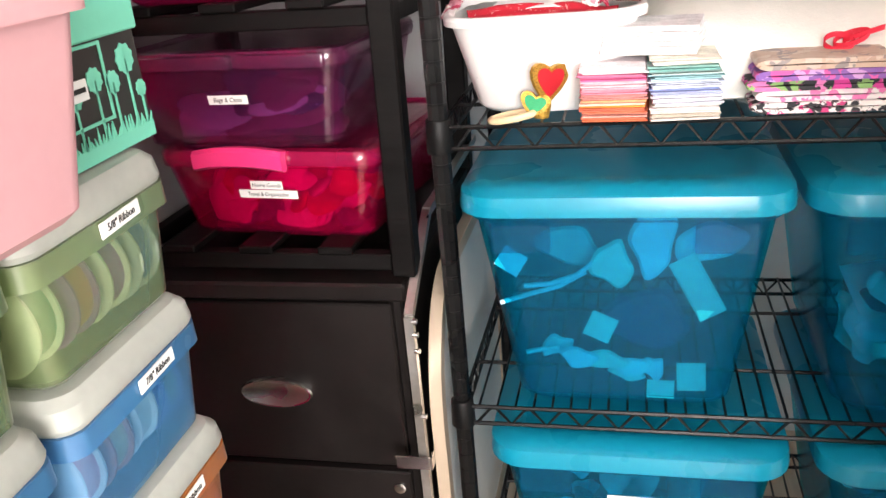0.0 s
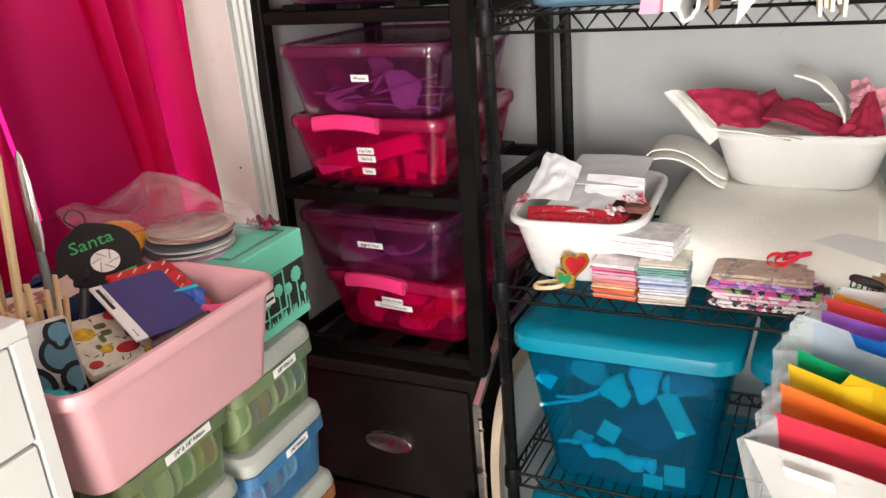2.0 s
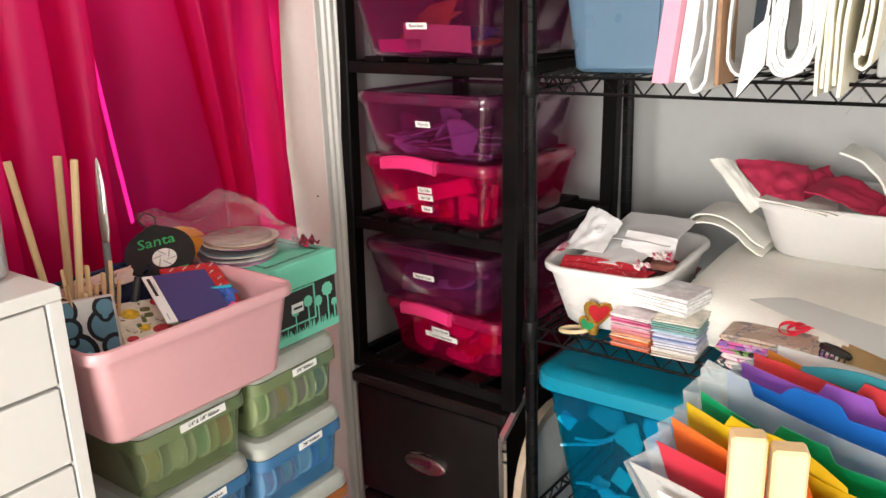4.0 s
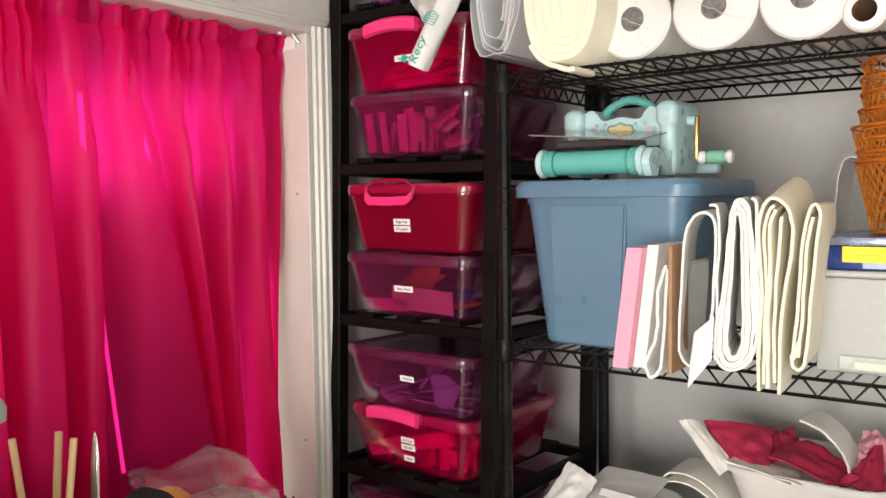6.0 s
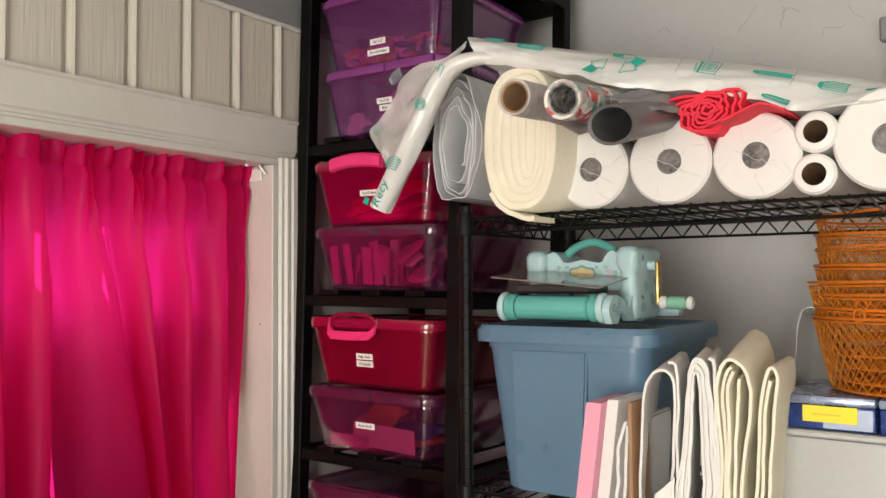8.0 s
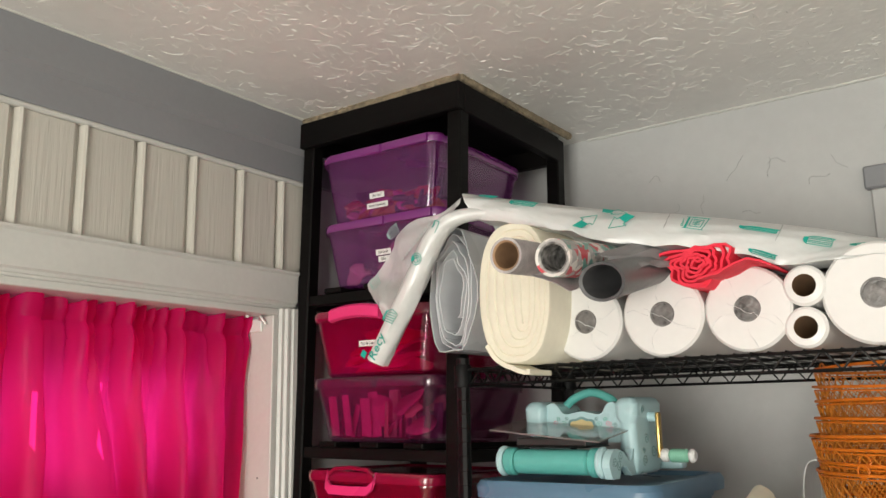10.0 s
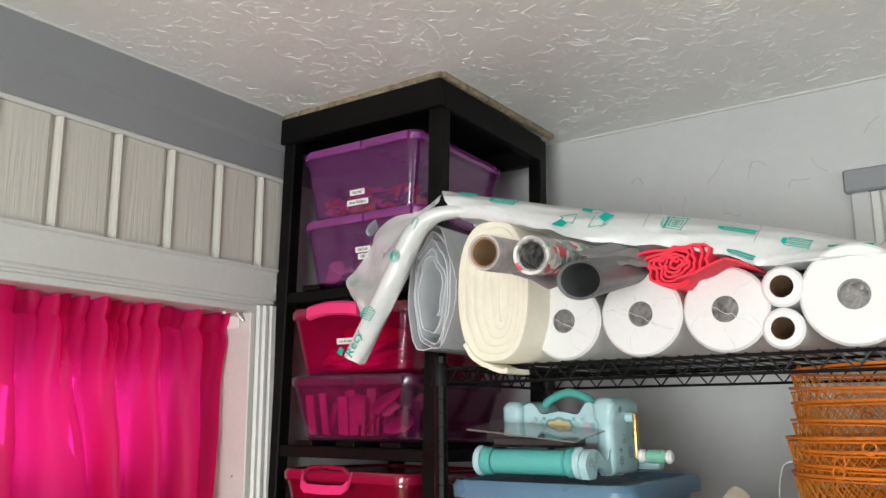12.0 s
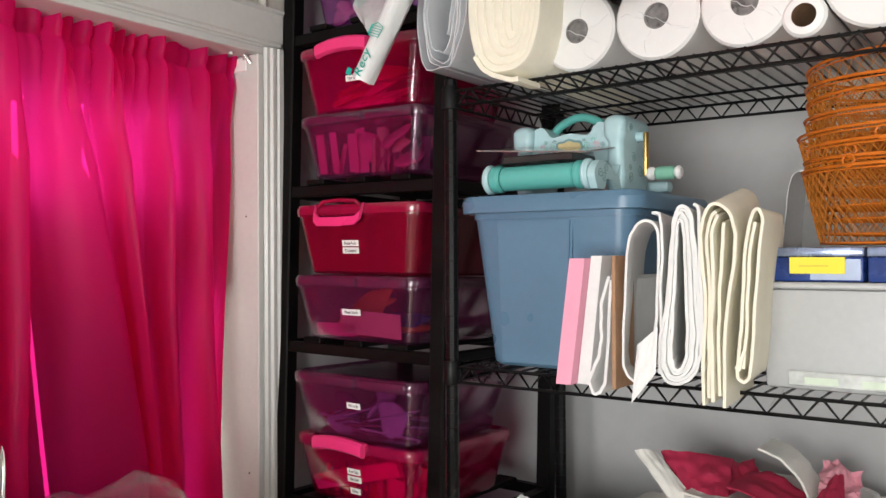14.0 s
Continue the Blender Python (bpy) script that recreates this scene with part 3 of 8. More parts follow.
wire_shelving()

# ---- black tower and its bins ----
TX0, TX1, TY0, TY1 = -0.720, -0.262, 0.0, 0.46
TB = 0.640                                            # top of the file cabinet, where the tower stands
TOWER = pose(-0.018, 0.985, TB, -1.4, 0.5, 0)          # the tower leans back a little


def tower():
    t = thing("shelf_tower", "tall black open shelf tower holding stacked plastic bins", "shelf", TOWER)
    top = 1.795
    pw = 0.034
    for x in (TX0, TX1 - pw):
        for y in (TY0, TY1 - pw):
            part("post", boxbm(x, x + pw, y, y + pw, 0, top - 0.001, 0.003), BLACKWOOD, t, smooth=False)
    part("top_board", boxbm(TX0 + 0.012, TX1 - 0.022, TY0 + 0.022, TY1 - 0.03, top - 0.020, top - 0.008), BLACKWOOD, t, smooth=False)
    levels = [0.016, 0.344, 0.684, 1.024, 1.360, top - 0.054]
    for i, z in enumerate(levels):
        h = 0.024 if i < 5 else 0.062
        last = i == 5
        yf = TY0 + 0.004 if not last else TY0 - 0.012
        fr = part("rail", boxbm(TX0 + pw if not last else TX0 - 0.014, TX1 - pw if not last else TX1 + 0.004, yf, yf + 0.022, z - 0.008, z - 0.008 + h, 0.002), BLACKWOOD, t, smooth=False)
        part("rail", boxbm(TX0 + pw, TX1 - pw, TY1 - 0.026, TY1 - 0.004, z - 0.008, z - 0.008 + h, 0.002), BLACKWOOD, t, smooth=False)
        for x in (TX0 + 0.005, TX1 - 0.027):
            xx = x if not last else (TX0 - 0.014 if x < -0.5 else TX1 - 0.018)
            part("rail", boxbm(xx, xx + 0.022, TY0 + pw if not last else yf + 0.023, TY1 - pw, z - 0.008, z - 0.008 + h, 0.002), BLACKWOOD, t, smooth=False)
        if not last:
            for k in range(3):
                xa = TX0 + 0.085 + k * 0.118
                part("slat", boxbm(xa, xa + 0.05, TY0 - 0.002, TY1 - 0.03, z + 0.0165, z + 0.028, 0.002), BLACKWOOD, t, smooth=False)
    return t


tower()
bm = bmesh.new()
for (xa, ya), (xb_, yb_) in (((-0.735, 1.036), (-0.268, 1.036)), ((-0.268, 1.036), (-0.268, 1.53))):
    pts = []
    for k in range(50):
        u = k / 49
        pts.append((xa + (xb_ - xa) * u, ya + (yb_ - ya) * u - 0.004 + 0.006 * noise.noise(Vector((k * 0.9, xa, 2))), Z_CEIL - 0.006 + 0.004 * noise.noise(Vector((k * 0.7, ya, 0)))))
    tube(bm, pts, 0.0095, 8)
solid("foam_strip", bm, mat("tan gap foam", (0.25, 0.20, 0.135), 0.9, var=0.5, vscale=60, bump=1.0, bscale=200), "crumbly tan foam between tower and ceiling", "foam strip")


def soft_shape(bm, outline, m, mi, th=0.003, puff=0.25, wave=0.004, seed=0):
    """One soft cut-out piece: rounded outline, puffed faces; m places it (its xy-plane is the face)."""
    n = len(outline)
    cx, cy = sum(p[0] for p in outline) / n, sum(p[1] for p in outline) / n
    rings = []
    for r, h in ((0.45, 1.0), (0.85, 0.85), (1.0, 0.0), (0.85, -0.85), (0.45, -1.0)):
        rings.append([bm.verts.new(m @ Vector((cx + (x - cx) * r, cy + (y - cy) * r, th * h + wave * noise.noise(Vector((x * 22, y * 22, seed)))))) for x, y in outline])
    fs = []
    for a, b in zip(rings, rings[1:]):
        fs += [bm.faces.new((a[i], a[(i + 1) % n], b[(i + 1) % n], b[i])) for i in range(n)]
    fs += [bm.faces.new(rings[0]), bm.faces.new(rings[-1])]
    for f in fs:
        f.material_index = mi


def outline(kind, sx, sy, rnd):
    if kind == "square":
        return [(x * sx / 2, y * sy / 2) for x, y in ((-1, -1), (-0.3, -1), (0.3, -1), (1, -1), (1, -0.3), (1, 0.3), (1, 1), (0.3, 1), (-0.3, 1), (-1, 1), (-1, 0.3), (-1, -0.3))]
    ph, q = rnd.uniform(0, 6.28), rnd.uniform(0.08, 0.24)
    k = 3 if kind == "mitten" else 2
    return [((1 + q * math.sin(k * a + ph)) * math.cos(a) * sx / 2, (1 + q * math.cos(k * a + ph)) * math.sin(a) * sy / 2) for a in [2 * math.pi * i / 28 for i in range(28)]]


def bin_contents(name, w, d, h, palette, count, seed, label, at, style="felt", flare=0.0):
    """A loose heap of soft pieces, strips or sticks behind the front wall, one mesh."""
    rnd = random.Random(seed)
    bm = bmesh.new()
    front = lambda z: -d / 2 - flare * max(0, z) + 0.006
    for i in range(count):
        mi = rnd.randrange(len(palette))
        zc = h * rnd.random() ** 1.3 * 0.85 + 0.012
        back = rnd.random() ** 1.5 * d * 0.5
        if style == "strips" and i % 3:
            x, ln = rnd.uniform(-0.46, 0.46) * w, rnd.uniform(0.5, 1.0) * h
            m = Matrix.Translation((x, front(0.02) + 0.008 + back * 0.5, 0.006 + ln / 2)) @ pose(0, 0, 0, 88, rnd.gauss(0, 9), rnd.uniform(-30, 30))
            soft_shape(bm, outline("square", rnd.uniform(0.008, 0.032), ln, rnd), m, mi, 0.0008, wave=0.008, seed=i + seed)
        elif style == "sticks" and i % 4:
            a = Vector((rnd.uniform(-0.46, 0.1) * w, front(0) + 0.006 + back, rnd.uniform(0.005, 0.5) * h))
            b = a + Vector((rnd.uniform(0.08, 0.2), rnd.uniform(-0.004, 0.03), rnd.uniform(-0.02, 0.05)))
            b.x, b.z = min(b.x, 0.47 * w), max(0.006, b.z)
            n0 = len(bm.faces)
            rod(bm, a, b, rnd.uniform(0.0012, 0.003), 5)
            bm.faces.ensure_lookup_table()
            for f in bm.faces[n0:]:
                f.material_index = mi
        elif style == "flat":
            mi = i % len(palette)
            sx, sy = rnd.uniform(0.3, 0.6) * w, rnd.uniform(0.2, 0.4) * d
            m = Matrix.Translation((rnd.uniform(-0.5, 0.5) * (w - sx), front(0.02) + 0.012 + sy / 2 + back * 0.2, 0.010 + h * 0.8 * i / count)) @ pose(0, 0, 0, rnd.gauss(32, 8), rnd.gauss(0, 6), rnd.gauss(0, 8))
            soft_shape(bm, outline("mitten", sx, sy, rnd), m, mi, 0.0055, wave=0.006, seed=i + seed)
        else:
            sx = rnd.uniform(0.03, 0.085)
            sy = sx * rnd.uniform(0.6, 1.1)
            x = rnd.uniform(-0.5, 0.5) * (w - sx)
            m = Matrix.Translation((x, front(zc) + 0.004 + 0.3 * sy + back, max(zc, 0.3 * sy))) @ pose(0, 0, 0, rnd.uniform(15, 85), rnd.gauss(0, 30), rnd.gauss(0, 25))
            soft_shape(bm, outline("square" if style == "tags" and i % 5 == 0 else "mitten", sx, sy, rnd), m, mi, 0.0045, wave=0.006, seed=i + seed)
    for v in bm.verts:
        v.co.x = max(-w / 2 + 0.004, min(w / 2 - 0.004, v.co.x))
        v.co.y = max(front(v.co.z), min(d / 2 - 0.008, v.co.y))
        v.co.z = max(0.004, min(h * 1.5, v.co.z))
    ob = mesh_object(name, bm, palette, True, 60)
    ob.matrix_world = at
    return tagged(ob, label, "craft supplies", kind="stuff")


def cloth(name, c, **k):
    return mat(name, c, 0.8, var=0.15, vscale=20, **k)


CL = dict(hot=cloth("hot pink felt", (0.85, 0.12, 0.40)), rose=cloth("rose felt", (0.80, 0.35, 0.42)), pink=cloth("pink felt", (0.75, 0.10, 0.28)), red=cloth("red felt", (0.62, 0.03, 0.05)), orange=cloth("orange felt", (0.8, 0.26, 0.06)),
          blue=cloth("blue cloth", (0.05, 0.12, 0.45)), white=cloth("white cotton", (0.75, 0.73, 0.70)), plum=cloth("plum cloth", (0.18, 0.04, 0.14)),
          lilac=cloth("lilac cloth", (0.45, 0.30, 0.6)), navy=cloth("navy cloth", (0.03, 0.035, 0.12)), yellow=cloth("yellow cloth", (0.75, 0.5, 0.05)),
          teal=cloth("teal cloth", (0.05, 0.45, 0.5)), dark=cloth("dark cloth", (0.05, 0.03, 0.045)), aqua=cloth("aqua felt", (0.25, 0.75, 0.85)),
          sky=cloth("pale blue cloth", (0.5, 0.75, 0.9)), green=cloth("green cloth", (0.1, 0.45, 0.2)), grey=cloth("grey cloth", (0.4, 0.4, 0.42)),
          cream=cloth("cream cloth", (0.8, 0.76, 0.66)))


def latch_bin(label, x, y, z, colour, texts, handle, yaw=0.0, palette=("pink", "red", "white"), seed=1, labx=0.0, count=16, w=0.345, d=0.36, h=0.135, fill=0.07, style="felt"):
    """A clear tinted bin with a clip lid and a swing handle; (x, y, z) is the middle of its front at its foot, in the tower's frame."""
    body_m, lid_m = dict(red=(BINRED, LIDRED), plum=(BINPUR, LIDPUR), violet=(BINVIO, LIDVIO), crimson=(BINCRIM, LIDCRIM))[colour]
    at = TOWER @ Matrix.Translation((x, y + d / 2, z)) @ pose(0, 0, 0, 0, 0, yaw)
    b = thing("storage_bin", label, "storage bin", at, group="bins in the tower")
    bh = h - 0.016
    part("body", tub(w - 0.055, d - 0.05, w - 0.016, d - 0.012, bh, 0.026, 0.0022, 0.006, 0.01), body_m, b)
    bm = bmesh.new()
    ring = lambda ww, dd, zz, r: [(px, py, zz) for px, py in rrect(ww, dd, r, 5)]
    loft(bm, [ring(w - 0.002, d, bh - 0.006, 0.032), ring(w, d + 0.002, bh - 0.002, 0.033), ring(w, d + 0.002, bh + 0.008, 0.033), ring(w - 0.008, d - 0.006, bh + 0.014, 0.03), ring(w - 0.03, d - 0.028, bh + 0.016, 0.024), ring(w - 0.04, d - 0.038, bh + 0.011, 0.02)])
    part("lid", bm, lid_m, b)
    yf = -(d + 0.002) / 2
    if handle == "up":                                # arched grip lying on the lid's front edge
        bm = bmesh.new()
        rings = []
        for k in range(13):
            u = -1 + k / 6
            xx = -0.028 + u * 0.070
            zz = bh + 0.016 + 0.007 * (1 - u * u)
            yy = yf - 0.007 - 0.004 * (1 - u * u)
            hh = 0.029
            rings.append([(xx, yy, zz - hh), (xx, yy - 0.006, zz - hh + 0.004), (xx, yy - 0.007, zz - 0.005), (xx, yy - 0.001, zz), (xx, yy + 0.016, zz - 0.002), (xx, yy + 0.016, zz - 0.008), (xx, yy + 0.006, zz - hh)])
        loft(bm, rings)
        part("handle", bm, PINKHANDLE, b, "hot pink swing handle")
    elif handle == "down":
        bm = bmesh.new()
        pts = [(-0.095, yf - 0.004, bh + 0.006), (-0.093, yf - 0.008, bh - 0.012), (-0.08, yf - 0.010, bh - 0.022), (-0.03, yf - 0.011, bh - 0.023), (0.02, yf - 0.010, bh - 0.021), (0.034, yf - 0.008, bh - 0.010), (0.036, yf - 0.004, bh + 0.006)]
        loft(bm, [[Vector(p) + Vector(o) for o in ((-0.002, -0.003, -0.009), (-0.002, 0.003, -0.009), (0.002, 0.003, 0.009), (0.002, -0.003, 0.009))] for p in pts])
        part("handle", bm, PINKHANDLE, b, "hot pink swing handle folded down")
        bm = tubebm([(-0.09, yf - 0.002, bh + 0.008), (-0.075, yf - 0.002, bh + 0.019), (-0.03, yf - 0.002, bh + 0.022), (0.015, yf - 0.002, bh + 0.019), (0.03, yf - 0.002, bh + 0.008)], 0.0045, 8)
        part("grip_arch", bm, lid_m, b)
    else:                                             # moulded clip in the lid's colour
        for x0, x1 in ((-0.135, 0.02), (0.03, 0.15)):
            bm = boxbm(x0, x1, yf - 0.006, yf + 0.01, bh - 0.008, bh + 0.011, 0.004, 2)
            part("clip", bm, lid_m, b)
    slope = math.degrees(math.atan2(0.019, bh))
    zz = bh * 0.5
    for k, (tx, wd, dz) in enumerate(texts):
        zl = zz + dz
        yl = -(d - 0.05 + 0.038 * zl / bh) / 2 - 0.0016
        lab = label_on(b, tx, labx, zl, yl, wd, 0.0125)
        lab.matrix_local = lab.matrix_local @ pose(0, 0, 0, slope, 0, 0)
    bin_contents("craft_supplies", w - 0.062, d - 0.06, fill, [CL[c] for c in palette], count, seed, "assorted cloth and trims inside a tinted bin", at @ Matrix.Translation((0, 0, 0.004)), style, 0.019 / bh)
    return b


SL = [0.016 + 0.0285, 0.344 + 0.0285, 0.684 + 0.0285, 1.024 + 0.0285, 1.360 + 0.0285]
XC = -0.482
latch_bin("raspberry tinted bin with pink handle, home goods labels", XC + 0.016, 0.032, SL[0] - 0.006, "red", [("Home Goods", 0.05, 0.022), ("Travel & Organization", 0.092, 0.008)], "up", -5, ("hot", "rose", "red", "hot", "plum"), 11, 0.0, 60, fill=0.10)
latch_bin("plum tinted bin labelled bags and cases", XC - 0.018, 0.006, SL[0] + 0.133, "plum", [("Bags & Cases", 0.058, 0.01)], "clip", -2, ("plum", "navy", "lilac", "plum"), 12, 0.0, 14, style="flat", fill=0.075)
latch_bin("raspberry tinted bin with pink handle and three labels", XC - 0.002, -0.006, SL[1], "red", [("Key Fobs", 0.036, 0.010), ("Hair Stuff", 0.038, -0.006), ("Felties", 0.028, -0.031)], "up", -1.5, ("red", "plum", "pink", "plum"), 13, 0.0, 34, style="strips", fill=0.08)
strip_at = TOWER @ Matrix.Translation((XC - 0.002, -0.006 + 0.18, SL[1])) @ pose(0, 0, 0, 0, 0, -1.5)
bm = bmesh.new()
loft(bm, [[(x + px, -(0.31 + 0.038 * (z + pz) / 0.119) / 2 + 0.0032 + py, z + pz) for px, py, pz in ((0.006, 0, -0.014), (0.006, 0.0012, -0.014), (-0.006, 0.0012, 0.014), (-0.006, 0, 0.014))] for x, z in ((-0.122, 0.026), (-0.05, 0.046), (0.03, 0.069), (0.118, 0.092))])
solid("felt_strip", bm, CL["hot"], "hot pink felt strip standing aslant inside the bin", "felt", at=strip_at)
latch_bin("plum tinted bin labelled woods", XC + 0.006, -0.029, SL[1] + 0.137, "plum", [("Woods", 0.036, 0.013)], "clip", 0, ("plum", "dark", "lilac", "plum"), 14, 0.004, 44, style="sticks", fill=0.075)
latch_bin("plum tinted bin labelled planner bands, felt inside", XC + 0.006, -0.032, SL[2], "plum", [("Planner Bands", 0.05, 0.0)], "clip", 0, ("orange", "orange", "blue", "rose"), 15, -0.006, 6, style="flat", fill=0.09)
latch_bin("raspberry tinted bin with folded pink handle", XC + 0.004, -0.030, SL[2] + 0.137, "crimson", [("Badge Reels", 0.044, -0.001), ("ID Lanyards", 0.044, -0.016)], "down", 0, ("red", "plum"), 16, -0.012, 12, h=0.146, style="flat", fill=0.11)
latch_bin("plum tinted bin of ribbons and vinyl", XC + 0.002, -0.020, SL[3], "plum", [], "clip", 0, ("hot", "hot", "plum", "rose"), 17, 0.0, 26, style="strips", fill=0.10)
latch_bin("raspberry tinted bin labelled toys and games", XC - 0.002, -0.024, SL[3] + 0.137, "red", [("Toys & Games", 0.052, 0.004)], "up", 0, ("hot", "pink", "red"), 18, -0.006, 12, h=0.143, style="flat", fill=0.10)
latch_bin("violet tinted bin labelled felt dolls and bibs", XC - 0.002, 0.002, SL[4], "violet", [("Felt Dolls", 0.042, 0.002), ("Bibs", 0.03, -0.013)], "clip", 0, ("plum", "lilac", "rose"), 19, 0.008, 40, h=0.15)
latch_bin("violet tinted bin of hair bows", XC - 0.012, -0.002, SL[4] + 0.150, "violet", [("Hair Stuff", 0.042, -0.024), ("Bow Holders", 0.06, -0.046)], "clip", 0, ("red", "hot", "orange", "red", "dark"), 20, -0.004, 110, h=0.165, fill=0.050)


def in_bin_strip(label, x, y, z, bz, pts, wid, m):
    """A flat band pressed against the inside of a tower bin's front wall."""
    bm = bmesh.new()
    (xa, za), (xb, zb) = pts
    dx, dz = xb - xa, zb - za
    ln = math.hypot(dx, dz)
    nx, nz = -dz / ln * wid / 2, dx / ln * wid / 2
    yy = lambda zz: y + 0.025 - 0.16 * zz + 0.012
    ring = lambda o: [(px, yy(pz) + o, pz) for px, pz in ((xa - nx, za - nz), (xa + nx, za + nz), (xb + nx, zb + nz), (xb - nx, zb - nz))]
    loft(bm, [ring(0.0), ring(0.002)])
    solid("felt_strip", bm, m, label, "felt", at=TOWER @ Matrix.Translation((x, 0, z)), smooth=False)


in_bin_strip("wide hot pink felt band inside a tinted bin", XC - 0.002, -0.006, SL[1], 0, ((-0.128, 0.026), (0.112, 0.093)), 0.034, CL["hot"])
in_bin_strip("hot pink felt piece inside a tinted bin", XC - 0.002, -0.006, SL[1], 0, ((0.095, 0.030), (0.100, 0.066)), 0.036, CL["hot"])
in_bin_strip("hot pink ribbon strip inside a tinted bin", XC + 0.002, -0.020, SL[3], 0, ((-0.118, 0.012), (-0.122, 0.095)), 0.022, CL["hot"])
in_bin_strip("hot pink ribbon strip inside a tinted bin", XC + 0.002, -0.020, SL[3], 0, ((-0.080, 0.012), (-0.084, 0.098)), 0.018, CL["hot"])
in_bin_strip("hot pink ribbon strip inside a tinted bin", XC + 0.002, -0.020, SL[3], 0, ((-0.030, 0.012), (-0.028, 0.090)), 0.026, CL["hot"])
in_bin_strip("rose felt sheet inside a tinted bin", XC + 0.006, -0.032, SL[2], 0, ((-0.05, 0.040), (0.110, 0.034)), 0.050, CL["rose"])
in_bin_strip("hot pink folded felt inside a tinted bin", XC + 0.006, -0.032, SL[2], 0, ((-0.120, 0.020), (-0.01, 0.022)), 0.026, CL["hot"])


def file_cabinet():
    x0, x1, y0, y1 = -0.712, -0.306, 0.992, 1.44
    c = thing("file_cabinet", "black two-drawer file cabinet with oval silver pulls", "cabinet", pose(0, 0, 0))
    part("body", boxbm(x0, x1, y0, y1, 0.03, 0.612, 0.003), CABBLACK, c, smooth=False)
    part("top", boxbm(x0 - 0.006, x1 + 0.012, y0 - 0.024, y1, 0.6125, 0.6395, 0.004), CABBLACK, c, smooth=False)
    for z0, z1 in ((0.333, 0.606), (0.045, 0.322)):
        dr = part("drawer", boxbm(x0 + 0.004, x1 - 0.012, y0 - 0.018, y0 - 0.0005, z0, z1, 0.003), CABBLACK, c, smooth=False)
        bm = bmesh.new()
        cx, cz = -0.508, (z0 + z1) / 2 - 0.010
        n = 28
        prof = [(1.02, 0.0), (1.04, -0.006), (1.0, -0.009), (0.94, -0.008)]
        rings = [[(cx + 0.055 * k2 * math.cos(2 * math.pi * k / n), y0 - 0.0185 + dy, cz + 0.023 * k2 * math.sin(2 * math.pi * k / n)) for k in range(n)] for k2, dy in prof]
        loft(bm, rings, False, False)
        part("pull_rim", bm, CHROME, dr, "silver oval pull")
        bm = bmesh.new()
        rings = [[(cx + 0.052 * k2 * math.cos(2 * math.pi * k / n), y0 - 0.0262 + 0.0075 * (1 - k2 * k2), cz + 0.0217 * k2 * math.sin(2 * math.pi * k / n)) for k in range(n)] for k2 in (1.0, 0.85, 0.65, 0.4, 0.15)]
        loft(bm, rings, False, True)
        part("pull_cup", bm, CHROME, dr, "polished silver recess")
        bm = bmesh.new()
        loft(bm, [[(x1 - 0.030 + r * math.cos(k * math.pi / 8), y0 - 0.018 + dy, z1 - 0.028 + r * math.sin(k * math.pi / 8)) for k in range(16)] for r, dy in ((0.009, 0.0), (0.009, -0.003), (0.006, -0.004), (0.002, -0.0035))])
        if z1 < 0.33:
            part("lock", bm, CHROME, dr, "round chrome lock")
        else:
            bm.free()
    return c


file_cabinet()


def tote(label, x, z, yaw=0.0, y=0.925, palette=("aqua", "sky", "teal"), seed=3, tag="", count=40, d=0.45, fill=0.2):
    """A large see-through teal tote with a teal lid; x is its middle, y its front."""
    w, h = 0.40, 0.325
    at = pose(x, y + d / 2, z, 0, 0, yaw)
    t = thing("storage_tote", label, "storage tote", at, group="teal totes")
    part("body", tub(w - 0.115, d - 0.10, w - 0.035, d - 0.03, h - 0.03, 0.04, 0.003, 0.008, 0.016), TEALBODY, t)
    bm = bmesh.new()
    ring = lambda ww, dd, zz, r: [(px, py, zz) for px, py in rrect(ww, dd, r, 6)]
    loft(bm, [ring(w - 0.004, d - 0.004, h - 0.038, 0.05), ring(w + 0.002, d + 0.006, h - 0.036, 0.052), ring(w + 0.002, d + 0.006, h - 0.026, 0.052), ring(w - 0.001, d - 0.001, h - 0.012, 0.05), ring(w - 0.022, d - 0.022, h - 0.005, 0.046), ring(w - 0.05, d - 0.05, h - 0.002, 0.04), ring(w - 0.085, d - 0.085, h - 0.0015, 0.034), ring(w - 0.089, d - 0.089, h - 0.0020, 0.032), ring(w - 0.11, d - 0.11, h - 0.0019, 0.03)])
    part("lid", bm, TEALLID, t, "opaque teal snap lid")
    for sx in (-1, 1):
        part("grip_panel", boxbm(sx * 0.122 - 0.036, sx * 0.122 + 0.036, -(d - 0.032) / 2 - 0.002, -(d - 0.04) / 2, h - 0.09, h - 0.05, 0.002), TEALBODY, t)
    if tag is not None:
        lab = label_on(t, "", 0.0, h - 0.10, -(d - 0.045) / 2 - 0.004, 0.075, 0.018) if tag == "blank" else None
    if count:
        bin_contents("craft_supplies", w - 0.12, d - 0.11, fill, [CL[c] for c in palette], count, seed, "felt shapes and trims piled inside a teal tote", at @ Matrix.Translation((0, 0, 0.006)), "tags", 0.1)
    return t, at


tt, TOTE1 = tote("see-through teal tote with teal lid, felt shapes inside", -0.006, 0.464, count=0)
tote("see-through teal tote with teal lid, half full", 0.405, 0.464, seed=4, tag="blank", palette=("sky", "white", "aqua", "navy"), count=46)
tote("see-through teal tote with teal lid and blank label", 0.012, 0.097, seed=5, tag="blank", palette=("aqua", "sky", "teal", "teal"))
tote("see-through teal tote with teal lid on the lowest shelf", 0.445, 0.097, seed=6)


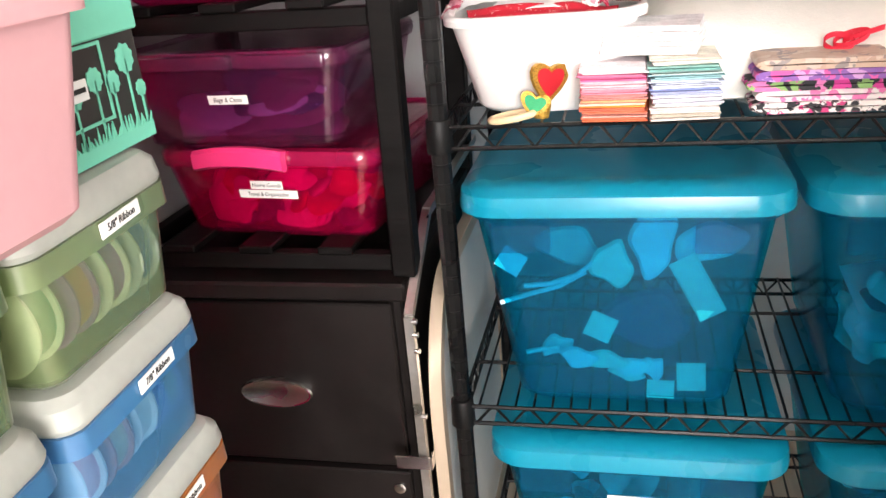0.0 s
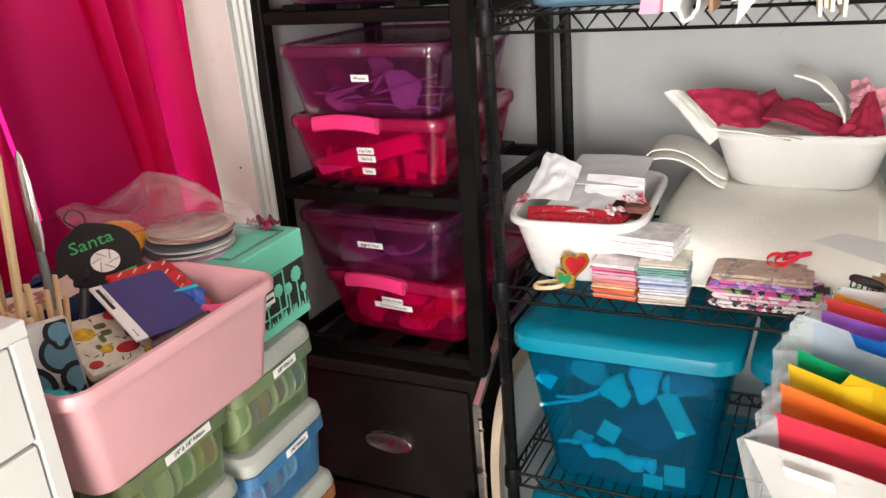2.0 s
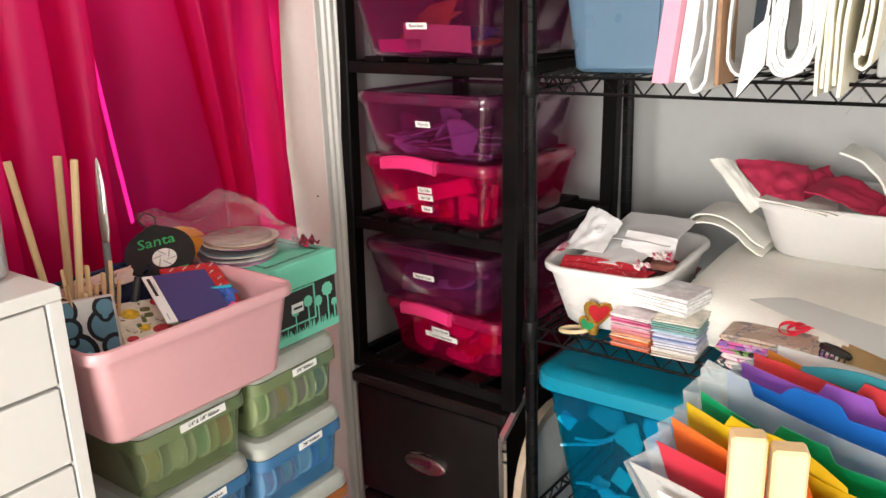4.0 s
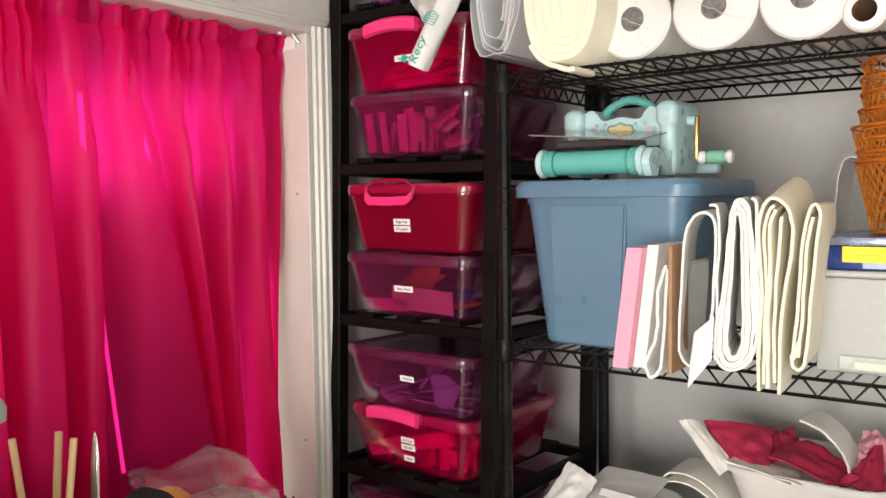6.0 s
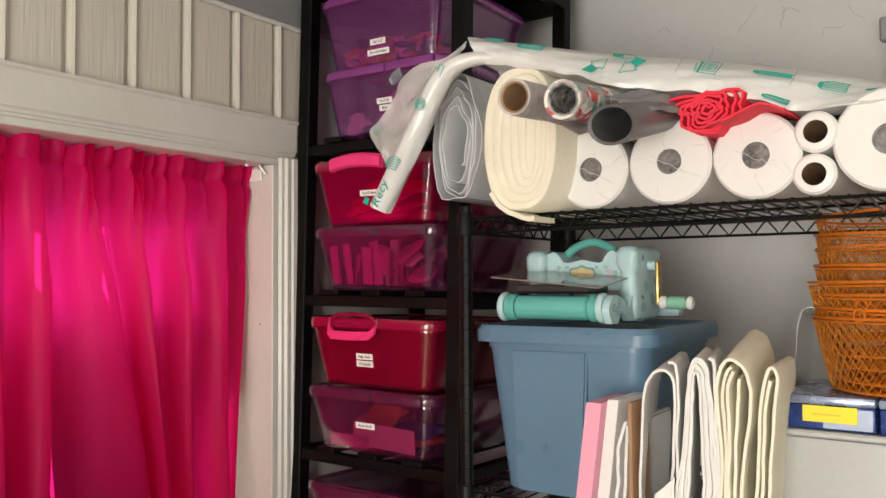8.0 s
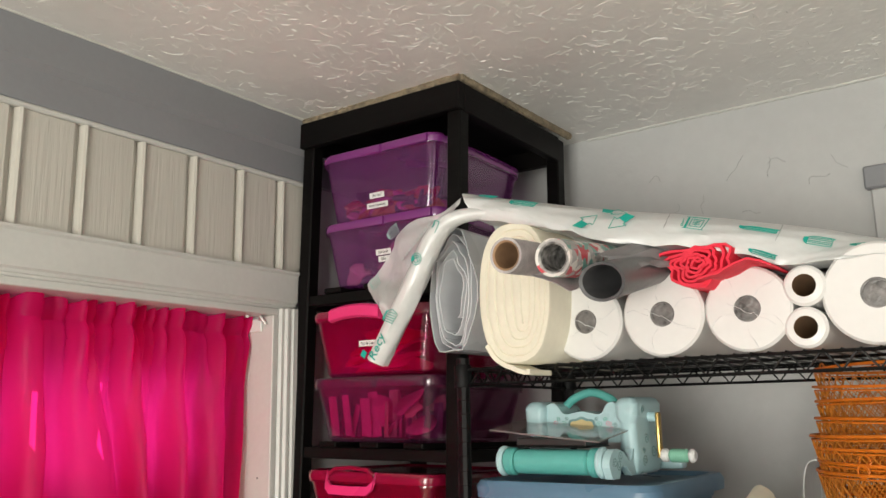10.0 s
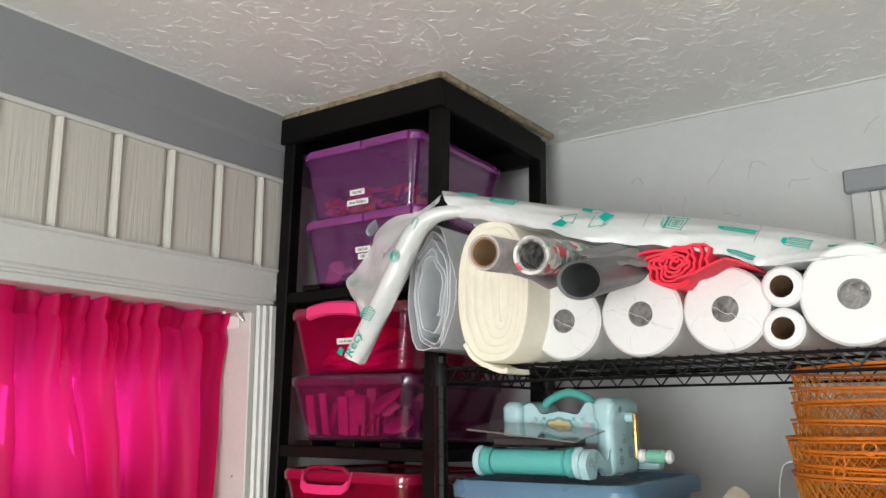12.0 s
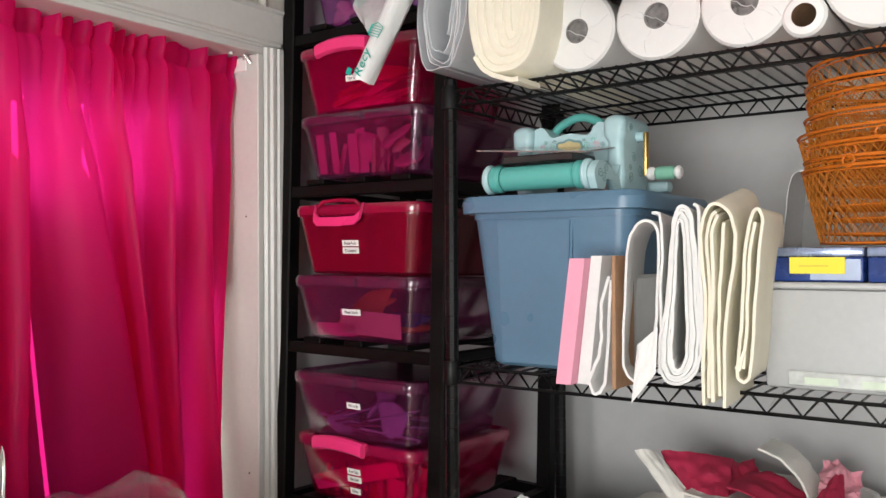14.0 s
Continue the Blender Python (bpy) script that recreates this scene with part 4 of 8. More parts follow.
def in_tote(name, label, x, z, sx, sy, turn, m, kind="mitten", seed=0, th=0.004, back=0.0, tip=0.0):
    """A felt piece pressed against the inside of the nearest tote's front wall."""
    rnd = random.Random(seed)
    bm = bmesh.new()
    soft_shape(bm, outline(kind, sx, sy, rnd), Matrix.Identity(4), 0, th, wave=0.0 if kind == "square" else 0.006, seed=seed)
    y = -(0.35 + 0.07 * z / 0.295) / 2 + 0.010 + th + back
    solid(name, bm, m, label, "felt", group="felt pieces in the teal tote", at=TOTE1 @ pose(x, y, z) @ pose(0, 0, 0, 83 + tip, 0, 0) @ pose(0, 0, 0, 0, 0, turn))


WHT, SKY, AQ = CL["white"], CL["sky"], CL["aqua"]
in_tote("paper_tag", "small pale square tag inside the tote", -0.027, 0.117, 0.036, 0.036, -24, WHT, "square", 1, 0.0006)
in_tote("paper_tag", "small pale square tag inside the tote", 0.090, 0.040, 0.037, 0.040, 2, WHT, "square", 2, 0.0006)
in_tote("paper_tag", "small pale square tag inside the tote", 0.051, 0.018, 0.036, 0.026, -1, WHT, "square", 3, 0.0006)
in_tote("paper_tag", "small pale square tag inside the tote", -0.139, 0.216, 0.034, 0.030, -32, SKY, "square", 4, 0.0006)
in_tote("felt_mitten", "pale felt mitten shape inside the tote", -0.012, 0.212, 0.052, 0.060, 10, WHT, "mitten", 5, 0.006)
in_tote("felt_mitten", "pale felt mitten shape inside the tote", 0.040, 0.236, 0.055, 0.085, -8, SKY, "mitten", 6, 0.007, 0.012)
in_tote("felt_mitten", "pale felt mitten shape inside the tote", 0.105, 0.232, 0.090, 0.050, 12, AQ, "mitten", 7, 0.006, 0.02)
in_tote("felt_strip", "pale felt cuff strip inside the tote", 0.093, 0.178, 0.036, 0.085, 28, WHT, "square", 8, 0.004)
# teal and navy cloth paint in the dimness of the deeper pieces
in_tote("felt_mitten", "felt shape deep inside the tote, dimness put into its colour", -0.07, 0.225, 0.085, 0.050, -14, CL["teal"], "mitten", 9, 0.006, 0.03)
in_tote("felt_mitten", "felt shape deep inside the tote, dimness put into its colour", 0.03, 0.10, 0.12, 0.085, 0, CL["navy"], "mitten", 10, 0.010, 0.05)
for k, (x, z, sx, sy, r) in enumerate(((-0.055, 0.064, 0.05, 0.03, -12), (-0.02, 0.058, 0.055, 0.026, -8), (0.015, 0.046, 0.05, 0.026, 4), (0.043, 0.042, 0.028, 0.036, 20), (0.01, 0.03, 0.05, 0.02, -6), (-0.09, 0.07, 0.045, 0.028, 25))):
    in_tote("felt_scrap", "pale felt scrap at the bottom of the tote", x, z, sx, sy, r, (SKY, WHT, AQ)[k % 3], "mitten", 20 + k, 0.005, 0.004 * k)
for k, pts in enumerate((((-0.124, 0.178), (-0.09, 0.182), (-0.055, 0.196), (-0.035, 0.214)), ((-0.157, 0.152), (-0.12, 0.165), (-0.08, 0.178), (-0.045, 0.20)), ((-0.127, 0.072), (-0.105, 0.078), (-0.082, 0.082)))):
    bm = bmesh.new()
    line = [(p[0], p[1], p[2]) for p in ((x, -(0.35 + 0.07 * z / 0.295) / 2 + 0.012, z) for x, z in pts)]
    tube(bm, line, 0.0032, 6)
    solid("elastic_strip", bm, SKY, "thin pale elastic strip inside the tote", "strip", group="felt pieces in the teal tote", at=TOTE1)


def slate_tote():
    w, d, h = 0.335, 0.37, 0.300
    at = pose(-0.030, 0.945 + d / 2, 1.335, 0, 0, 1)
    t = thing("storage_tote", "slate blue opaque tote with lid and recessed panel", "storage tote", at)
    part("body", tub(w - 0.072, d - 0.09, w - 0.03, d - 0.03, h - 0.02, 0.03, 0.003, 0.004, 0.02), SLATE, t)
    bm = bmesh.new()
    ring = lambda ww, dd, zz, r: [(px, py, zz) for px, py in rrect(ww, dd, r, 5)]
    loft(bm, [ring(w - 0.004, d - 0.004, h - 0.03, 0.035), ring(w + 0.010, d + 0.010, h - 0.029, 0.038), ring(w + 0.012, d + 0.012, h - 0.010, 0.038), ring(w, d, h, 0.034), ring(w - 0.03, d - 0.03, h, 0.03), ring(w - 0.045, d - 0.045, h - 0.008, 0.028)])
    part("lid", bm, SLATE, t)
    yt = -(d - 0.030) / 2
    bm = bmesh.new()
    v = [(-0.090, yt + 0.001, 0.010), (0.038, yt + 0.001, 0.010), (0.050, yt - 0.004, h - 0.040), (-0.097, yt - 0.004, h - 0.040)]
    loft(bm, [[(px, yt + 0.055, pz) for px, py, pz in v], v])
    bmesh.ops.bevel(bm, geom=list(bm.edges), offset=0.004, segments=2, affect="EDGES")
    part("raised_panel", bm, SLATE, t)
    return t


slate_tote()

# ---- soft and rolled goods ----


def ribbon(bm, pts, th, y0, y1, wob=0.0, seed=0, steps=3, soft=False):
    """A thick sheet that follows the polyline pts in the xz-plane and runs from y0 to y1; soft rounds its front edge."""
    P = [Vector((x, z)) for x, z in pts]
    n = len(P)
    N = []
    for i, p in enumerate(P):
        d = P[min(i + 1, n - 1)] - P[max(i - 1, 0)]
        d = d.normalized() if d.length > 1e-9 else Vector((1, 0))
        N.append(Vector((-d.y, d.x)) * th / 2)
    lines = [(y0 + (y1 - y0) * s / steps, 1.0, s) for s in range(steps + 1)]
    if soft:
        lines = [(y0, 0.86, 0), (y0 + 0.06 * th, 0.96, 0), (y0 + 0.2 * th, 1.0, 0)] + lines[1:]
    rows = []
    for y, k, s in lines:
        row = []
        for side in (1, -1):
            row.append([bm.verts.new((p.x + side * k * q.x + wob * noise.noise(Vector((i * 0.35, s * 0.9, seed))), y + wob * 0.8 * noise.noise(Vector((i * 0.3, s, seed + 9))), p.y + side * k * q.y + wob * 0.5 * noise.noise(Vector((i * 0.35, s * 0.9, seed + 5))))) for i, (p, q) in enumerate(zip(P, N))])
        rows.append(row)
    for a, b in zip(rows, rows[1:]):
        for k in (0, 1):
            for i in range(n - 1):
                bm.faces.new((a[k][i], a[k][i + 1], b[k][i + 1], b[k][i]))
        bm.faces.new((a[0][0], a[1][0], b[1][0], b[0][0]))
        bm.faces.new((a[0][-1], a[1][-1], b[1][-1], b[0][-1]))
    for row in (rows[0], rows[-1]):
        for i in range(n - 1):
            bm.faces.new((row[0][i], row[0][i + 1], row[1][i + 1], row[1][i]))


def ribbonbm(pts, th, y0, y1, wob=0.0, seed=0, steps=3, soft=False):
    bm = bmesh.new()
    ribbon(bm, pts, th, y0, y1, wob, seed, steps, soft)
    return bm


def smooth_line(pts, k=6):
    """A Catmull-Rom curve through 2D or 3D points."""
    P = [Vector(p) for p in pts]
    out = []
    for i in range(len(P) - 1):
        p0, p1, p2, p3 = P[max(i - 1, 0)], P[i], P[i + 1], P[min(i + 2, len(P) - 1)]
        for s in range(k):
            t = s / k
            out.append(0.5 * ((2 * p1) + (p2 - p0) * t + (2 * p0 - 5 * p1 + 4 * p2 - p3) * t * t + (3 * p1 - p0 - 3 * p2 + p3) * t ** 3))
    return [tuple(p) for p in out + [P[-1]]]


def spiral(cx, cz, rx, rz, turns, inner=0.2, start=0.0, lump=0.0, seed=0, n=26):
    pts = []
    m = int(turns * n)
    for k in range(m + 1):
        u = k / m
        s = inner + (1 - inner) * u
        a = start + 2 * math.pi * turns * u
        w = 1 + lump * noise.noise(Vector((math.cos(a) * 1.6, math.sin(a) * 1.6, seed + u * 2)))
        pts.append((cx + rx * s * w * math.cos(a), cz + rz * s * w * math.sin(a)))
    return pts


CREAM = mat("cream foam batting", (0.92, 0.88, 0.73), 0.9, var=0.04, vscale=14, bump=0.35, bscale=260, translucent=0.15)
CREAM2 = mat("off-white foam batting", (0.88, 0.865, 0.80), 0.9, var=0.04, vscale=10, bump=0.35, bscale=260)
FELTW = mat("white felt", (0.92, 0.92, 0.905), 0.9, var=0.04, vscale=14, bump=0.35, bscale=320, translucent=0.22)
VINYLW = mat("white frosted vinyl", (0.93, 0.945, 0.96), 0.35, var=0.03, vscale=5, translucent=0.5)
PAPERW = mat("white paper roll", (0.77, 0.76, 0.745), 0.6, var=0.03, vscale=8, bump=0.1, bscale=60, coat=0.35)
KRAFT = mat("kraft cardboard", (0.33, 0.20, 0.11), 0.8, var=0.15, vscale=12)
CORED = mat("grey cardboard core", (0.17, 0.16, 0.155), 0.35, var=0.5, vscale=60, bump=1.0, bscale=120)
GREYV = mat("dark grey vinyl", (0.13, 0.13, 0.135), 0.45, var=0.1, bump=0.2, bscale=500)
GREYF = mat("grey felt sheet", (0.24, 0.235, 0.24), 0.85, var=0.08)
REDC = mat("bright red tulle", (0.80, 0.025, 0.06), 0.75, var=0.12, vscale=18, bump=0.4, bscale=200)
DOTTED = mat("grey dotted gift wrap", (0.42, 0.39, 0.39), 0.6, var=0.35, fine=700, vscale=30)
SLEEVE = mat("milky plastic sleeve", (0.80, 0.815, 0.81), 0.38, var=0.06, vscale=14, bump=0.7, bscale=36, clear=0.16, tint=(0.93, 0.95, 0.94))
SLEEVEG = mat("grey milky plastic sleeve", (0.72, 0.72, 0.71), 0.3, var=0.08, vscale=12, bump=0.6, bscale=40, clear=0.42, tint=(0.88, 0.88, 0.88))
PRINTG = mat("green print", (0.0, 0.36, 0.29), 0.5, var=0.1)


def paper_roll(x, z, r, y0, y1, core, label, core_m, name="paper_roll", sheen_m=None):
    t = thing(name, label, "paper roll", pose(x, y0, z), group="rolls on the top shelf")
    n = 36
    ring = lambda rr, y: [(rr * math.cos(2 * math.pi * k / n), y, rr * math.sin(2 * math.pi * k / n)) for k in range(n)]
    bm = bmesh.new()
    ly = y1 - y0
    loft(bm, [ring(core, 0.012), ring(core, 0.001), ring(r * 0.55, 0.0), ring(r - 0.004, 0.0015), ring(r, 0.006), ring(r, ly - 0.005), ring(r - 0.004, ly), ring(core, ly), ring(core, ly - 0.012)], False, False)
    part("paper", bm, sheen_m or PAPERW, t)
    bm = bmesh.new()
    loft(bm, [ring(core - 0.003, 0.003), ring(core, 0.003), ring(core, ly - 0.003), ring(core - 0.003, ly - 0.003)], False, False)
    loft(bm, [ring(core - 0.003, 0.003), ring(core - 0.003, ly - 0.003)], False, False)
    part("core", bm, core_m, t, "round cardboard core")
    return t


Z5, Z4, Z3 = SHELVES[4] + 0.0012, SHELVES[3] + 0.0012, SHELVES[2] + 0.0012
for x, r in ((0.031, 0.0665), (0.168, 0.0685), (0.303, 0.066)):
    tt = paper_roll(x, Z5 + r, r, 0.962, 1.33, 0.0205, "large white paper roll in clear wrap lying on the top shelf", CORED)
    bm = bmesh.new()
    loft(bm, [[(0.019 * s * math.cos(2 * math.pi * k / 20), 0.004 + 0.0008 * s, 0.019 * s * math.sin(2 * math.pi * k / 20)) for k in range(20)] for s in (1, 0.1)], False, True)
    part("end_wrap", bm, CORED, tt, "wrinkled clear wrap over the core hole")
    bm = bmesh.new()
    pts = [(-0.03 + 0.07 * k / 14, 0.0002, 0.010 - 0.035 * k / 14 + 0.006 * noise.noise(Vector((k * 0.7, x * 30, 0)))) for k in range(15)]
    tube(bm, pts, 0.0005, 4)
    part("wrap_crease", bm, mat("clear wrap crease", (0.75, 0.75, 0.75), 0.12, var=0.1), tt)
    for q in range(5):
        a = q * 1.31 + x * 40
        bm = tubebm([((0.024 + 0.009 * i) * math.cos(a + 0.12 * math.sin(i + q)), 0.0006, (0.024 + 0.009 * i) * math.sin(a + 0.12 * math.sin(i + q))) for i in range(5)], 0.0006, 4)
        part("wrap_crease", bm, mat("clear wrap crease", (0.75, 0.75, 0.75)), tt)
tt = paper_roll(0.483, Z5 + 0.0735, 0.0735, 0.962, 1.33, 0.022, "widest white paper roll on the top shelf", CORED)
bm = bmesh.new()
loft(bm, [[(0.0205 * s * math.cos(2 * math.pi * k / 20), 0.006 + 0.0012 * s, 0.0205 * s * math.sin(2 * math.pi * k / 20)) for k in range(20)] for s in (1, 0.1)], False, True)
part("end_wrap", bm, CORED, tt, "wrinkled clear wrap over the core hole")
paper_roll(0.3855, Z5 + 0.031, 0.0305, 0.958, 1.33, 0.0215, "slim white roll with brown core", KRAFT)
paper_roll(0.3885, Z5 + 0.0925, 0.0305, 0.958, 1.33, 0.0215, "slim white roll with brown core stacked on another", KRAFT)

vr = thing("vinyl_roll", "loosely rolled white frosted vinyl standing oval", "vinyl roll", pose(0, 0, 0), group="rolls on the top shelf")
line = spiral(-0.213, Z5 + 0.134, 0.054, 0.130, 4.6, 0.42, -1.0, 0.22, 2)
part("inner_roll", ribbonbm(line[:-27], 0.0014, 0.915, 1.34, 0.003, 3), VINYLW, vr)
part("outer_layer", ribbonbm([(-0.213 + (x + 0.213) * 1.06, z) for x, z in line[-28:]], 0.0016, 0.908, 1.34, 0.003, 3), mat("frosted clear vinyl", (0.80, 0.83, 0.86), 0.3, var=0.03, clear=0.35, tint=(0.93, 0.95, 0.97)), vr, "frosted clear outer layer")
br = thing("batting_roll", "thick cream foam batting rolled into a flat oval", "batting roll", pose(0, 0, 0), group="rolls on the top shelf")
bm = bmesh.new()
oval = lambda k: [(-0.064 + (0.0715 - k) * (abs(math.cos(a)) ** 0.72) * (1 if math.cos(a) > 0 else -1) + 0.25 * k + 0.0012 * noise.noise(Vector((math.cos(a) * 2, math.sin(a) * 2, k * 60))), Z5 + 0.119 + (0.122 - k) * (abs(math.sin(a)) ** 0.92) * (1 if math.sin(a) > 0 else -1)) for a in [2 * math.pi * q / 64 for q in range(64)]]
rings = [[(x, 1.34, z) for x, z in oval(0.0)], [(x, 0.889, z) for x, z in oval(0.0)]]
for q in range(5):                                    # each wrap: a rounded lip, then the shallow seam to the next
    k0 = 0.0135 * q
    rings += [[(x, 0.8855 + 0.0008 * q, z) for x, z in oval(k0 + 0.0022)], [(x, 0.8850 + 0.0008 * q, z) for x, z in oval(k0 + 0.0070)], [(x, 0.8857 + 0.0008 * q, z) for x, z in oval(k0 + 0.0118)], [(x, 0.8885 + 0.0008 * q, z) for x, z in oval(k0 + 0.0134)]]
loft(bm, rings)
part("wound_roll", bm, CREAM, br)
part("loose_end", ribbonbm(smooth_line([(-0.118, Z5 + 0.030), (-0.098, Z5 + 0.004), (-0.070, Z5 - 0.010), (-0.048, Z5 - 0.018), (-0.034, Z5 - 0.018)]), 0.0085, 0.880, 0.955, 0.0018, 6, 3, True), CREAM, br, "loose end hanging over the shelf edge")


def sheet_thing(name, label, cat, quad, m, bend=0.01, seed=0, th=0.0009, n=14, curl=0.0):
    """A thin sheet over four corners, slightly bowed and creased."""
    A, B, C, D = [Vector(p) for p in quad]
    nn = (B - A).cross(D - A).normalized()
    bm = bmesh.new()
    shells = []
    for o in (0, th):
        g = []
        for jj in range(n + 1):
            v = jj / n
            row = []
            for ii in range(n + 1):
                u = ii / n
                p = A.lerp(B, u).lerp(D.lerp(C, u), v)
                p += nn * (o + bend * math.sin(math.pi * u) * (0.4 + 0.6 * v) + bend * 0.5 * noise.noise(Vector((u * 2.2, v * 2.2, seed))) + bend * 0.7 * noise.noise(Vector((u * 5, v * 5, seed + 4))) + curl * v * v)
                row.append(bm.verts.new(p))
            g.append(row)
        shells.append(g)
        for a, b in zip(g, g[1:]):
            for ii in range(n):
                bm.faces.new((a[ii], a[ii + 1], b[ii + 1], b[ii]))
    a, b = shells
    rim = lambda g: [g[0][i] for i in range(n)] + [g[i][n] for i in range(n)] + [g[n][n - i] for i in range(n)] + [g[n - i][0] for i in range(n)]
    ra, rb_ = rim(a), rim(b)
    for i in range(4 * n):
        bm.faces.new((ra[i], ra[(i + 1) % (4 * n)], rb_[(i + 1) % (4 * n)], rb_[i]))
    return solid(name, bm, m, label, cat)


def slim_roll(name, label, a, b, r, outer, core_m, wall=0.004, squash=1.0):
    """A roll lying along the line a-b, hollow at the front."""
    q = (Vector(b) - Vector(a)).to_track_quat("Y", "Z").to_matrix().to_4x4()
    t = thing(name, label, "roll", Matrix.Translation(a) @ q, group="rolls on the top shelf")
    ln = (Vector(b) - Vector(a)).length
    n = 28
    ring = lambda rr, y: [(rr * math.cos(2 * math.pi * k / n) / squash, y, rr * squash * math.sin(2 * math.pi * k / n)) for k in range(n)]
    bm = bmesh.new()
    loft(bm, [ring(r - wall, 0.001), ring(r, 0.0), ring(r, ln), ring(r - wall, ln)], False, False)
    part("wrap", bm, outer, t)
    bm = bmesh.new()
    loft(bm, [ring(r - wall, 0.0), ring(r - wall - 0.003, 0.002), ring(r - wall - 0.003, ln), ring(r - wall, ln)], False, False)
    part("core", bm, core_m, t, "hollow core")
    return t


slim_roll("gift_wrap_roll", "patterned gift wrap roll with brown core", (0.033, 0.706, 1.981), (0.025, 1.25, 2.022), 0.027, DOTTED, KRAFT)
slim_roll("gift_wrap_roll", "patterned gift wrap roll in crinkled film", (0.101, 0.725, 1.972), (0.085, 1.25, 2.03), 0.0285, print_mat("red green gift wrap", [(0.7, 0.66, 0.62), (0.55, 0.05, 0.07), (0.7, 0.66, 0.62), (0.15, 0.35, 0.3), (0.4, 0.38, 0.37)], 70, 0.4), mat("crinkled film", (0.3, 0.29, 0.28), 0.2, var=0.6, vscale=90, bump=0.6), 0.005)
slim_roll("vinyl_roll", "dark grey vinyl roll, hollow and slightly flattened", (0.155, 0.770, 1.936), (0.150, 1.25, 2.052), 0.0325, GREYV, GREYV, 0.0015, 0.90)
solid("felt_sheet", ribbonbm(smooth_line([(0.10, 1.99), (0.15, 2.022), (0.22, 2.02), (0.32, 2.0), (0.42, 1.985), (0.44, 1.97), (0.30, 1.985), (0.2, 1.995)]), 0.004, 0.985, 1.30, 0.004, 7), GREYF, "grey felt sheets folded over the rolls", "felt")
solid("tulle_roll", ribbonbm(spiral(0.243, 1.9735, 0.054, 0.0345, 6.4, 0.10, 0.3, 0.5, 5, 30), 0.0044, 0.925, 1.33, 0.003, 8, 4, True), REDC, "bright red tulle bunched into a loose roll", "fabric roll", group="rolls on the top shelf")
solid("tulle_tail", ribbonbm(smooth_line([(0.25, 1.945), (0.29, 1.955), (0.325, 1.968), (0.36, 1.955)]), 0.003, 0.90, 1.0, 0.006, 9), REDC, "loose tail of red tulle", "fabric")


def along(pts, u):
    """The point at the share u of a polyline's count."""
    f = max(0.0, min(0.9999, u)) * (len(pts) - 1)
    k = int(f)
    return Vector(pts[k]).lerp(Vector(pts[k + 1]), f - k)


def line_art(strokes, fills, wide):
    """Flat printed line drawing in the local xz-plane: strokes as thin bars, fills as solid shapes."""
    bm = bmesh.new()
    for (ax, az), (bx, bz) in strokes:
        d = math.hypot(bx - ax, bz - az) or 1e-6
        nx, nz = -(bz - az) / d * wide, (bx - ax) / d * wide
        loft(bm, [[(ax + nx, y, az + nz), (bx + nx, y, bz + nz), (bx - nx, y, bz - nz), (ax - nx, y, az - nz)] for y in (-0.0003, 0.0003)])
    for pts in fills:
        loft(bm, [[(x, y, z) for x, z in pts] for y in (-0.0004, 0.0004)])
    return bm


def outline_of(pts):
    return list(zip(pts, pts[1:] + pts[:1]))


def carton_art(w, h):
    """A little line drawing of stacked flat cartons with a dark end."""
    st = []
    for q in range(5):
        z = -h + 2 * h * q / 4
        st.append(((-w * 0.7, z + 0.001 * (q % 2)), (w, z + 0.3 * h)))
    st += [((-w * 0.7, -h), (-w * 0.7, h)), ((w, -h * 0.7), (w, h * 1.3)), ((-w * 0.7, h), (-w * 0.2, h * 1.5)), ((-w * 0.2, h * 1.5), (w * 1.1, h * 1.6)), ((w * 1.1, h * 1.6), (w, h * 1.3))]
    return st, [[(-w, -h * 0.3), (-w * 0.7, -h), (-w * 0.7, h), (-w, h * 0.8)]]


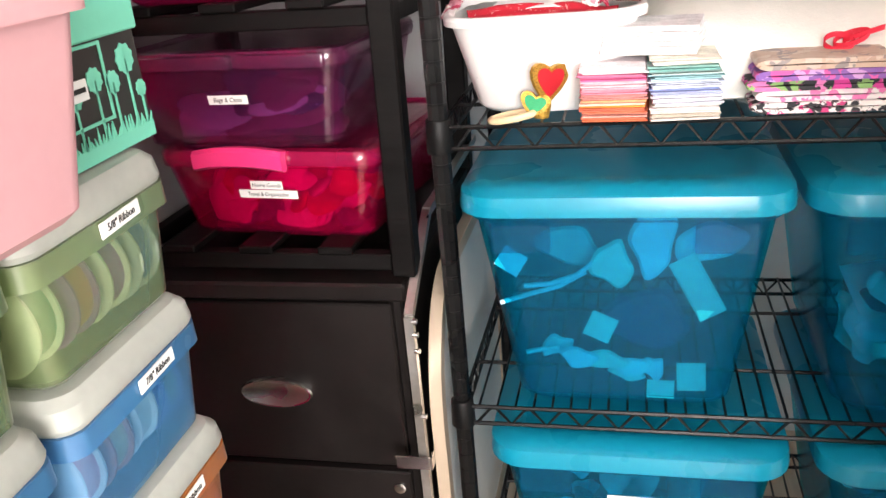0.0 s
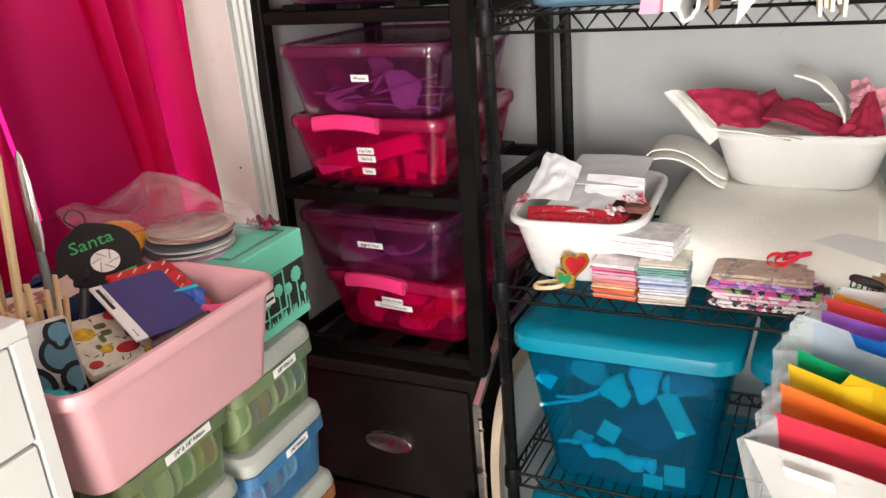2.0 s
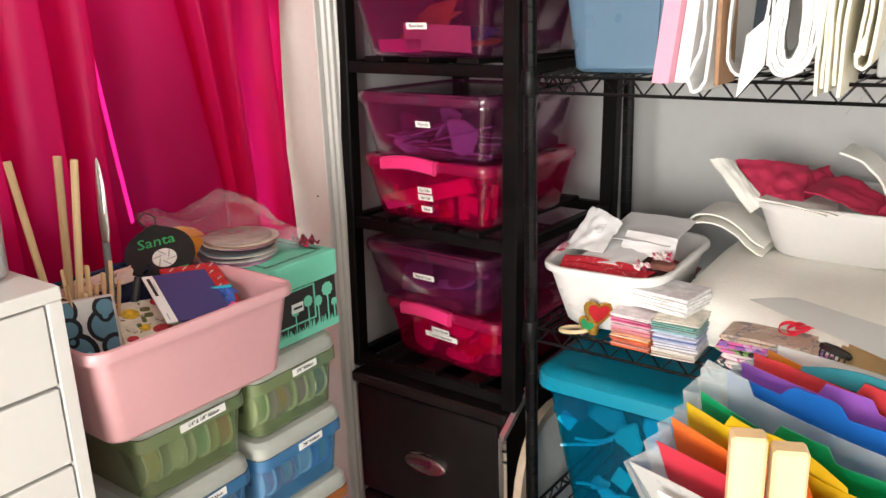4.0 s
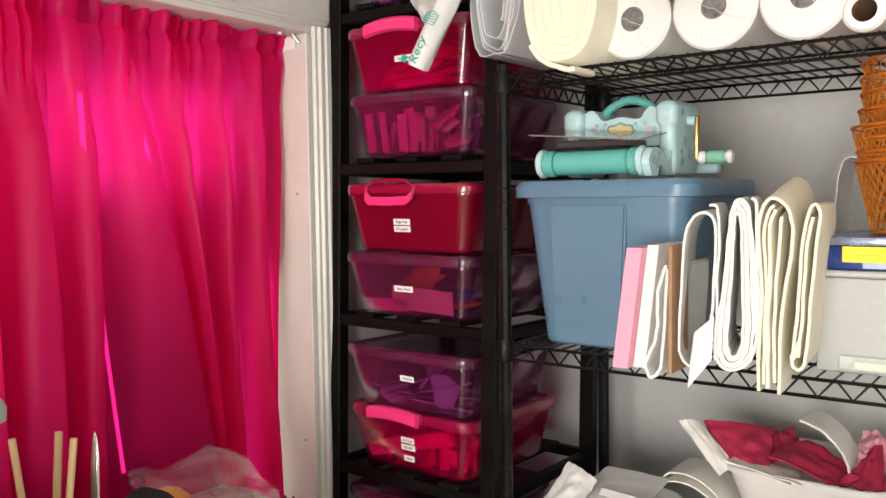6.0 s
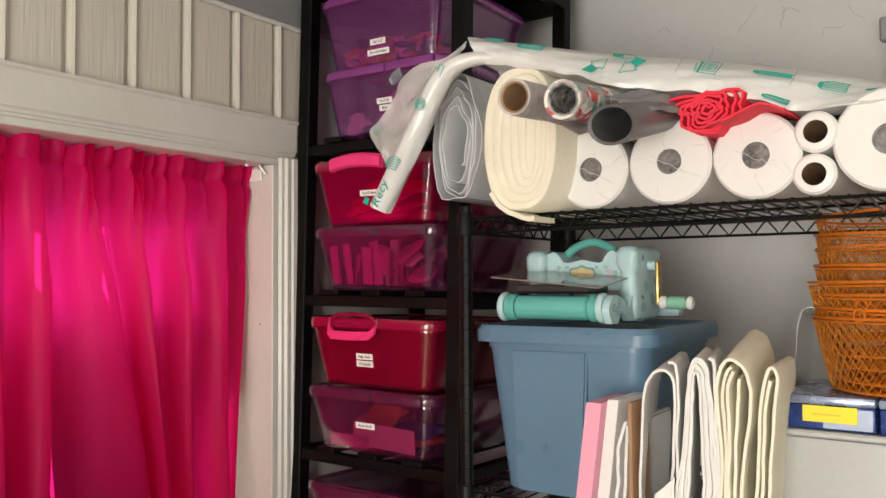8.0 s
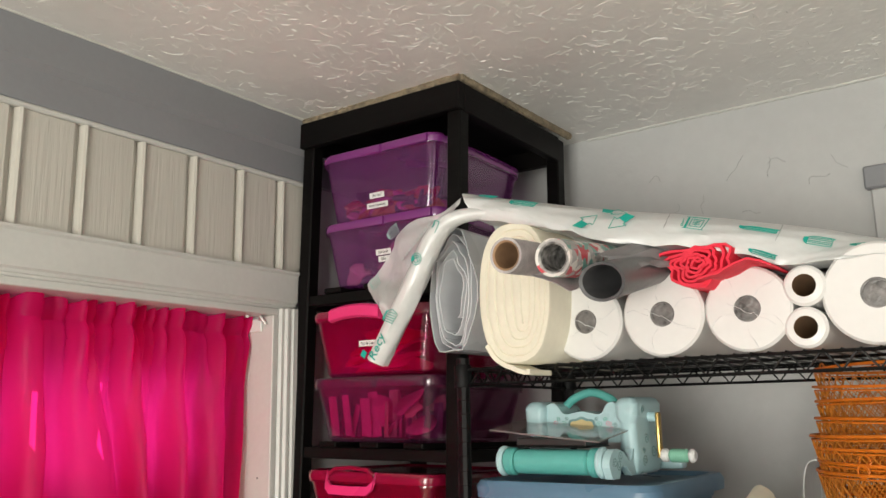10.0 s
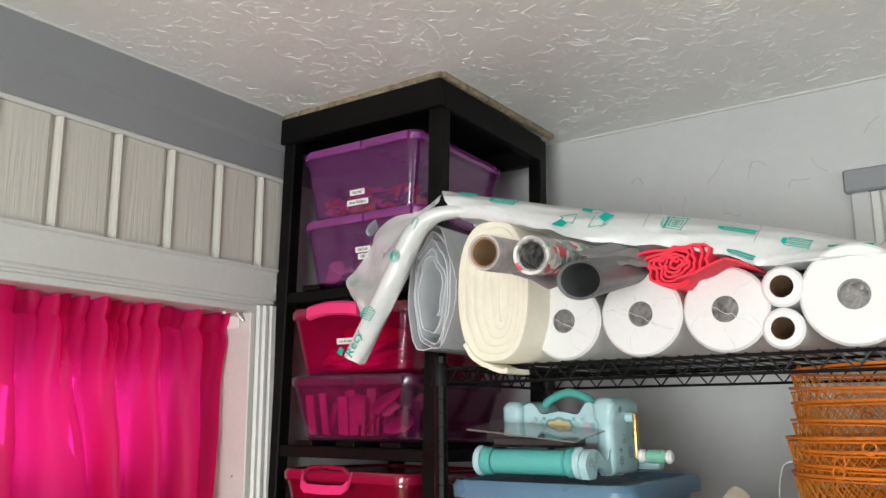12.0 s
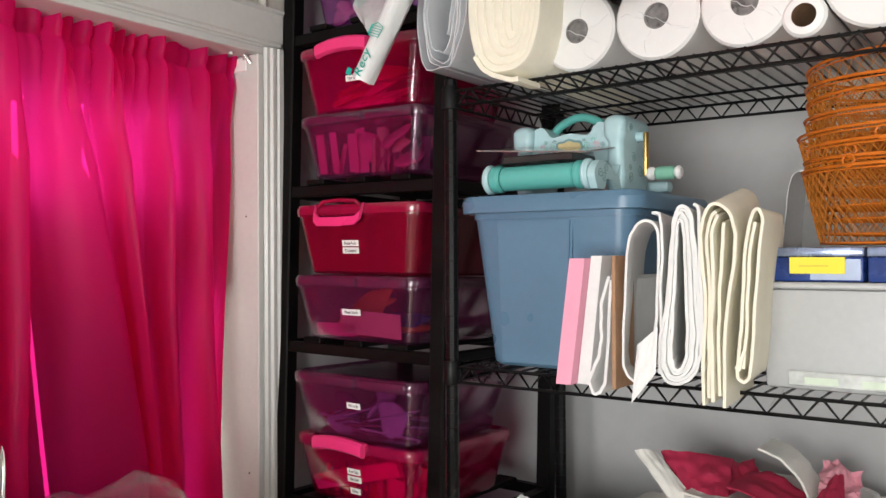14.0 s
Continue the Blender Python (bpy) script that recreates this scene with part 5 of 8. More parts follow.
def plastic_sleeve():
    """A long printed recycling-bag sleeve draped over the rolls, with a torn end and a rolled strip hanging down."""
    t = thing("plastic_sleeve", "long milky plastic sleeve printed with green recycling marks", "plastic bag", pose(0, 0, 0))
    top = smooth_line([(-0.173, 0.900, 2.151), (-0.124, 0.920, 2.140), (0.048, 0.960, 2.100), (0.233, 1.000, 2.064), (0.399, 1.030, 2.025), (0.526, 1.050, 1.991), (0.75, 1.065, 1.965), (0.95, 1.07, 1.94)], 12)
    low = smooth_line([(-0.131, 0.875, 2.092), (-0.041, 0.880, 2.071), (0.043, 0.885, 2.046), (0.105, 0.895, 2.022), (0.219, 0.925, 2.004), (0.317, 0.945, 1.980), (0.367, 0.955, 1.961), (0.45, 0.960, 1.962), (0.60, 0.965, 1.955), (0.95, 0.98, 1.915)], 12)

    def surface(u, w):
        """w runs from the lower front edge (0) over the front face to the crest (1)."""
        a, b = along(low, u), along(top, u)
        p = a.lerp(b, w)
        bulge = 0.016 * math.sin(math.pi * w) ** 0.8
        return p + Vector((0, -bulge, 0.006 * math.sin(math.pi * w)))
    bm = bmesh.new()
    nu, rings = 150, []
    for i in range(nu + 1):
        u = i / nu
        x = along(low, u).x
        ring = [along(top, u) + Vector((0, 0.13, -0.07)), along(top, u) + Vector((0, 0.06, -0.012))]
        for k in range(15, -1, -1):
            w = k / 15
            p = surface(u, w)
            fan = 0.0040 * noise.noise(Vector((x * 7 + w * 2.2 * (1 - u), w * 5 - x * 16, 3)))
            fine = 0.0028 * abs(noise.noise(Vector((x * 34 + w * 4, w * 6, 7)))) + 0.0012 * noise.noise(Vector((x * 90, w * 14, 11)))
            ring.append(p + Vector((0, -(fan + fine), 0.4 * fan + (0.004 * noise.noise(Vector((x * 30, 0, 4))) if k == 0 else 0))))
        ring.append(along(low, u) + Vector((0, 0.05, -0.003)))
        rings.append(ring)
    loft(bm, rings, False, False, closed=False)
    part("drape", bm, SLEEVE, t)
    inner = smooth_line([(-0.185, 0.868, 2.095), (-0.225, 0.864, 2.04), (-0.275, 0.862, 1.96), (-0.322, 0.862, 1.90)], 5)
    outer = smooth_line([(-0.168, 0.898, 2.150), (-0.209, 0.885, 2.116), (-0.268, 0.880, 2.113), (-0.315, 0.878, 2.086), (-0.325, 0.876, 2.058), (-0.355, 0.874, 2.020), (-0.381, 0.872, 1.998), (-0.366, 0.870, 1.968), (-0.318, 0.866, 1.922)], 5)
    bm = bmesh.new()                                  # torn end
    m, grid = 24, []
    for j in range(m + 1):
        v = j / m
        a, b = along(inner, v), along(outer, v)
        grid.append([bm.verts.new(a.lerp(b, i / 12) + Vector((0.003 * noise.noise(Vector((j * 1.7, 0, 9))) * (i == 12), -0.009 * noise.noise(Vector((i * 0.35, j * 0.3, 2))) - 0.004 * abs(noise.noise(Vector((i * 0.9 + j * 0.5, j * 0.8, 6)))), 0.003 * noise.noise(Vector((i, j, 5)))))) for i in range(13)])
    for a, b in zip(grid, grid[1:]):
        for i in range(12):
            bm.faces.new((a[i], a[i + 1], b[i + 1], b[i]))
    part("torn_end", bm, SLEEVEG, t, "greyish see-through torn end of the sleeve")
    pts = smooth_line([(-0.02, 0.898, 2.090), (-0.10, 0.885, 2.099), (-0.165, 0.868, 2.098), (-0.205, 0.856, 2.068), (-0.250, 0.850, 1.985), (-0.335, 0.846, 1.848)], 7)
    rr = [0.005 + 0.018 * min(1, i / 22) for i in range(len(pts))]
    bm = bmesh.new()                                  # rolled strip
    rings = []
    for i, p in enumerate(pts):
        d = Vector(pts[min(i + 1, len(pts) - 1)]) - Vector(pts[max(i - 1, 0)])
        q = d.to_track_quat("Z", "Y")
        rings.append([Vector(p) + q @ Vector((rr[i] * math.cos(2 * math.pi * k / 18) * (1 + 0.10 * noise.noise(Vector((k * 0.8, i * 0.25, 1)))), rr[i] * math.sin(2 * math.pi * k / 18) * (0.85 + 0.15 * noise.noise(Vector((k * 0.8, i * 0.3, 0)))), 0.004 * noise.noise(Vector((k * 0.7, 0, 3))) * (i == len(pts) - 1))) for k in range(18)])
    loft(bm, rings, True, False)
    part("rolled_strip", bm, SLEEVE, t)

    def on_drape(x, w, bm, turn=0.0, m=PRINTG):
        u = min((k / 400 for k in range(400)), key=lambda q: abs(surface(q, w).x - x))
        p, e1 = surface(u, w), (surface(u + 0.02, w) - surface(u - 0.02, w)).normalized()
        e3 = (surface(u, min(1, w + 0.1)) - surface(u, max(0, w - 0.1))).normalized()
        n = e1.cross(e3).normalized()
        if n.y > 0:
            n = -n
        e3 = (e3 - e1 * e1.dot(e3)).normalized()
        at = Matrix((e1, -n, e3)).transposed().to_4x4()
        part("print", bm, m, t, "", Matrix.Translation(p + n * 0.0060) @ at @ pose(0, 0, 0, 0, turn, 0), smooth=False)
    band = [(-0.030, 0.002), (-0.006, 0.002), (-0.006, 0.009), (0.018, -0.006), (-0.006, -0.020), (-0.006, -0.013), (-0.024, -0.013)]
    for k, (dx, w, turn) in enumerate(((-0.027, 0.40, -62), (0.012, 0.74, 10), (0.026, 0.34, 128))):
        fill = [[(-0.030, 0.002), (-0.010, 0.002), (-0.010, -0.013), (-0.024, -0.013)]]
        on_drape(0.100 + dx, w, line_art(outline_of(band), fill, 0.0005), turn)
    box_art = [((-0.014, -0.017), (-0.014, 0.015)), ((0.012, -0.017), (0.016, 0.017)), ((-0.018, 0.016), (0.018, 0.018)), ((-0.009, -0.010), (0.009, -0.010)), ((-0.009, 0.011), (0.010, 0.011)), ((-0.009, -0.010), (-0.009, 0.011)), ((0.009, -0.010), (0.010, 0.011)), ((-0.006, 0.006), (0.006, 0.007)), ((-0.006, 0.001), (0.005, 0.002)), ((-0.005, -0.004), (0.006, -0.003)), ((0.0, -0.008), (0.001, 0.008)), ((-0.018, -0.017), (0.014, -0.017))]
    box_art += [((-0.017 - 0.001 * q, -0.012 + 0.004 * q), (-0.022, -0.010 + 0.005 * q)) for q in range(5)]
    on_drape(0.240, 0.50, line_art(box_art, [[(-0.0155, -0.017), (-0.0125, -0.017), (-0.0125, 0.015), (-0.0155, 0.015)]], 0.0005), 4)
    for x, w, a, b in ((0.327, 0.52, 0.028, 0.0045), (0.408, 0.48, 0.020, 0.0085), (0.482, 0.40, 0.030, 0.0050), (-0.046, 0.55, 0.024, 0.0075), (-0.115, 0.70, 0.016, 0.0055), (0.335, 0.06, 0.020, 0.0030), (0.60, 0.5, 0.024, 0.007)):
        on_drape(x, w, line_art(*carton_art(a, b), 0.0005), 3)
    for x in (0.193, 0.355, 0.52):
        on_drape(x, 0.5, line_art([((0.0, -0.02), (0.003, 0.022))], [], 0.0003), 0, BAND_GREY)

    def on_strip(u, bm, turn, off=0.0245, m=PRINTG):
        p = along(pts, u)
        part("print", bm, m, t, "", Matrix.Translation((p.x, p.y - off, p.z)) @ pose(0, 0, 0, 0, turn, 0), smooth=False)
    ring = [(0.011 * math.cos(q * math.pi / 5), 0.011 * math.sin(q * math.pi / 5)) for q in range(10)]
    on_strip(0.72, line_art(outline_of(ring) + outline_of([(x * 0.7, z * 0.7) for x, z in ring[::2]]) + [((-0.006, -0.002), (0.005, 0.006)), ((-0.004, 0.007), (0.006, -0.004))], [[(-0.011, -0.004), (-0.006, -0.007), (-0.004, 0.0), (-0.010, 0.003)]], 0.0006), 28)
    on_strip(0.885, line_art([((-0.013, -0.010 + 0.0045 * q), (0.010, -0.007 + 0.0045 * q)) for q in range(5)] + [((-0.013, -0.010), (-0.010, 0.010)), ((0.010, -0.008), (0.014, 0.012)), ((-0.010, 0.010), (0.0, 0.016)), ((0.0, 0.016), (0.014, 0.012))], [[(-0.015, -0.006), (-0.012, -0.011), (-0.010, 0.008), (-0.013, 0.009)]], 0.0006), 28)
    on_strip(0.55, line_art([((-0.006, -0.014), (-0.003, 0.012)), ((0.005, -0.013), (0.007, 0.012)), ((-0.006, -0.014), (0.005, -0.013)), ((-0.003, 0.012), (0.007, 0.012))], [[(-0.006, -0.014), (-0.003, -0.013), (-0.002, 0.008), (-0.004, 0.008)]], 0.0006), 24, 0.021)
    on_strip(0.985, line_art([], [[(-0.0255, 0.004), (-0.0145, -0.002), (-0.0095, 0.010), (-0.0195, 0.015)]], 0.0005), 0)
    for x, z, a in ((-0.308, 2.088, 0.014), (-0.352, 1.996, 0.012)):
        part("print", line_art(*carton_art(a, 0.008), 0.0005), mat("faded green print", (0.30, 0.46, 0.42), 0.5), t, "", Matrix.Translation((x, 0.858, z)) @ pose(0, 0, 0, 0, -25, 0), smooth=False)
    part("print", line_art([((-0.045 + 0.012 * q, 0.0), (-0.037 + 0.012 * q, 0.0)) for q in range(8)], [], 0.0024), mat("faded grey print", (0.42, 0.45, 0.44), 0.5), t, "", Matrix.Translation((-0.250, 0.853, 2.062)) @ pose(0, 0, 0, 0, -42, 0), smooth=False)
    at = Matrix.Translation((-0.316, 0.8205, 1.872)) @ pose(0, 0, 0, 0, -60, 0) @ pose(0, 0, 0, 90, 0, 0)
    lettering("Recy", 0.026, PRINTG, t, at)


plastic_sleeve()

# ---- die-cutting machine on the slate tote ----
MINT = mat("pale mint plastic", (0.44, 0.64, 0.67), 0.35, var=0.06, vscale=20)
MINTD = mat("teal green plastic", (0.11, 0.43, 0.39), 0.35, var=0.05)
FILI = mat("grey teal filigree print", (0.16, 0.30, 0.30), 0.5, var=0.2)
GOLD = mat("satin gold metal", (0.55, 0.38, 0.14), 0.35, 1.0, var=0.1)


def machine():
    t = thing("die_cutting_machine", "pale mint hand-cranked die-cutting machine on a tote lid", "craft machine", pose(0, 0, 1.637))
    n = 20

    def drum(name, x0, x1, y, z, r, m, label="", bev=0.004):
        bm = bmesh.new()
        loft(bm, [[(x, y + rr * math.cos(2 * math.pi * k / n), z + rr * math.sin(2 * math.pi * k / n)) for k in range(n)] for x, rr in ((x0, r - bev), (x0 + bev, r), (x1 - bev, r), (x1, r - bev))])
        part(name, bm, m, t, label)
    drum("front_platform", -0.125, 0.018, 0.985, 0.030, 0.0215, MINTD, "teal folded front platform")
    for a, b in ((-0.146, -0.1255), (0.0185, 0.034)):
        drum("band", a, b, 0.985, 0.030, 0.0245, MINTD)
    drum("end_cap", -0.1585, -0.1465, 0.985, 0.030, 0.0265, MINT)
    drum("end_cap", 0.0345, 0.047, 0.985, 0.030, 0.0265, MINT)
    for x in (-0.14, 0.03):
        for y in (1.17,):
            bm = bmesh.new()
            loft(bm, [[(x + r * math.cos(k * math.pi / 5), y + r * math.sin(k * math.pi / 5), z) for k in range(10)] for r, z in ((0.008, 0.0), (0.008, 0.003), (0.004, 0.008))])
            part("foot", bm, WHITEP, t)
    bm = bmesh.new()                                  # side arm from the front platform to the housing
    prof = smooth_line([(0.975, 0.004), (0.962, 0.03), (0.985, 0.052), (1.02, 0.046), (1.045, 0.03), (1.06, 0.05)], 4) + [(1.10, 0.05), (1.10, 0.006), (1.05, 0.006), (1.03, 0.022), (1.01, 0.022), (1.0, 0.004)]
    loft(bm, [[(x, y, z) for y, z in prof] for x in (0.0485, 0.062)])
    part("side_arm", bm, MINT, t, smooth=False)
    for k, (y, z) in enumerate(((0.985, 0.03), (1.008, 0.04), (1.0, 0.026), (1.075, 0.03), (1.08, 0.045))):
        bm = bmesh.new()
        ribbon(bm, [(a, b) for a, b in spiral(0, 0, 0.009, 0.009, 1.6, 0.2, k, 0, 0, 12)], 0.0016, 0, 0.0006, steps=1)
        part("filigree", bm, FILI, t, "", Matrix.Translation((0.0622, y, z)) @ pose(0, 0, 0, 0, 0, 90), smooth=False)
    def post(x0, x1, top):
        """A rounded upright with a soft step below its head."""
        bm = bmesh.new()
        rings = []
        for z, k in ((0.006, -0.004), (0.010, 0.0), (0.030, 0.003), (0.058, 0.0), (top - 0.046, -0.001), (top - 0.036, 0.004), (top - 0.012, 0.005), (top - 0.004, 0.001), (top, -0.006)):
            rings.append([(px, py, z) for px, py in rrect(x1 - x0 + 2 * k, 0.112 + 2 * k, 0.012, 4, (x0 + x1) / 2, 1.120)])
        loft(bm, rings)
        part("side_housing", bm, MINT, t)
    post(-0.150, -0.118, 0.134)
    post(0.034, 0.066, 0.139)
    bm = bmesh.new()                                  # arched front panel between the uprights
    crest = smooth_line([(-0.122, 0.122), (-0.102, 0.131), (-0.090, 0.124), (-0.076, 0.110), (-0.042, 0.115), (-0.006, 0.110), (0.006, 0.124), (0.018, 0.131), (0.038, 0.122)], 5)
    prof = [(-0.122, 0.060)] + crest + [(0.038, 0.060)]
    loft(bm, [[(x, y, z) for x, z in prof] for y in (1.076, 1.160)])
    bmesh.ops.bevel(bm, geom=[e for e in bm.edges if e.calc_face_angle(0) > 0.9], offset=0.004, segments=2, affect="EDGES")
    part("housing", bm, MINT, t)
    bm = bmesh.new()
    tube(bm, smooth_line([(-0.096, 1.12, 0.124), (-0.078, 1.12, 0.139), (-0.042, 1.12, 0.150), (-0.006, 1.12, 0.139), (0.012, 1.12, 0.124)], 6), 0.0080, 12)
    part("carry_handle", bm, MINTD, t, "teal carry handle")
    bm = bmesh.new()                                  # scalloped plaque
    plaque = lambda k: [(-0.042 + (0.027 + k) * math.cos(a) * (1 + 0.07 * math.cos(8 * a)), 0.0855 + (0.0145 + k) * math.sin(a) * (1 + 0.07 * math.cos(8 * a))) for a in [2 * math.pi * q / 48 for q in range(48)]]
    loft(bm, [[(x, y, z) for x, z in plaque(0.0)] for y in (1.0738, 1.0758)])
    part("badge", bm, mat("pale gold badge", (0.62, 0.52, 0.26), 0.5), t, "pale gold scalloped badge")
    bm = bmesh.new()
    loft(bm, [[(x, y, z) for x, z in plaque(0.0045)] for y in (1.0748, 1.0760)])
    part("badge_border", bm, FILI, t)
    part("badge_mark", boxbm(-0.056, -0.028, 1.0728, 1.0736, 0.0845, 0.0885), mat("dark brown print", (0.08, 0.05, 0.03), 0.5), t)
    pinkp, leafp = mat("pink print", (0.7, 0.28, 0.36), 0.5), mat("green leaf print", (0.15, 0.42, 0.36), 0.5)
    for side in (-1, 1):                              # scrolls either side of the plaque
        for k, (dx, z, q, m) in enumerate(((0.036, 0.092, 0.0065, leafp), (0.044, 0.081, 0.0055, FILI), (0.053, 0.094, 0.0060, pinkp), (0.058, 0.083, 0.0055, pinkp), (0.066, 0.090, 0.0050, FILI), (0.048, 0.101, 0.0045, leafp), (0.030, 0.102, 0.0040, FILI))):
            bm = bmesh.new()
            ribbon(bm, spiral(0, 0, q, q * 0.9, 1.5, 0.15, k * 1.3 + side, 0, 0, 12), 0.0011, 0, 0.0006, steps=1)
            part("scroll_print", bm, m, t, "", Matrix.Translation((-0.042 + side * dx, 1.0752, z)), smooth=False)
    for k, (y, z, q) in enumerate(((1.09, 0.030, 0.010), (1.13, 0.045, 0.012), (1.10, 0.066, 0.009), (1.145, 0.075, 0.008), (1.085, 0.048, 0.006), (1.12, 0.100, 0.008), (1.09, 0.118, 0.007))):
        bm = bmesh.new()
        ribbon(bm, spiral(0, 0, q, q, 1.7, 0.15, k * 2.1, 0, 0, 12), 0.0014, 0, 0.0006, steps=1)
        part("filigree", bm, FILI, t, "", Matrix.Translation((0.0718, y, z)) @ pose(0, 0, 0, 0, 0, 90), smooth=False)
    part("base_plate", boxbm(-0.135, 0.012, 0.972, 1.075, 0.0540, 0.0558, 0.0008), mat("black base plate", (0.015, 0.015, 0.016), 0.3), t, "thin black plate", smooth=False)
    part("cutting_pad", boxbm(-0.128, 0.010, 0.985, 1.075, 0.0562, 0.0700, 0.002), mat("dark grey cutting plate", (0.03, 0.027, 0.026), 0.4), t, "dark grey plate")
    bm = boxbm(-0.112, 0.112, -0.062, 0.062, -0.0013, 0.0013)
    part("clear_plate", bm, mat("smoky acrylic", (0.40, 0.38, 0.37), 0.1, var=0.05, clear=0.55, tint=(0.75, 0.72, 0.71)), t, "tilted smoky acrylic plate", pose(-0.062, 1.030, 0.084, 9, 5, -4), smooth=False)
    part("crank_arm", boxbm(0.0835, 0.0905, 1.112, 1.128, 0.032, 0.112, 0.003, 2), GOLD, t, "gold crank arm")
    bm = tubebm([(0.070, 1.12, 0.104), (0.084, 1.12, 0.104)], 0.009, 12)
    part("crank_hub", bm, MINT, t)
    for a, b, m in ((0.089, 0.104, WHITEP), (0.1042, 0.139, mat("soft green grip", (0.22, 0.50, 0.36), 0.5)), (0.1392, 0.151, WHITEP)):
        drum("crank_grip", a, b, 1.12, 0.037, 0.0118, m)
    part("rear_platform", boxbm(0.03, 0.10, 1.19, 1.22, 0.008, 0.03, 0.008, 2), MINT, t)


machine()

# ---- folded felts, boards, file box, tins and baskets on the fourth shelf ----
PINKFOAM = mat("pink foam board", (0.80, 0.34, 0.46), 0.6, var=0.05)
CARD = mat("brown corrugated card", (0.36, 0.21, 0.12), 0.85, var=0.12, vscale=30)


def lean(pts, k, z0):
    return [(x + (z - z0) * k, z) for x, z in pts]


bt = thing("foam_board", "pink edged white foam block standing on end", "foam board", pose(0, 0, 0))
bm = bmesh.new()
loft(bm, [[(0.047, y, Z4), (0.0725, y, Z4), (0.097, y, Z4 + 0.192), (0.0715, y, Z4 + 0.192)] for y in (0.853, 1.06)])
part("block", bm, PINKFOAM, bt, smooth=False)
bm = bmesh.new()
loft(bm, [[(0.074, y, Z4), (0.094, y, Z4), (0.1165, y, Z4 + 0.196), (0.0985, y, Z4 + 0.196)] for y in (0.872, 1.06)])
part("white_face", bm, FELTW, bt, "white felt side", smooth=False)
solid("felt_fold", ribbonbm(smooth_line(lean([(0.1215, Z4 + 0.165), (0.110, Z4 + 0.12), (0.113, Z4 + 0.07), (0.104, Z4 + 0.03), (0.096, Z4 + 0.008), (0.104, Z4 - 0.012), (0.117, Z4 - 0.004), (0.123, Z4 + 0.03), (0.1235, Z4 + 0.16)], 0.05, Z4)), 0.0048, 0.868, 1.05, 0.0025, 11), FELTW, "narrow folded strip of white felt", "felt", group="folded felts")
solid("cardboard_sheet", boxbm(0.1365, 0.1425, 0.86, 0.93, Z4 - 0.002, Z4 + 0.196, 0.001), CARD, "brown corrugated card standing between felts", "cardboard", smooth=False)


def felt_layers(label, lines, th, y0, m, seed, drift=0.1, rise=0.0):
    """A bundle of folded sheets, each hanging along its own line in the xz-plane."""
    t = thing("felt_fold", label, "felt", pose(0, 0, 0), group="folded felts")
    for k, pts in enumerate(lines):
        bm = bmesh.new()
        ribbon(bm, smooth_line(pts, 6), th, y0 + 0.004 * math.sin(k * 2.4), 1.05, 0.0016, seed + k, 4, True)
        for v in bm.verts:
            v.co.x -= drift * max(0.0, v.co.y - y0)
            v.co.z += rise * max(0.0, v.co.y - y0) * max(0.0, v.co.z - Z4) / 0.26
        part("sheet", bm, m, t)
    return t


def inset(pts, k):
    """The same line pulled in towards its own middle."""
    cx, lo, hi = sum(p[0] for p in pts) / len(pts), min(p[1] for p in pts), max(p[1] for p in pts)
    half = max(p[0] for p in pts) - cx
    return [(cx + (x - cx) * max(0.06, 1 - k / half), lo + k + (z - lo) * (hi - lo - 2 * k) / (hi - lo)) for x, z in pts]


LOOP_A = [(0.196, 1.405), (0.191, 1.372), (0.172, 1.347), (0.155, 1.358), (0.151, 1.385), (0.154, 1.46), (0.159, 1.54), (0.170, 1.571), (0.187, 1.581), (0.202, 1.572), (0.2065, 1.545), (0.203, 1.455), (0.197, 1.395)]
LOOP_B = [(0.207, 1.360), (0.207, 1.400), (0.220, 1.48), (0.226, 1.555), (0.232, 1.590), (0.242, 1.600), (0.254, 1.586), (0.2605, 1.53), (0.264, 1.46), (0.267, 1.408), (0.259, 1.366), (0.238, 1.349), (0.218, 1.350), (0.208, 1.366)]
felt_layers("white felt folded into a tall open loop", [LOOP_A, [(0.2095, 1.40), (0.2085, 1.47), (0.2115, 1.55), (0.2075, 1.588), (0.196, 1.592)]], 0.0042, 0.868, FELTW, 21, 0.25)
felt_layers("white felt folded into tight layers", [LOOP_B] + [inset(LOOP_B, 0.0047 * q) for q in (1, 2, 3, 4)] + [[(0.2715, 1.37), (0.2695, 1.45), (0.2665, 1.53), (0.2655, 1.592), (0.258, 1.602)]], 0.0047, 0.868, FELTW, 22, 0.25)
felt_layers("cream batting folded into a tall loop with hanging ends", [
    [(0.272, 1.322), (0.271, 1.385), (0.2755, 1.46), (0.2705, 1.526), (0.270, 1.57), (0.283, 1.600), (0.304, 1.594), (0.314, 1.572), (0.3155, 1.53), (0.303, 1.441), (0.300, 1.321)],
    [(0.2785, 1.332), (0.2785, 1.41), (0.281, 1.48), (0.2765, 1.545), (0.282, 1.580), (0.290, 1.590)],
    [(0.2855, 1.328), (0.2845, 1.42), (0.287, 1.50), (0.286, 1.56), (0.294, 1.586)],
    [(0.2935, 1.336), (0.292, 1.43), (0.2965, 1.51), (0.300, 1.575)]], 0.0048, 0.864, CREAM, 23, 0.08, 0.16)
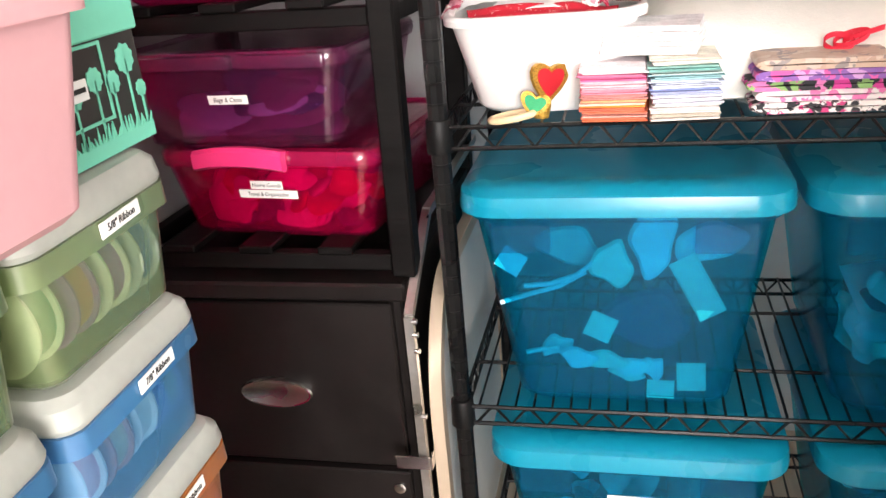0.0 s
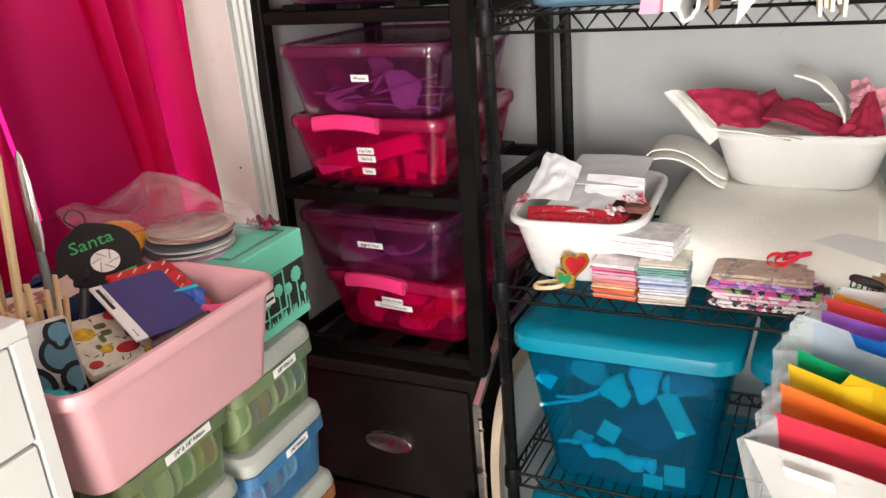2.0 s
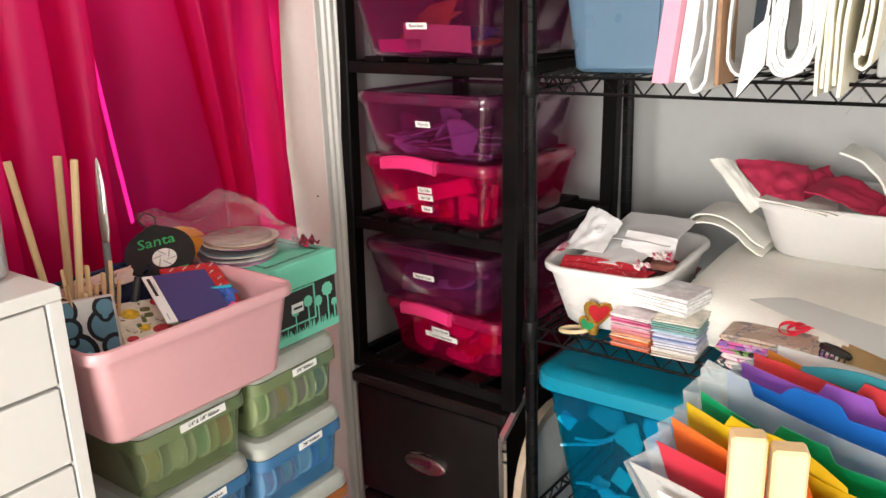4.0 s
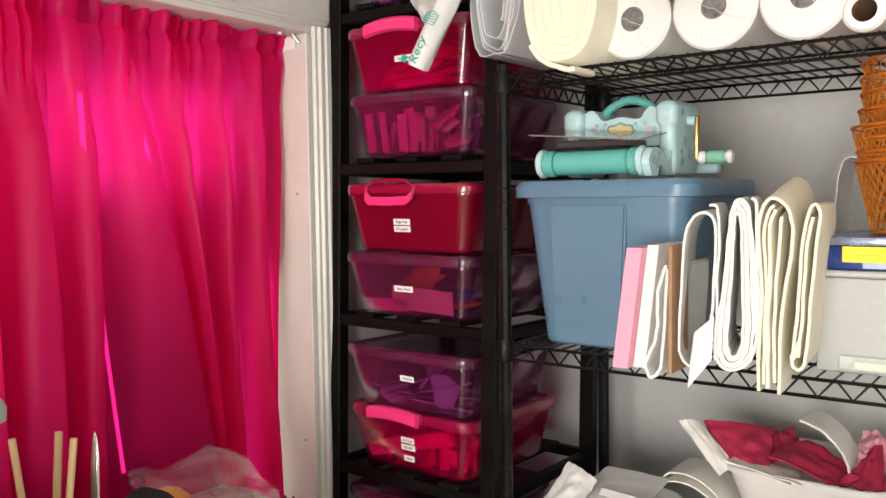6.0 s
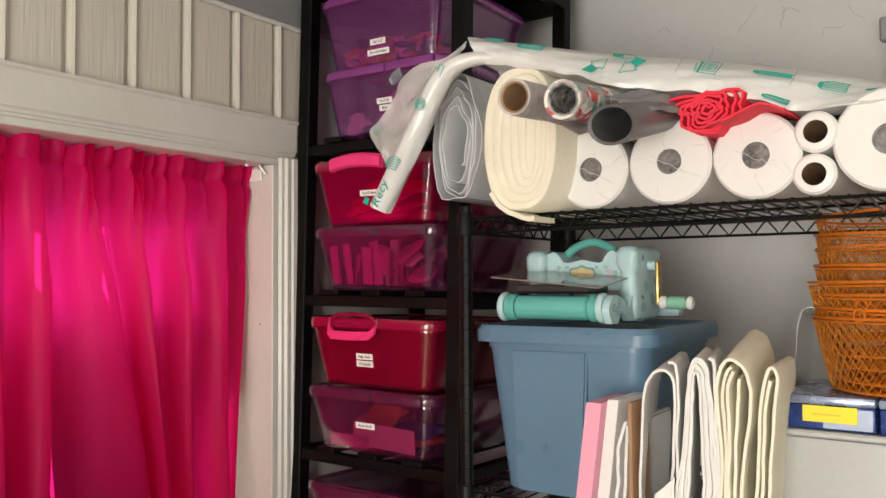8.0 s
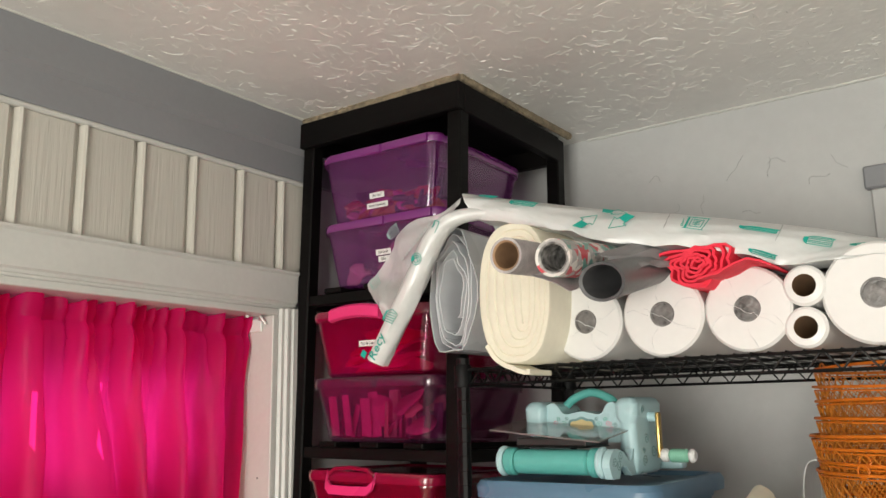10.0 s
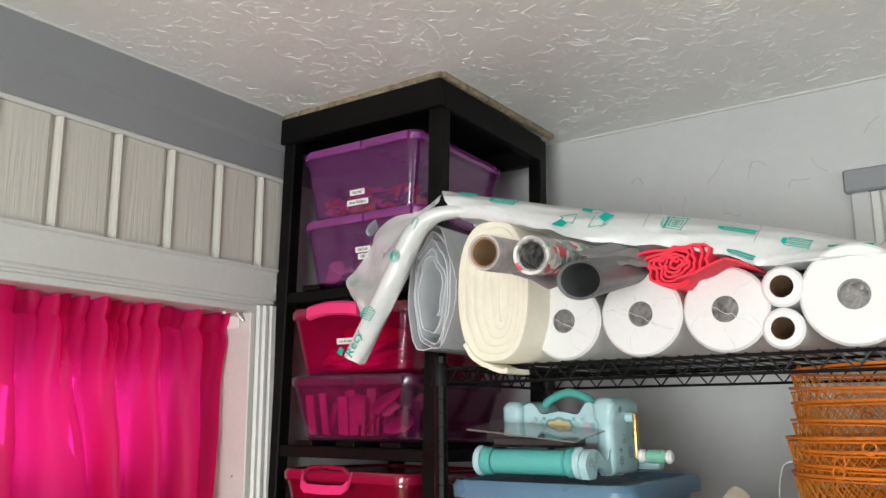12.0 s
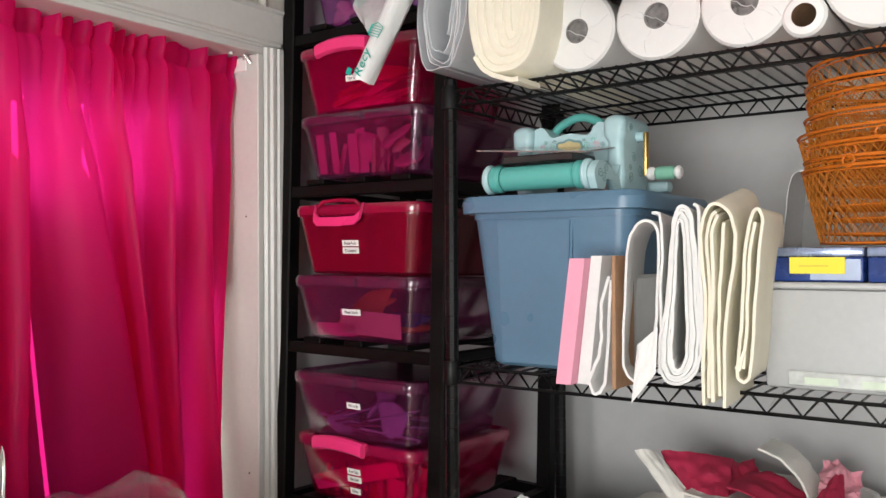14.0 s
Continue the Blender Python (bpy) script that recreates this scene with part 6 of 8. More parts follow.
felt_layers("cream batting folded into a narrow loop", [[(0.3255, 1.40), (0.3165, 1.374), (0.323, 1.443), (0.327, 1.53), (0.336, 1.582), (0.345, 1.592), (0.350, 1.574), (0.342, 1.488), (0.3365, 1.402), (0.330, 1.362), (0.319, 1.360), (0.3145, 1.378)], [(0.3235, 1.375), (0.3295, 1.45), (0.333, 1.53), (0.341, 1.575)]], 0.0046, 0.870, CREAM, 24)
sheet_thing("felt_flap", "loose white felt corner hanging over the shelf edge", "felt", ((0.173, 0.846, 1.318), (0.205, 0.858, 1.362), (0.207, 0.862, 1.428), (0.181, 0.850, 1.402)), FELTW, 0.004, 25, 0.004)


def file_box():
    t = thing("file_box", "frosted white file box with a clear label window", "storage box", pose(0, 0, 0))
    m = mat("frosted white plastic", (0.55, 0.56, 0.56), 0.4, var=0.06, vscale=4, translucent=0.15)
    part("body", boxbm(0.319, 0.69, 1.0, 1.36, Z4, Z4 + 0.146, 0.006, 2), m, t)
    part("lid", boxbm(0.316, 0.693, 0.997, 1.363, Z4 + 0.1465, Z4 + 0.156, 0.003), m, t)
    part("window", boxbm(0.352, 0.60, 0.9935, 0.9985, Z4 + 0.006, Z4 + 0.028, 0.002), mat("clear label window", (0.55, 0.57, 0.55), 0.15, var=0.2, vscale=40), t, "clear label window")
    for x in (0.375, 0.45):
        part("slip", boxbm(x, x + 0.045, 0.9925, 0.9933, Z4 + 0.010, Z4 + 0.020), mat("pale green slip", (0.6, 0.68, 0.55), 0.6), t)


file_box()


def tin(x0, x1, label, yellow):
    z = Z4 + 0.1565
    t = thing("tin_box", label, "tin", pose(0, 0, 0), group="tins on the file box")
    navy = mat("navy printed tin", (0.02, 0.05, 0.22), 0.3, var=0.3, vscale=30)
    part("body", boxbm(x0, x1, 1.012, 1.25, z, z + 0.036, 0.003, 2), navy, t)
    part("lid", boxbm(x0 - 0.0015, x1 + 0.0015, 1.0105, 1.2515, z + 0.0362, z + 0.0505, 0.004, 2), [mat("silver blue tin lid", (0.30, 0.36, 0.52), 0.25, 0.6, var=0.3, vscale=25)], t, "silver blue lid")
    part("panel", boxbm(x0 + 0.06, x1 - 0.004, 1.0112, 1.0118, z + 0.003, z + 0.033), mat("pale blue tin print", (0.35, 0.42, 0.58), 0.3, var=0.2), t)
    if yellow:
        lab = part("note", boxbm(x0 + 0.032, x0 + 0.107, 1.0085, 1.0098, z + 0.012, z + 0.036), mat("yellow sticky note", (0.85, 0.72, 0.04), 0.6, var=0.03), t, "yellow sticky note with faint handwriting")
        part("note_writing", boxbm(x0 + 0.045, x0 + 0.085, 1.0078, 1.0084, z + 0.022, z + 0.0245), mat("faded pen", (0.68, 0.55, 0.05), 0.6), t)


tin(0.320, 0.4505, "navy tin box with a yellow sticky note", True)
tin(0.4555, 0.60, "navy and blue tin box", False)
solid("plastic_sheet", ribbonbm(smooth_line([(0.300, Z4 + 0.158), (0.306, Z4 + 0.24), (0.318, Z4 + 0.325), (0.345, Z4 + 0.33)]), 0.002, 1.17, 1.30, 0.004, 31), mat("frosted sheet", (0.72, 0.72, 0.71), 0.4, clear=0.3), "frosted plastic sheet leaning on the box", "plastic sheet")

ORANGE = mat("orange painted wire", (0.62, 0.16, 0.010), 0.4, 0.1, var=0.15, vscale=40)
ORANGEM = mat("orange painted mesh wire", (0.50, 0.17, 0.02), 0.45, 0.1, var=0.3, vscale=60)


def wire_basket():
    t = thing("wire_basket", "orange wire mesh basket nested in a stack", "basket", pose(0.500, 1.135, Z4 + 0.2105), group="stacked wire baskets")
    r0, r1, h = 0.128, 0.154, 0.112
    pt = lambda a, v: ((r0 + (r1 - r0) * v) * math.cos(a), (r0 + (r1 - r0) * v) * math.sin(a), h * v)
    ring = lambda v, m=40, dr=0.0: [((r0 + (r1 - r0) * v + dr) * math.cos(2 * math.pi * k / m), (r0 + (r1 - r0) * v + dr) * math.sin(2 * math.pi * k / m), h * v) for k in range(m)]
    for v, r in ((0.02, 0.0015), (1.0, 0.0025), (0.95, 0.0013)):
        part("rim" if v > 0.9 else "base_ring", tubebm(ring(v), r, 6, True), ORANGE, t)
    bm = bmesh.new()                                  # expanded mesh: zigzag rows joined tip to tip
    rows, cols = 9, 52
    for j in range(rows):
        v0, v1 = 0.03 + 0.91 * j / rows, 0.03 + 0.91 * (j + 1) / rows
        pts = []
        for k in range(cols):
            pts.append(pt(2 * math.pi * (k + 0.5 * (j % 2)) / cols, v0))
            pts.append(pt(2 * math.pi * (k + 0.5 + 0.5 * (j % 2)) / cols, v1))
        tube(bm, pts, 0.00095, 4, True)
    tagged(part("mesh", bm, ORANGEM, t), kind="stuff")
    bm = bmesh.new()
    for k in range(-7, 8):
        c = k * 0.0148
        w = math.sqrt(max(0, r0 * r0 - c * c))
        rod(bm, (-w, c, 0.002), (w, c, 0.002), 0.001, 4)
        rod(bm, (c, -w, 0.004), (c, w, 0.004), 0.001, 4)
    part("base_grid", bm, ORANGE, t)
    for a in (-115, 65):
        c = pt(radians(a), 1.0)
        bm = tubebm([(c[0] + 0.009 * math.cos(s) * math.sin(radians(-a)), c[1] + 0.009 * math.cos(s) * math.cos(radians(a)), c[2] + 0.006 + 0.009 * math.sin(s)) for s in [2 * math.pi * k / 14 for k in range(14)]], 0.0018, 6, True)
        part("handle_loop", bm, ORANGE, t)
    return t


bk = wire_basket()
for k, dz in enumerate((0.012, 0.036, 0.055, 0.076, 0.107, 0.126, 0.156)):
    copy_thing(bk, Matrix.Translation((0.500 + 0.003 * math.sin(k * 2.3) + 0.008 * (k > 3), 1.135 + 0.003 * math.cos(k * 1.7), Z4 + 0.2105 + dz)) @ pose(0, 0, 0, 1.5 * math.sin(k * 3), 1.2 * math.cos(k * 2), 17 * k))

# ---- basins, cards and cloth on the third shelf ----


def basin(label, x, y, z, w, d, h, yaw=0.0):
    t = thing("wash_basin", label, "basin", pose(x, y, z, 0, 0, yaw), group="white basins")
    part("body", tub(w - 0.07, d - 0.07, w - 0.02, d - 0.02, h, 0.055, 0.003, 0.0, 0.009, 7), WHITEP, t)
    part("rim", rim_ring(w - 0.02, d - 0.02, h, 0.055), WHITEP, t, "rolled white rim")
    return t


def crumple(name, label, x, y, z, sx, sy, sz, m, seed, yaw=0.0, tiltx=0.0, tilty=0.0, cat="fabric", amp=1.0, freq=2.2, res=16):
    """A rumpled piece of cloth or paper."""
    bm = bmesh.new()
    vs = []
    for j in range(res + 1):
        for i in range(res + 1):
            u, v = i / res - 0.5, j / res - 0.5
            zz = sz * amp * (noise.noise(Vector((u * freq * 2, v * freq * 2, seed))) + 0.5 * abs(noise.noise(Vector((u * freq * 5, v * freq * 5, seed + 3)))))
            vs.append(bm.verts.new((u * sx * (1 + 0.15 * noise.noise(Vector((v * 4, seed, 0)))), v * sy * (1 + 0.15 * noise.noise(Vector((u * 4, seed, 7)))), zz)))
    for j in range(res):
        for i in range(res):
            k = j * (res + 1) + i
            bm.faces.new((vs[k], vs[k + 1], vs[k + res + 2], vs[k + res + 1]))
    return solid(name, bm, m, label, cat, at=Matrix.Translation((x, y, z)) @ pose(0, 0, 0, tiltx, tilty, yaw))


sheet_thing("gift_wrap_sheet", "loose grey dotted wrap sheet between the rolls", "gift wrap", ((0.018, 0.770, 1.968), (0.098, 0.780, 1.929), (0.112, 0.90, 1.962), (0.030, 0.88, 2.010)), DOTTED, 0.004, 4, 0.0009)
sheet_thing("vinyl_sheet", "loose dark grey vinyl end over the roll", "vinyl", ((0.135, 0.790, 1.985), (0.178, 0.80, 1.955), (0.215, 1.02, 1.985), (0.150, 0.98, 2.030)), GREYF, 0.010, 6, 0.0015)
RASP = mat("raspberry dotted cotton", (0.45, 0.02, 0.07), 0.8, var=0.15, vscale=40, bump=0.2)
FLORAL = print_mat("red and white floral cotton", [(0.75, 0.70, 0.68), (0.45, 0.03, 0.08), (0.75, 0.70, 0.68), (0.6, 0.25, 0.3)], 90)
PAPER = mat("white craft paper", (0.80, 0.80, 0.80), 0.7, var=0.03, vscale=6)
basin("white oval wash basin filled with paper patterns and cloth", -0.104, 1.135, Z3, 0.246, 0.345, 0.118, 3)


DOTRED = print_mat("red cotton with tiny white dots", [(0.52, 0.012, 0.03)] * 24 + [(0.7, 0.45, 0.4)], 260)
sheet_thing("fabric_piece", "red dotted cotton lying along the basin rim", "fabric", ((-0.180, 0.985, Z3 + 0.106), (-0.020, 0.985, Z3 + 0.106), (-0.010, 1.035, Z3 + 0.116), (-0.195, 1.04, Z3 + 0.120)), DOTRED, 0.006, 3, 0.002)
sheet_thing("fabric_piece", "red floral cotton over the basin rim", "fabric", ((-0.226, 1.03, Z3 + 0.114), (-0.208, 1.015, Z3 + 0.115), (-0.206, 1.08, Z3 + 0.128), (-0.230, 1.09, Z3 + 0.122)), FLORAL, 0.004, 4, 0.002)
sheet_thing("fabric_piece", "brown and red cloth low in the basin", "fabric", ((-0.18, 1.01, Z3 + 0.04), (-0.01, 1.01, Z3 + 0.04), (-0.01, 1.28, Z3 + 0.05), (-0.18, 1.28, Z3 + 0.05)), mat("brown red cloth", (0.2, 0.06, 0.05), 0.8, var=0.4, vscale=30), 0.02, 5, 0.003)
crumple("fabric_scrap", "pink and white floral scrap", -0.008, 1.065, Z3 + 0.136, 0.036, 0.03, 0.010, FLORAL, 10, 30, 20)
crumple("fabric_scrap", "red and white floral scrap", -0.036, 1.035, Z3 + 0.124, 0.036, 0.026, 0.010, FLORAL, 12, -20, 12)
bm = bmesh.new()
soft_shape(bm, outline("mitten", 0.045, 0.026, random.Random(3)), Matrix.Identity(4), 0, 0.007, wave=0.006, seed=2)
solid("felt_lump", bm, mat("brown felt", (0.16, 0.055, 0.04), 0.85, var=0.3, vscale=60), "small brown felt lump among the scraps", "felt", at=pose(0.000, 1.040, Z3 + 0.129, 15, 0, 20))
sheet_thing("paper_pattern", "white paper pattern with drawn lines leaning in the basin", "paper", ((-0.222, 1.085, Z3 + 0.118), (-0.125, 1.06, Z3 + 0.128), (-0.125, 1.15, Z3 + 0.165), (-0.198, 1.165, Z3 + 0.186)), PAPER, 0.010, 8, 0.0009, 14, 0.004)
sheet_thing("paper_pattern", "folded white paper pattern in the basin", "paper", ((-0.165, 1.025, Z3 + 0.119), (-0.055, 1.025, Z3 + 0.119), (-0.035, 1.17, Z3 + 0.135), (-0.150, 1.18, Z3 + 0.142)), PAPER, 0.004, 9)
sheet_thing("paper_pattern", "flat white paper pattern on top of others", "paper", ((-0.165, 1.12, Z3 + 0.142), (-0.010, 1.10, Z3 + 0.146), (-0.014, 1.25, Z3 + 0.160), (-0.160, 1.265, Z3 + 0.158)), PAPER, 0.003, 11)
sheet_thing("paper_pattern", "upright white paper edge in the basin", "paper", ((-0.110, 1.10, Z3 + 0.125), (0.004, 1.085, Z3 + 0.125), (-0.002, 1.12, Z3 + 0.158), (-0.112, 1.14, Z3 + 0.156)), PAPER, 0.003, 13)
ln = thing("pencil_line", "thin drawn square on a paper pattern", "drawing", pose(-0.158, 1.112, Z3 + 0.1605, 28, -8, -10), kind="stuff")
sq = bmesh.new()
for a, b in (((-0.009, -0.012), (0.009, -0.012)), ((0.009, -0.012), (0.009, 0.012)), ((0.009, 0.012), (-0.009, 0.012)), ((-0.009, 0.012), (-0.009, -0.012))):
    rod(sq, (*a, 0), (*b, 0), 0.0004, 4)
part("line", sq, CL["grey"], ln)


def batting_pad(x0, x1, label):
    """A big soft cream pad that a basin stands on."""
    bm = bmesh.new()
    prof = smooth_line([(1.40, 0.0), (1.06, 0.0), (1.015, 0.012), (1.008, 0.05), (1.035, 0.085), (1.09, 0.105), (1.17, 0.115), (1.30, 0.118), (1.42, 0.116)], 5)
    rings = []
    for k in range(33):
        u = k / 32
        x = x0 + (x1 - x0) * u
        s = min(1.0, 0.5 + 0.5 * math.sin(min(1, u / 0.12, (1 - u) / 0.06) * math.pi / 2))
        rings.append([(x, 1.22 + (y - 1.22) * (0.86 + 0.14 * s), Z3 + 0.0015 + 0.87 * z * s + 0.006 * noise.noise(Vector((u * 6, y * 5, z * 9))) * (z > 0.02)) for y, z in prof])
    loft(bm, rings)
    solid("batting_pad", bm, CREAM2, label, "batting")


batting_pad(0.004, 0.398, "large folded pad of cream foam batting")
batting_pad(0.405, 0.80, "second folded pad of cream foam batting")
ZB = Z3 + 0.1055
basin("white oval wash basin with red fabric on a batting pad", 0.243, 1.385, ZB, 0.318, 0.29, 0.104, -2)
basin("white wash basin standing on the batting pad", 0.535, 1.34, ZB, 0.27, 0.36, 0.10, 6)
sheet_thing("fabric_piece", "raspberry cotton draped over the basin's corner", "fabric", ((0.086, 1.285, ZB + 0.100), (0.174, 1.29, ZB + 0.105), (0.151, 1.40, ZB + 0.155), (0.030, 1.325, ZB + 0.168)), RASP, 0.016, 15, 0.003)
crumple("fabric_piece", "raspberry cotton folded in the basin", 0.151, 1.36, ZB + 0.120, 0.12, 0.13, 0.05, RASP, 16, 20, 12, -10, "fabric", 0.7, 0.9, 22)
sheet_thing("fabric_piece", "raspberry cotton trailing across the basin", "fabric", ((0.174, 1.28, ZB + 0.128), (0.303, 1.26, ZB + 0.096), (0.31, 1.36, ZB + 0.105), (0.189, 1.39, ZB + 0.140)), RASP, 0.012, 17, 0.003)
sheet_thing("fabric_piece", "raspberry cotton corner sticking up", "fabric", ((0.295, 1.28, ZB + 0.096), (0.379, 1.27, ZB + 0.096), (0.356, 1.38, ZB + 0.155), (0.326, 1.36, ZB + 0.125)), RASP, 0.015, 18, 0.003)
crumple("fabric_piece", "pale pink cotton in the basin", 0.348, 1.39, ZB + 0.140, 0.07, 0.08, 0.04, CL["rose"], 18, 10, 40, 10, "fabric", 0.7, 1.0, 22)
crumple("fabric_piece", "floral cotton in the white basin", 0.508, 1.31, ZB + 0.11, 0.15, 0.2, 0.05, FLORAL, 19)
for k in range(2):
    sheet_thing("batting_sheet", "thin cream batting sheet curling over the basin rim", "batting", ((0.072 + 0.006 * k, 1.275 - 0.004 * k, ZB + 0.106 + 0.003 * k), (0.227 + 0.02 * k, 1.225, ZB + 0.099 + 0.002 * k), (0.219, 1.36, ZB + 0.092), (0.071, 1.37, ZB + 0.112 + 0.006 * k)), CREAM2, 0.004, 30 + k, 0.0025)
sheet_thing("batting_flap", "cream batting corner standing over the basin rim", "batting", ((0.088, 1.248, ZB + 0.084), (0.108, 1.285, ZB + 0.100), (0.028, 1.300, ZB + 0.172), (0.0, 1.262, ZB + 0.178)), CREAM2, 0.006, 33, 0.0035)
for k, (dy, dz) in enumerate(((0.0, 0.0), (0.012, 0.014))):
    solid("batting_flap", ribbonbm(smooth_line([(-0.050 + 0.012 * k, ZB + 0.028 + dz), (-0.020, ZB + 0.052 + dz), (0.022, ZB + 0.056 + dz), (0.062, ZB + 0.040 + dz), (0.094, ZB + 0.014 + dz), (0.116, ZB + 0.004 + dz)]), 0.0034, 1.245 + dy, 1.37, 0.002, 34 + k, 4, True), CREAM2, "arched cream batting strip beside the basin", "batting")
solid("batting_flap", ribbonbm(smooth_line([(0.221, ZB + 0.200), (0.257, ZB + 0.188), (0.284, ZB + 0.165), (0.304, ZB + 0.135), (0.314, ZB + 0.10)]), 0.0045, 1.315, 1.42, 0.004, 35, 4, True), CREAM2, "curved cream batting sheet rising from the basin", "batting")
solid("batting_flap", ribbonbm(smooth_line([(0.386, ZB + 0.04), (0.409, ZB + 0.075), (0.432, ZB + 0.11), (0.462, ZB + 0.10)]), 0.0045, 1.27, 1.38, 0.006, 36, 4, True), CREAM2, "cream batting strip between the basins", "batting")

STACK_COLS = [(0.62, 0.13, 0.05), (0.68, 0.16, 0.08), (0.72, 0.27, 0.04), (0.60, 0.22, 0.20), (0.72, 0.25, 0.34), (0.78, 0.40, 0.48), (0.66, 0.12, 0.28), (0.82, 0.76, 0.78)]
STACK_COLS2 = [(0.50, 0.42, 0.32), (0.80, 0.78, 0.74), (0.66, 0.66, 0.74), (0.25, 0.32, 0.58), (0.55, 0.60, 0.74), (0.30, 0.52, 0.56), (0.16, 0.40, 0.36), (0.80, 0.77, 0.66)]


def card_stack(label, x, y, z, w, d, cols, total, seed, yaw, thick=1.0):
    rnd = random.Random(seed)
    t = thing("card_stack", label, "paper cards", pose(x, y, z, 0, 0, yaw), group="stacks of folded cards")
    n = total
    zz = 0.0
    for k in range(n):
        c = cols[min(len(cols) - 1, int(k / n * len(cols)))]
        q = 0.5 * rnd.random() ** 3
        c = tuple(round(v + (0.82 - v) * q, 2) for v in c)
        hh = rnd.uniform(0.0017, 0.0030) * thick
        bm = boxbm(-w / 2, w / 2, -d / 2, d / 2, 0, hh - 0.0006, 0.0008)
        m = mat("card %.2f %.2f %.2f" % c, c, 0.7, var=0.25, vscale=50, fine=300)
        part("card", bm, m, t, "", pose(rnd.uniform(-0.003, 0.003), rnd.uniform(-0.004, 0.004), zz, 0, 0, rnd.uniform(-3, 3)), smooth=False)
        zz += hh
    return zz


h1 = card_stack("stack of folded cards from red to pink", -0.014, 0.985, Z3, 0.074, 0.082, STACK_COLS, 26, 1, -2)
h2 = card_stack("stack of folded cards in blues and greens", 0.063, 0.992, Z3, 0.076, 0.098, STACK_COLS2, 28, 2, 2)
card_stack("stack of white folded cards on other stacks", 0.030, 1.012, Z3 + max(h1, h2) + 0.0005, 0.108, 0.085, [(0.82, 0.80, 0.80), (0.80, 0.78, 0.79)], 6, 3, -10, 2.4)


def heart_ornament():
    t = thing("heart_ornament", "glitter gold ornament with red and green heart panels", "ornament", pose(-0.100, 0.972, Z3, 0, 0, -6) @ Matrix.Scale(0.66, 4))
    glit = mat("gold glitter", (0.55, 0.33, 0.06), 0.35, 0.7, var=0.5, fine=900, vscale=300)

    def heart(s):
        return [(s * 0.016 * math.sin(a) ** 3 * 1.0, s * (0.013 * math.cos(a) - 0.005 * math.cos(2 * a) - 0.002 * math.cos(3 * a))) for a in [2 * math.pi * k / 28 for k in range(28)]]
    bm = bmesh.new()
    loft(bm, [[(0.018 * r * math.cos(k * math.pi / 8), 0.013 * r * math.sin(k * math.pi / 8), z) for k in range(16)] for r, z in ((0.75, 0.0), (0.8, 0.004), (1.0, 0.018), (1.05, 0.026), (0.9, 0.028))])
    part("cup", bm, glit, t)
    green, red = mat("green glitter", (0.02, 0.30, 0.12), 0.4, 0.3, var=0.4, fine=800), mat("red glitter", (0.50, 0.02, 0.03), 0.4, 0.3, var=0.4, fine=800)
    for sc, at, m in ((1.35, pose(-0.008, -0.014, 0.030, 0, 16, 8), green), (2.1, pose(0.016, 0.0, 0.068, 0, 10, 52), red)):
        for k, y0, y1, mm in ((1.28, -0.004, 0.004, glit), (0.92, -0.0055, -0.0035, m)):
            bm = bmesh.new()
            loft(bm, [[(x, y, z) for x, z in heart(sc * k)] for y in (y0, y1)])
            part("heart_panel", bm, mm, t, "", at, smooth=False)



heart_ornament()
solid("wood_ring", tubebm([(-0.134 + 0.026 * math.cos(a), 0.962 + 0.015 * math.sin(a), Z3 + 0.005 + 0.004 * math.cos(a)) for a in [2 * math.pi * k / 24 for k in range(24)]], 0.0042, 8, True), mat("pale birch wood", (0.70, 0.55, 0.33), 0.5, var=0.1), "pale wooden ring lying on the wire shelf", "wood ring")

W_, K_ = (0.75, 0.72, 0.70), (0.03, 0.03, 0.035)
FAB = [print_mat("black white floral print", [W_, K_, W_, (0.55, 0.05, 0.2), W_, K_], 130), print_mat("white pink print", [(0.78, 0.62, 0.68), (0.7, 0.18, 0.4), W_, (0.78, 0.62, 0.68)], 100),
       print_mat("magenta lime print", [K_, (0.62, 0.05, 0.28), (0.25, 0.45, 0.15), (0.7, 0.2, 0.45), K_], 80), print_mat("purple print", [(0.26, 0.12, 0.42), (0.6, 0.35, 0.65), (0.7, 0.12, 0.4), (0.26, 0.12, 0.42)], 90),
       print_mat("tan paisley satin", [(0.55, 0.40, 0.31), (0.55, 0.40, 0.31), (0.5, 0.35, 0.27), (0.30, 0.25, 0.24), (0.55, 0.40, 0.31), (0.62, 0.5, 0.42)], 85, 0.5)]
for k, m in enumerate(FAB):
    x0, x1, z = 0.138 + 0.006 * math.sin(k * 2.2), 0.330 - 0.012 * k + 0.006 * math.cos(k * 3), Z3 + 0.0035 + 0.0122 * k
    pts = smooth_line([(x1, z), (x0 + 0.06, z - 0.0004), (x0 + 0.012, z), (x0, z + 0.003), (x0 + 0.012, z + 0.006), (x0 + 0.08, z + 0.0062), (x1 - 0.01, z + 0.006)])
    solid("folded_fabric", ribbonbm(pts, 0.0052, 0.955 + 0.006 * math.sin(k * 1.3), 1.09, 0.003, 40 + k, 6), m, ("folded black and white floral cotton", "folded white and pink cotton", "folded magenta print cotton", "folded purple print cotton", "folded tan paisley satin on a pile")[k], "fabric", group="pile of folded fabric")
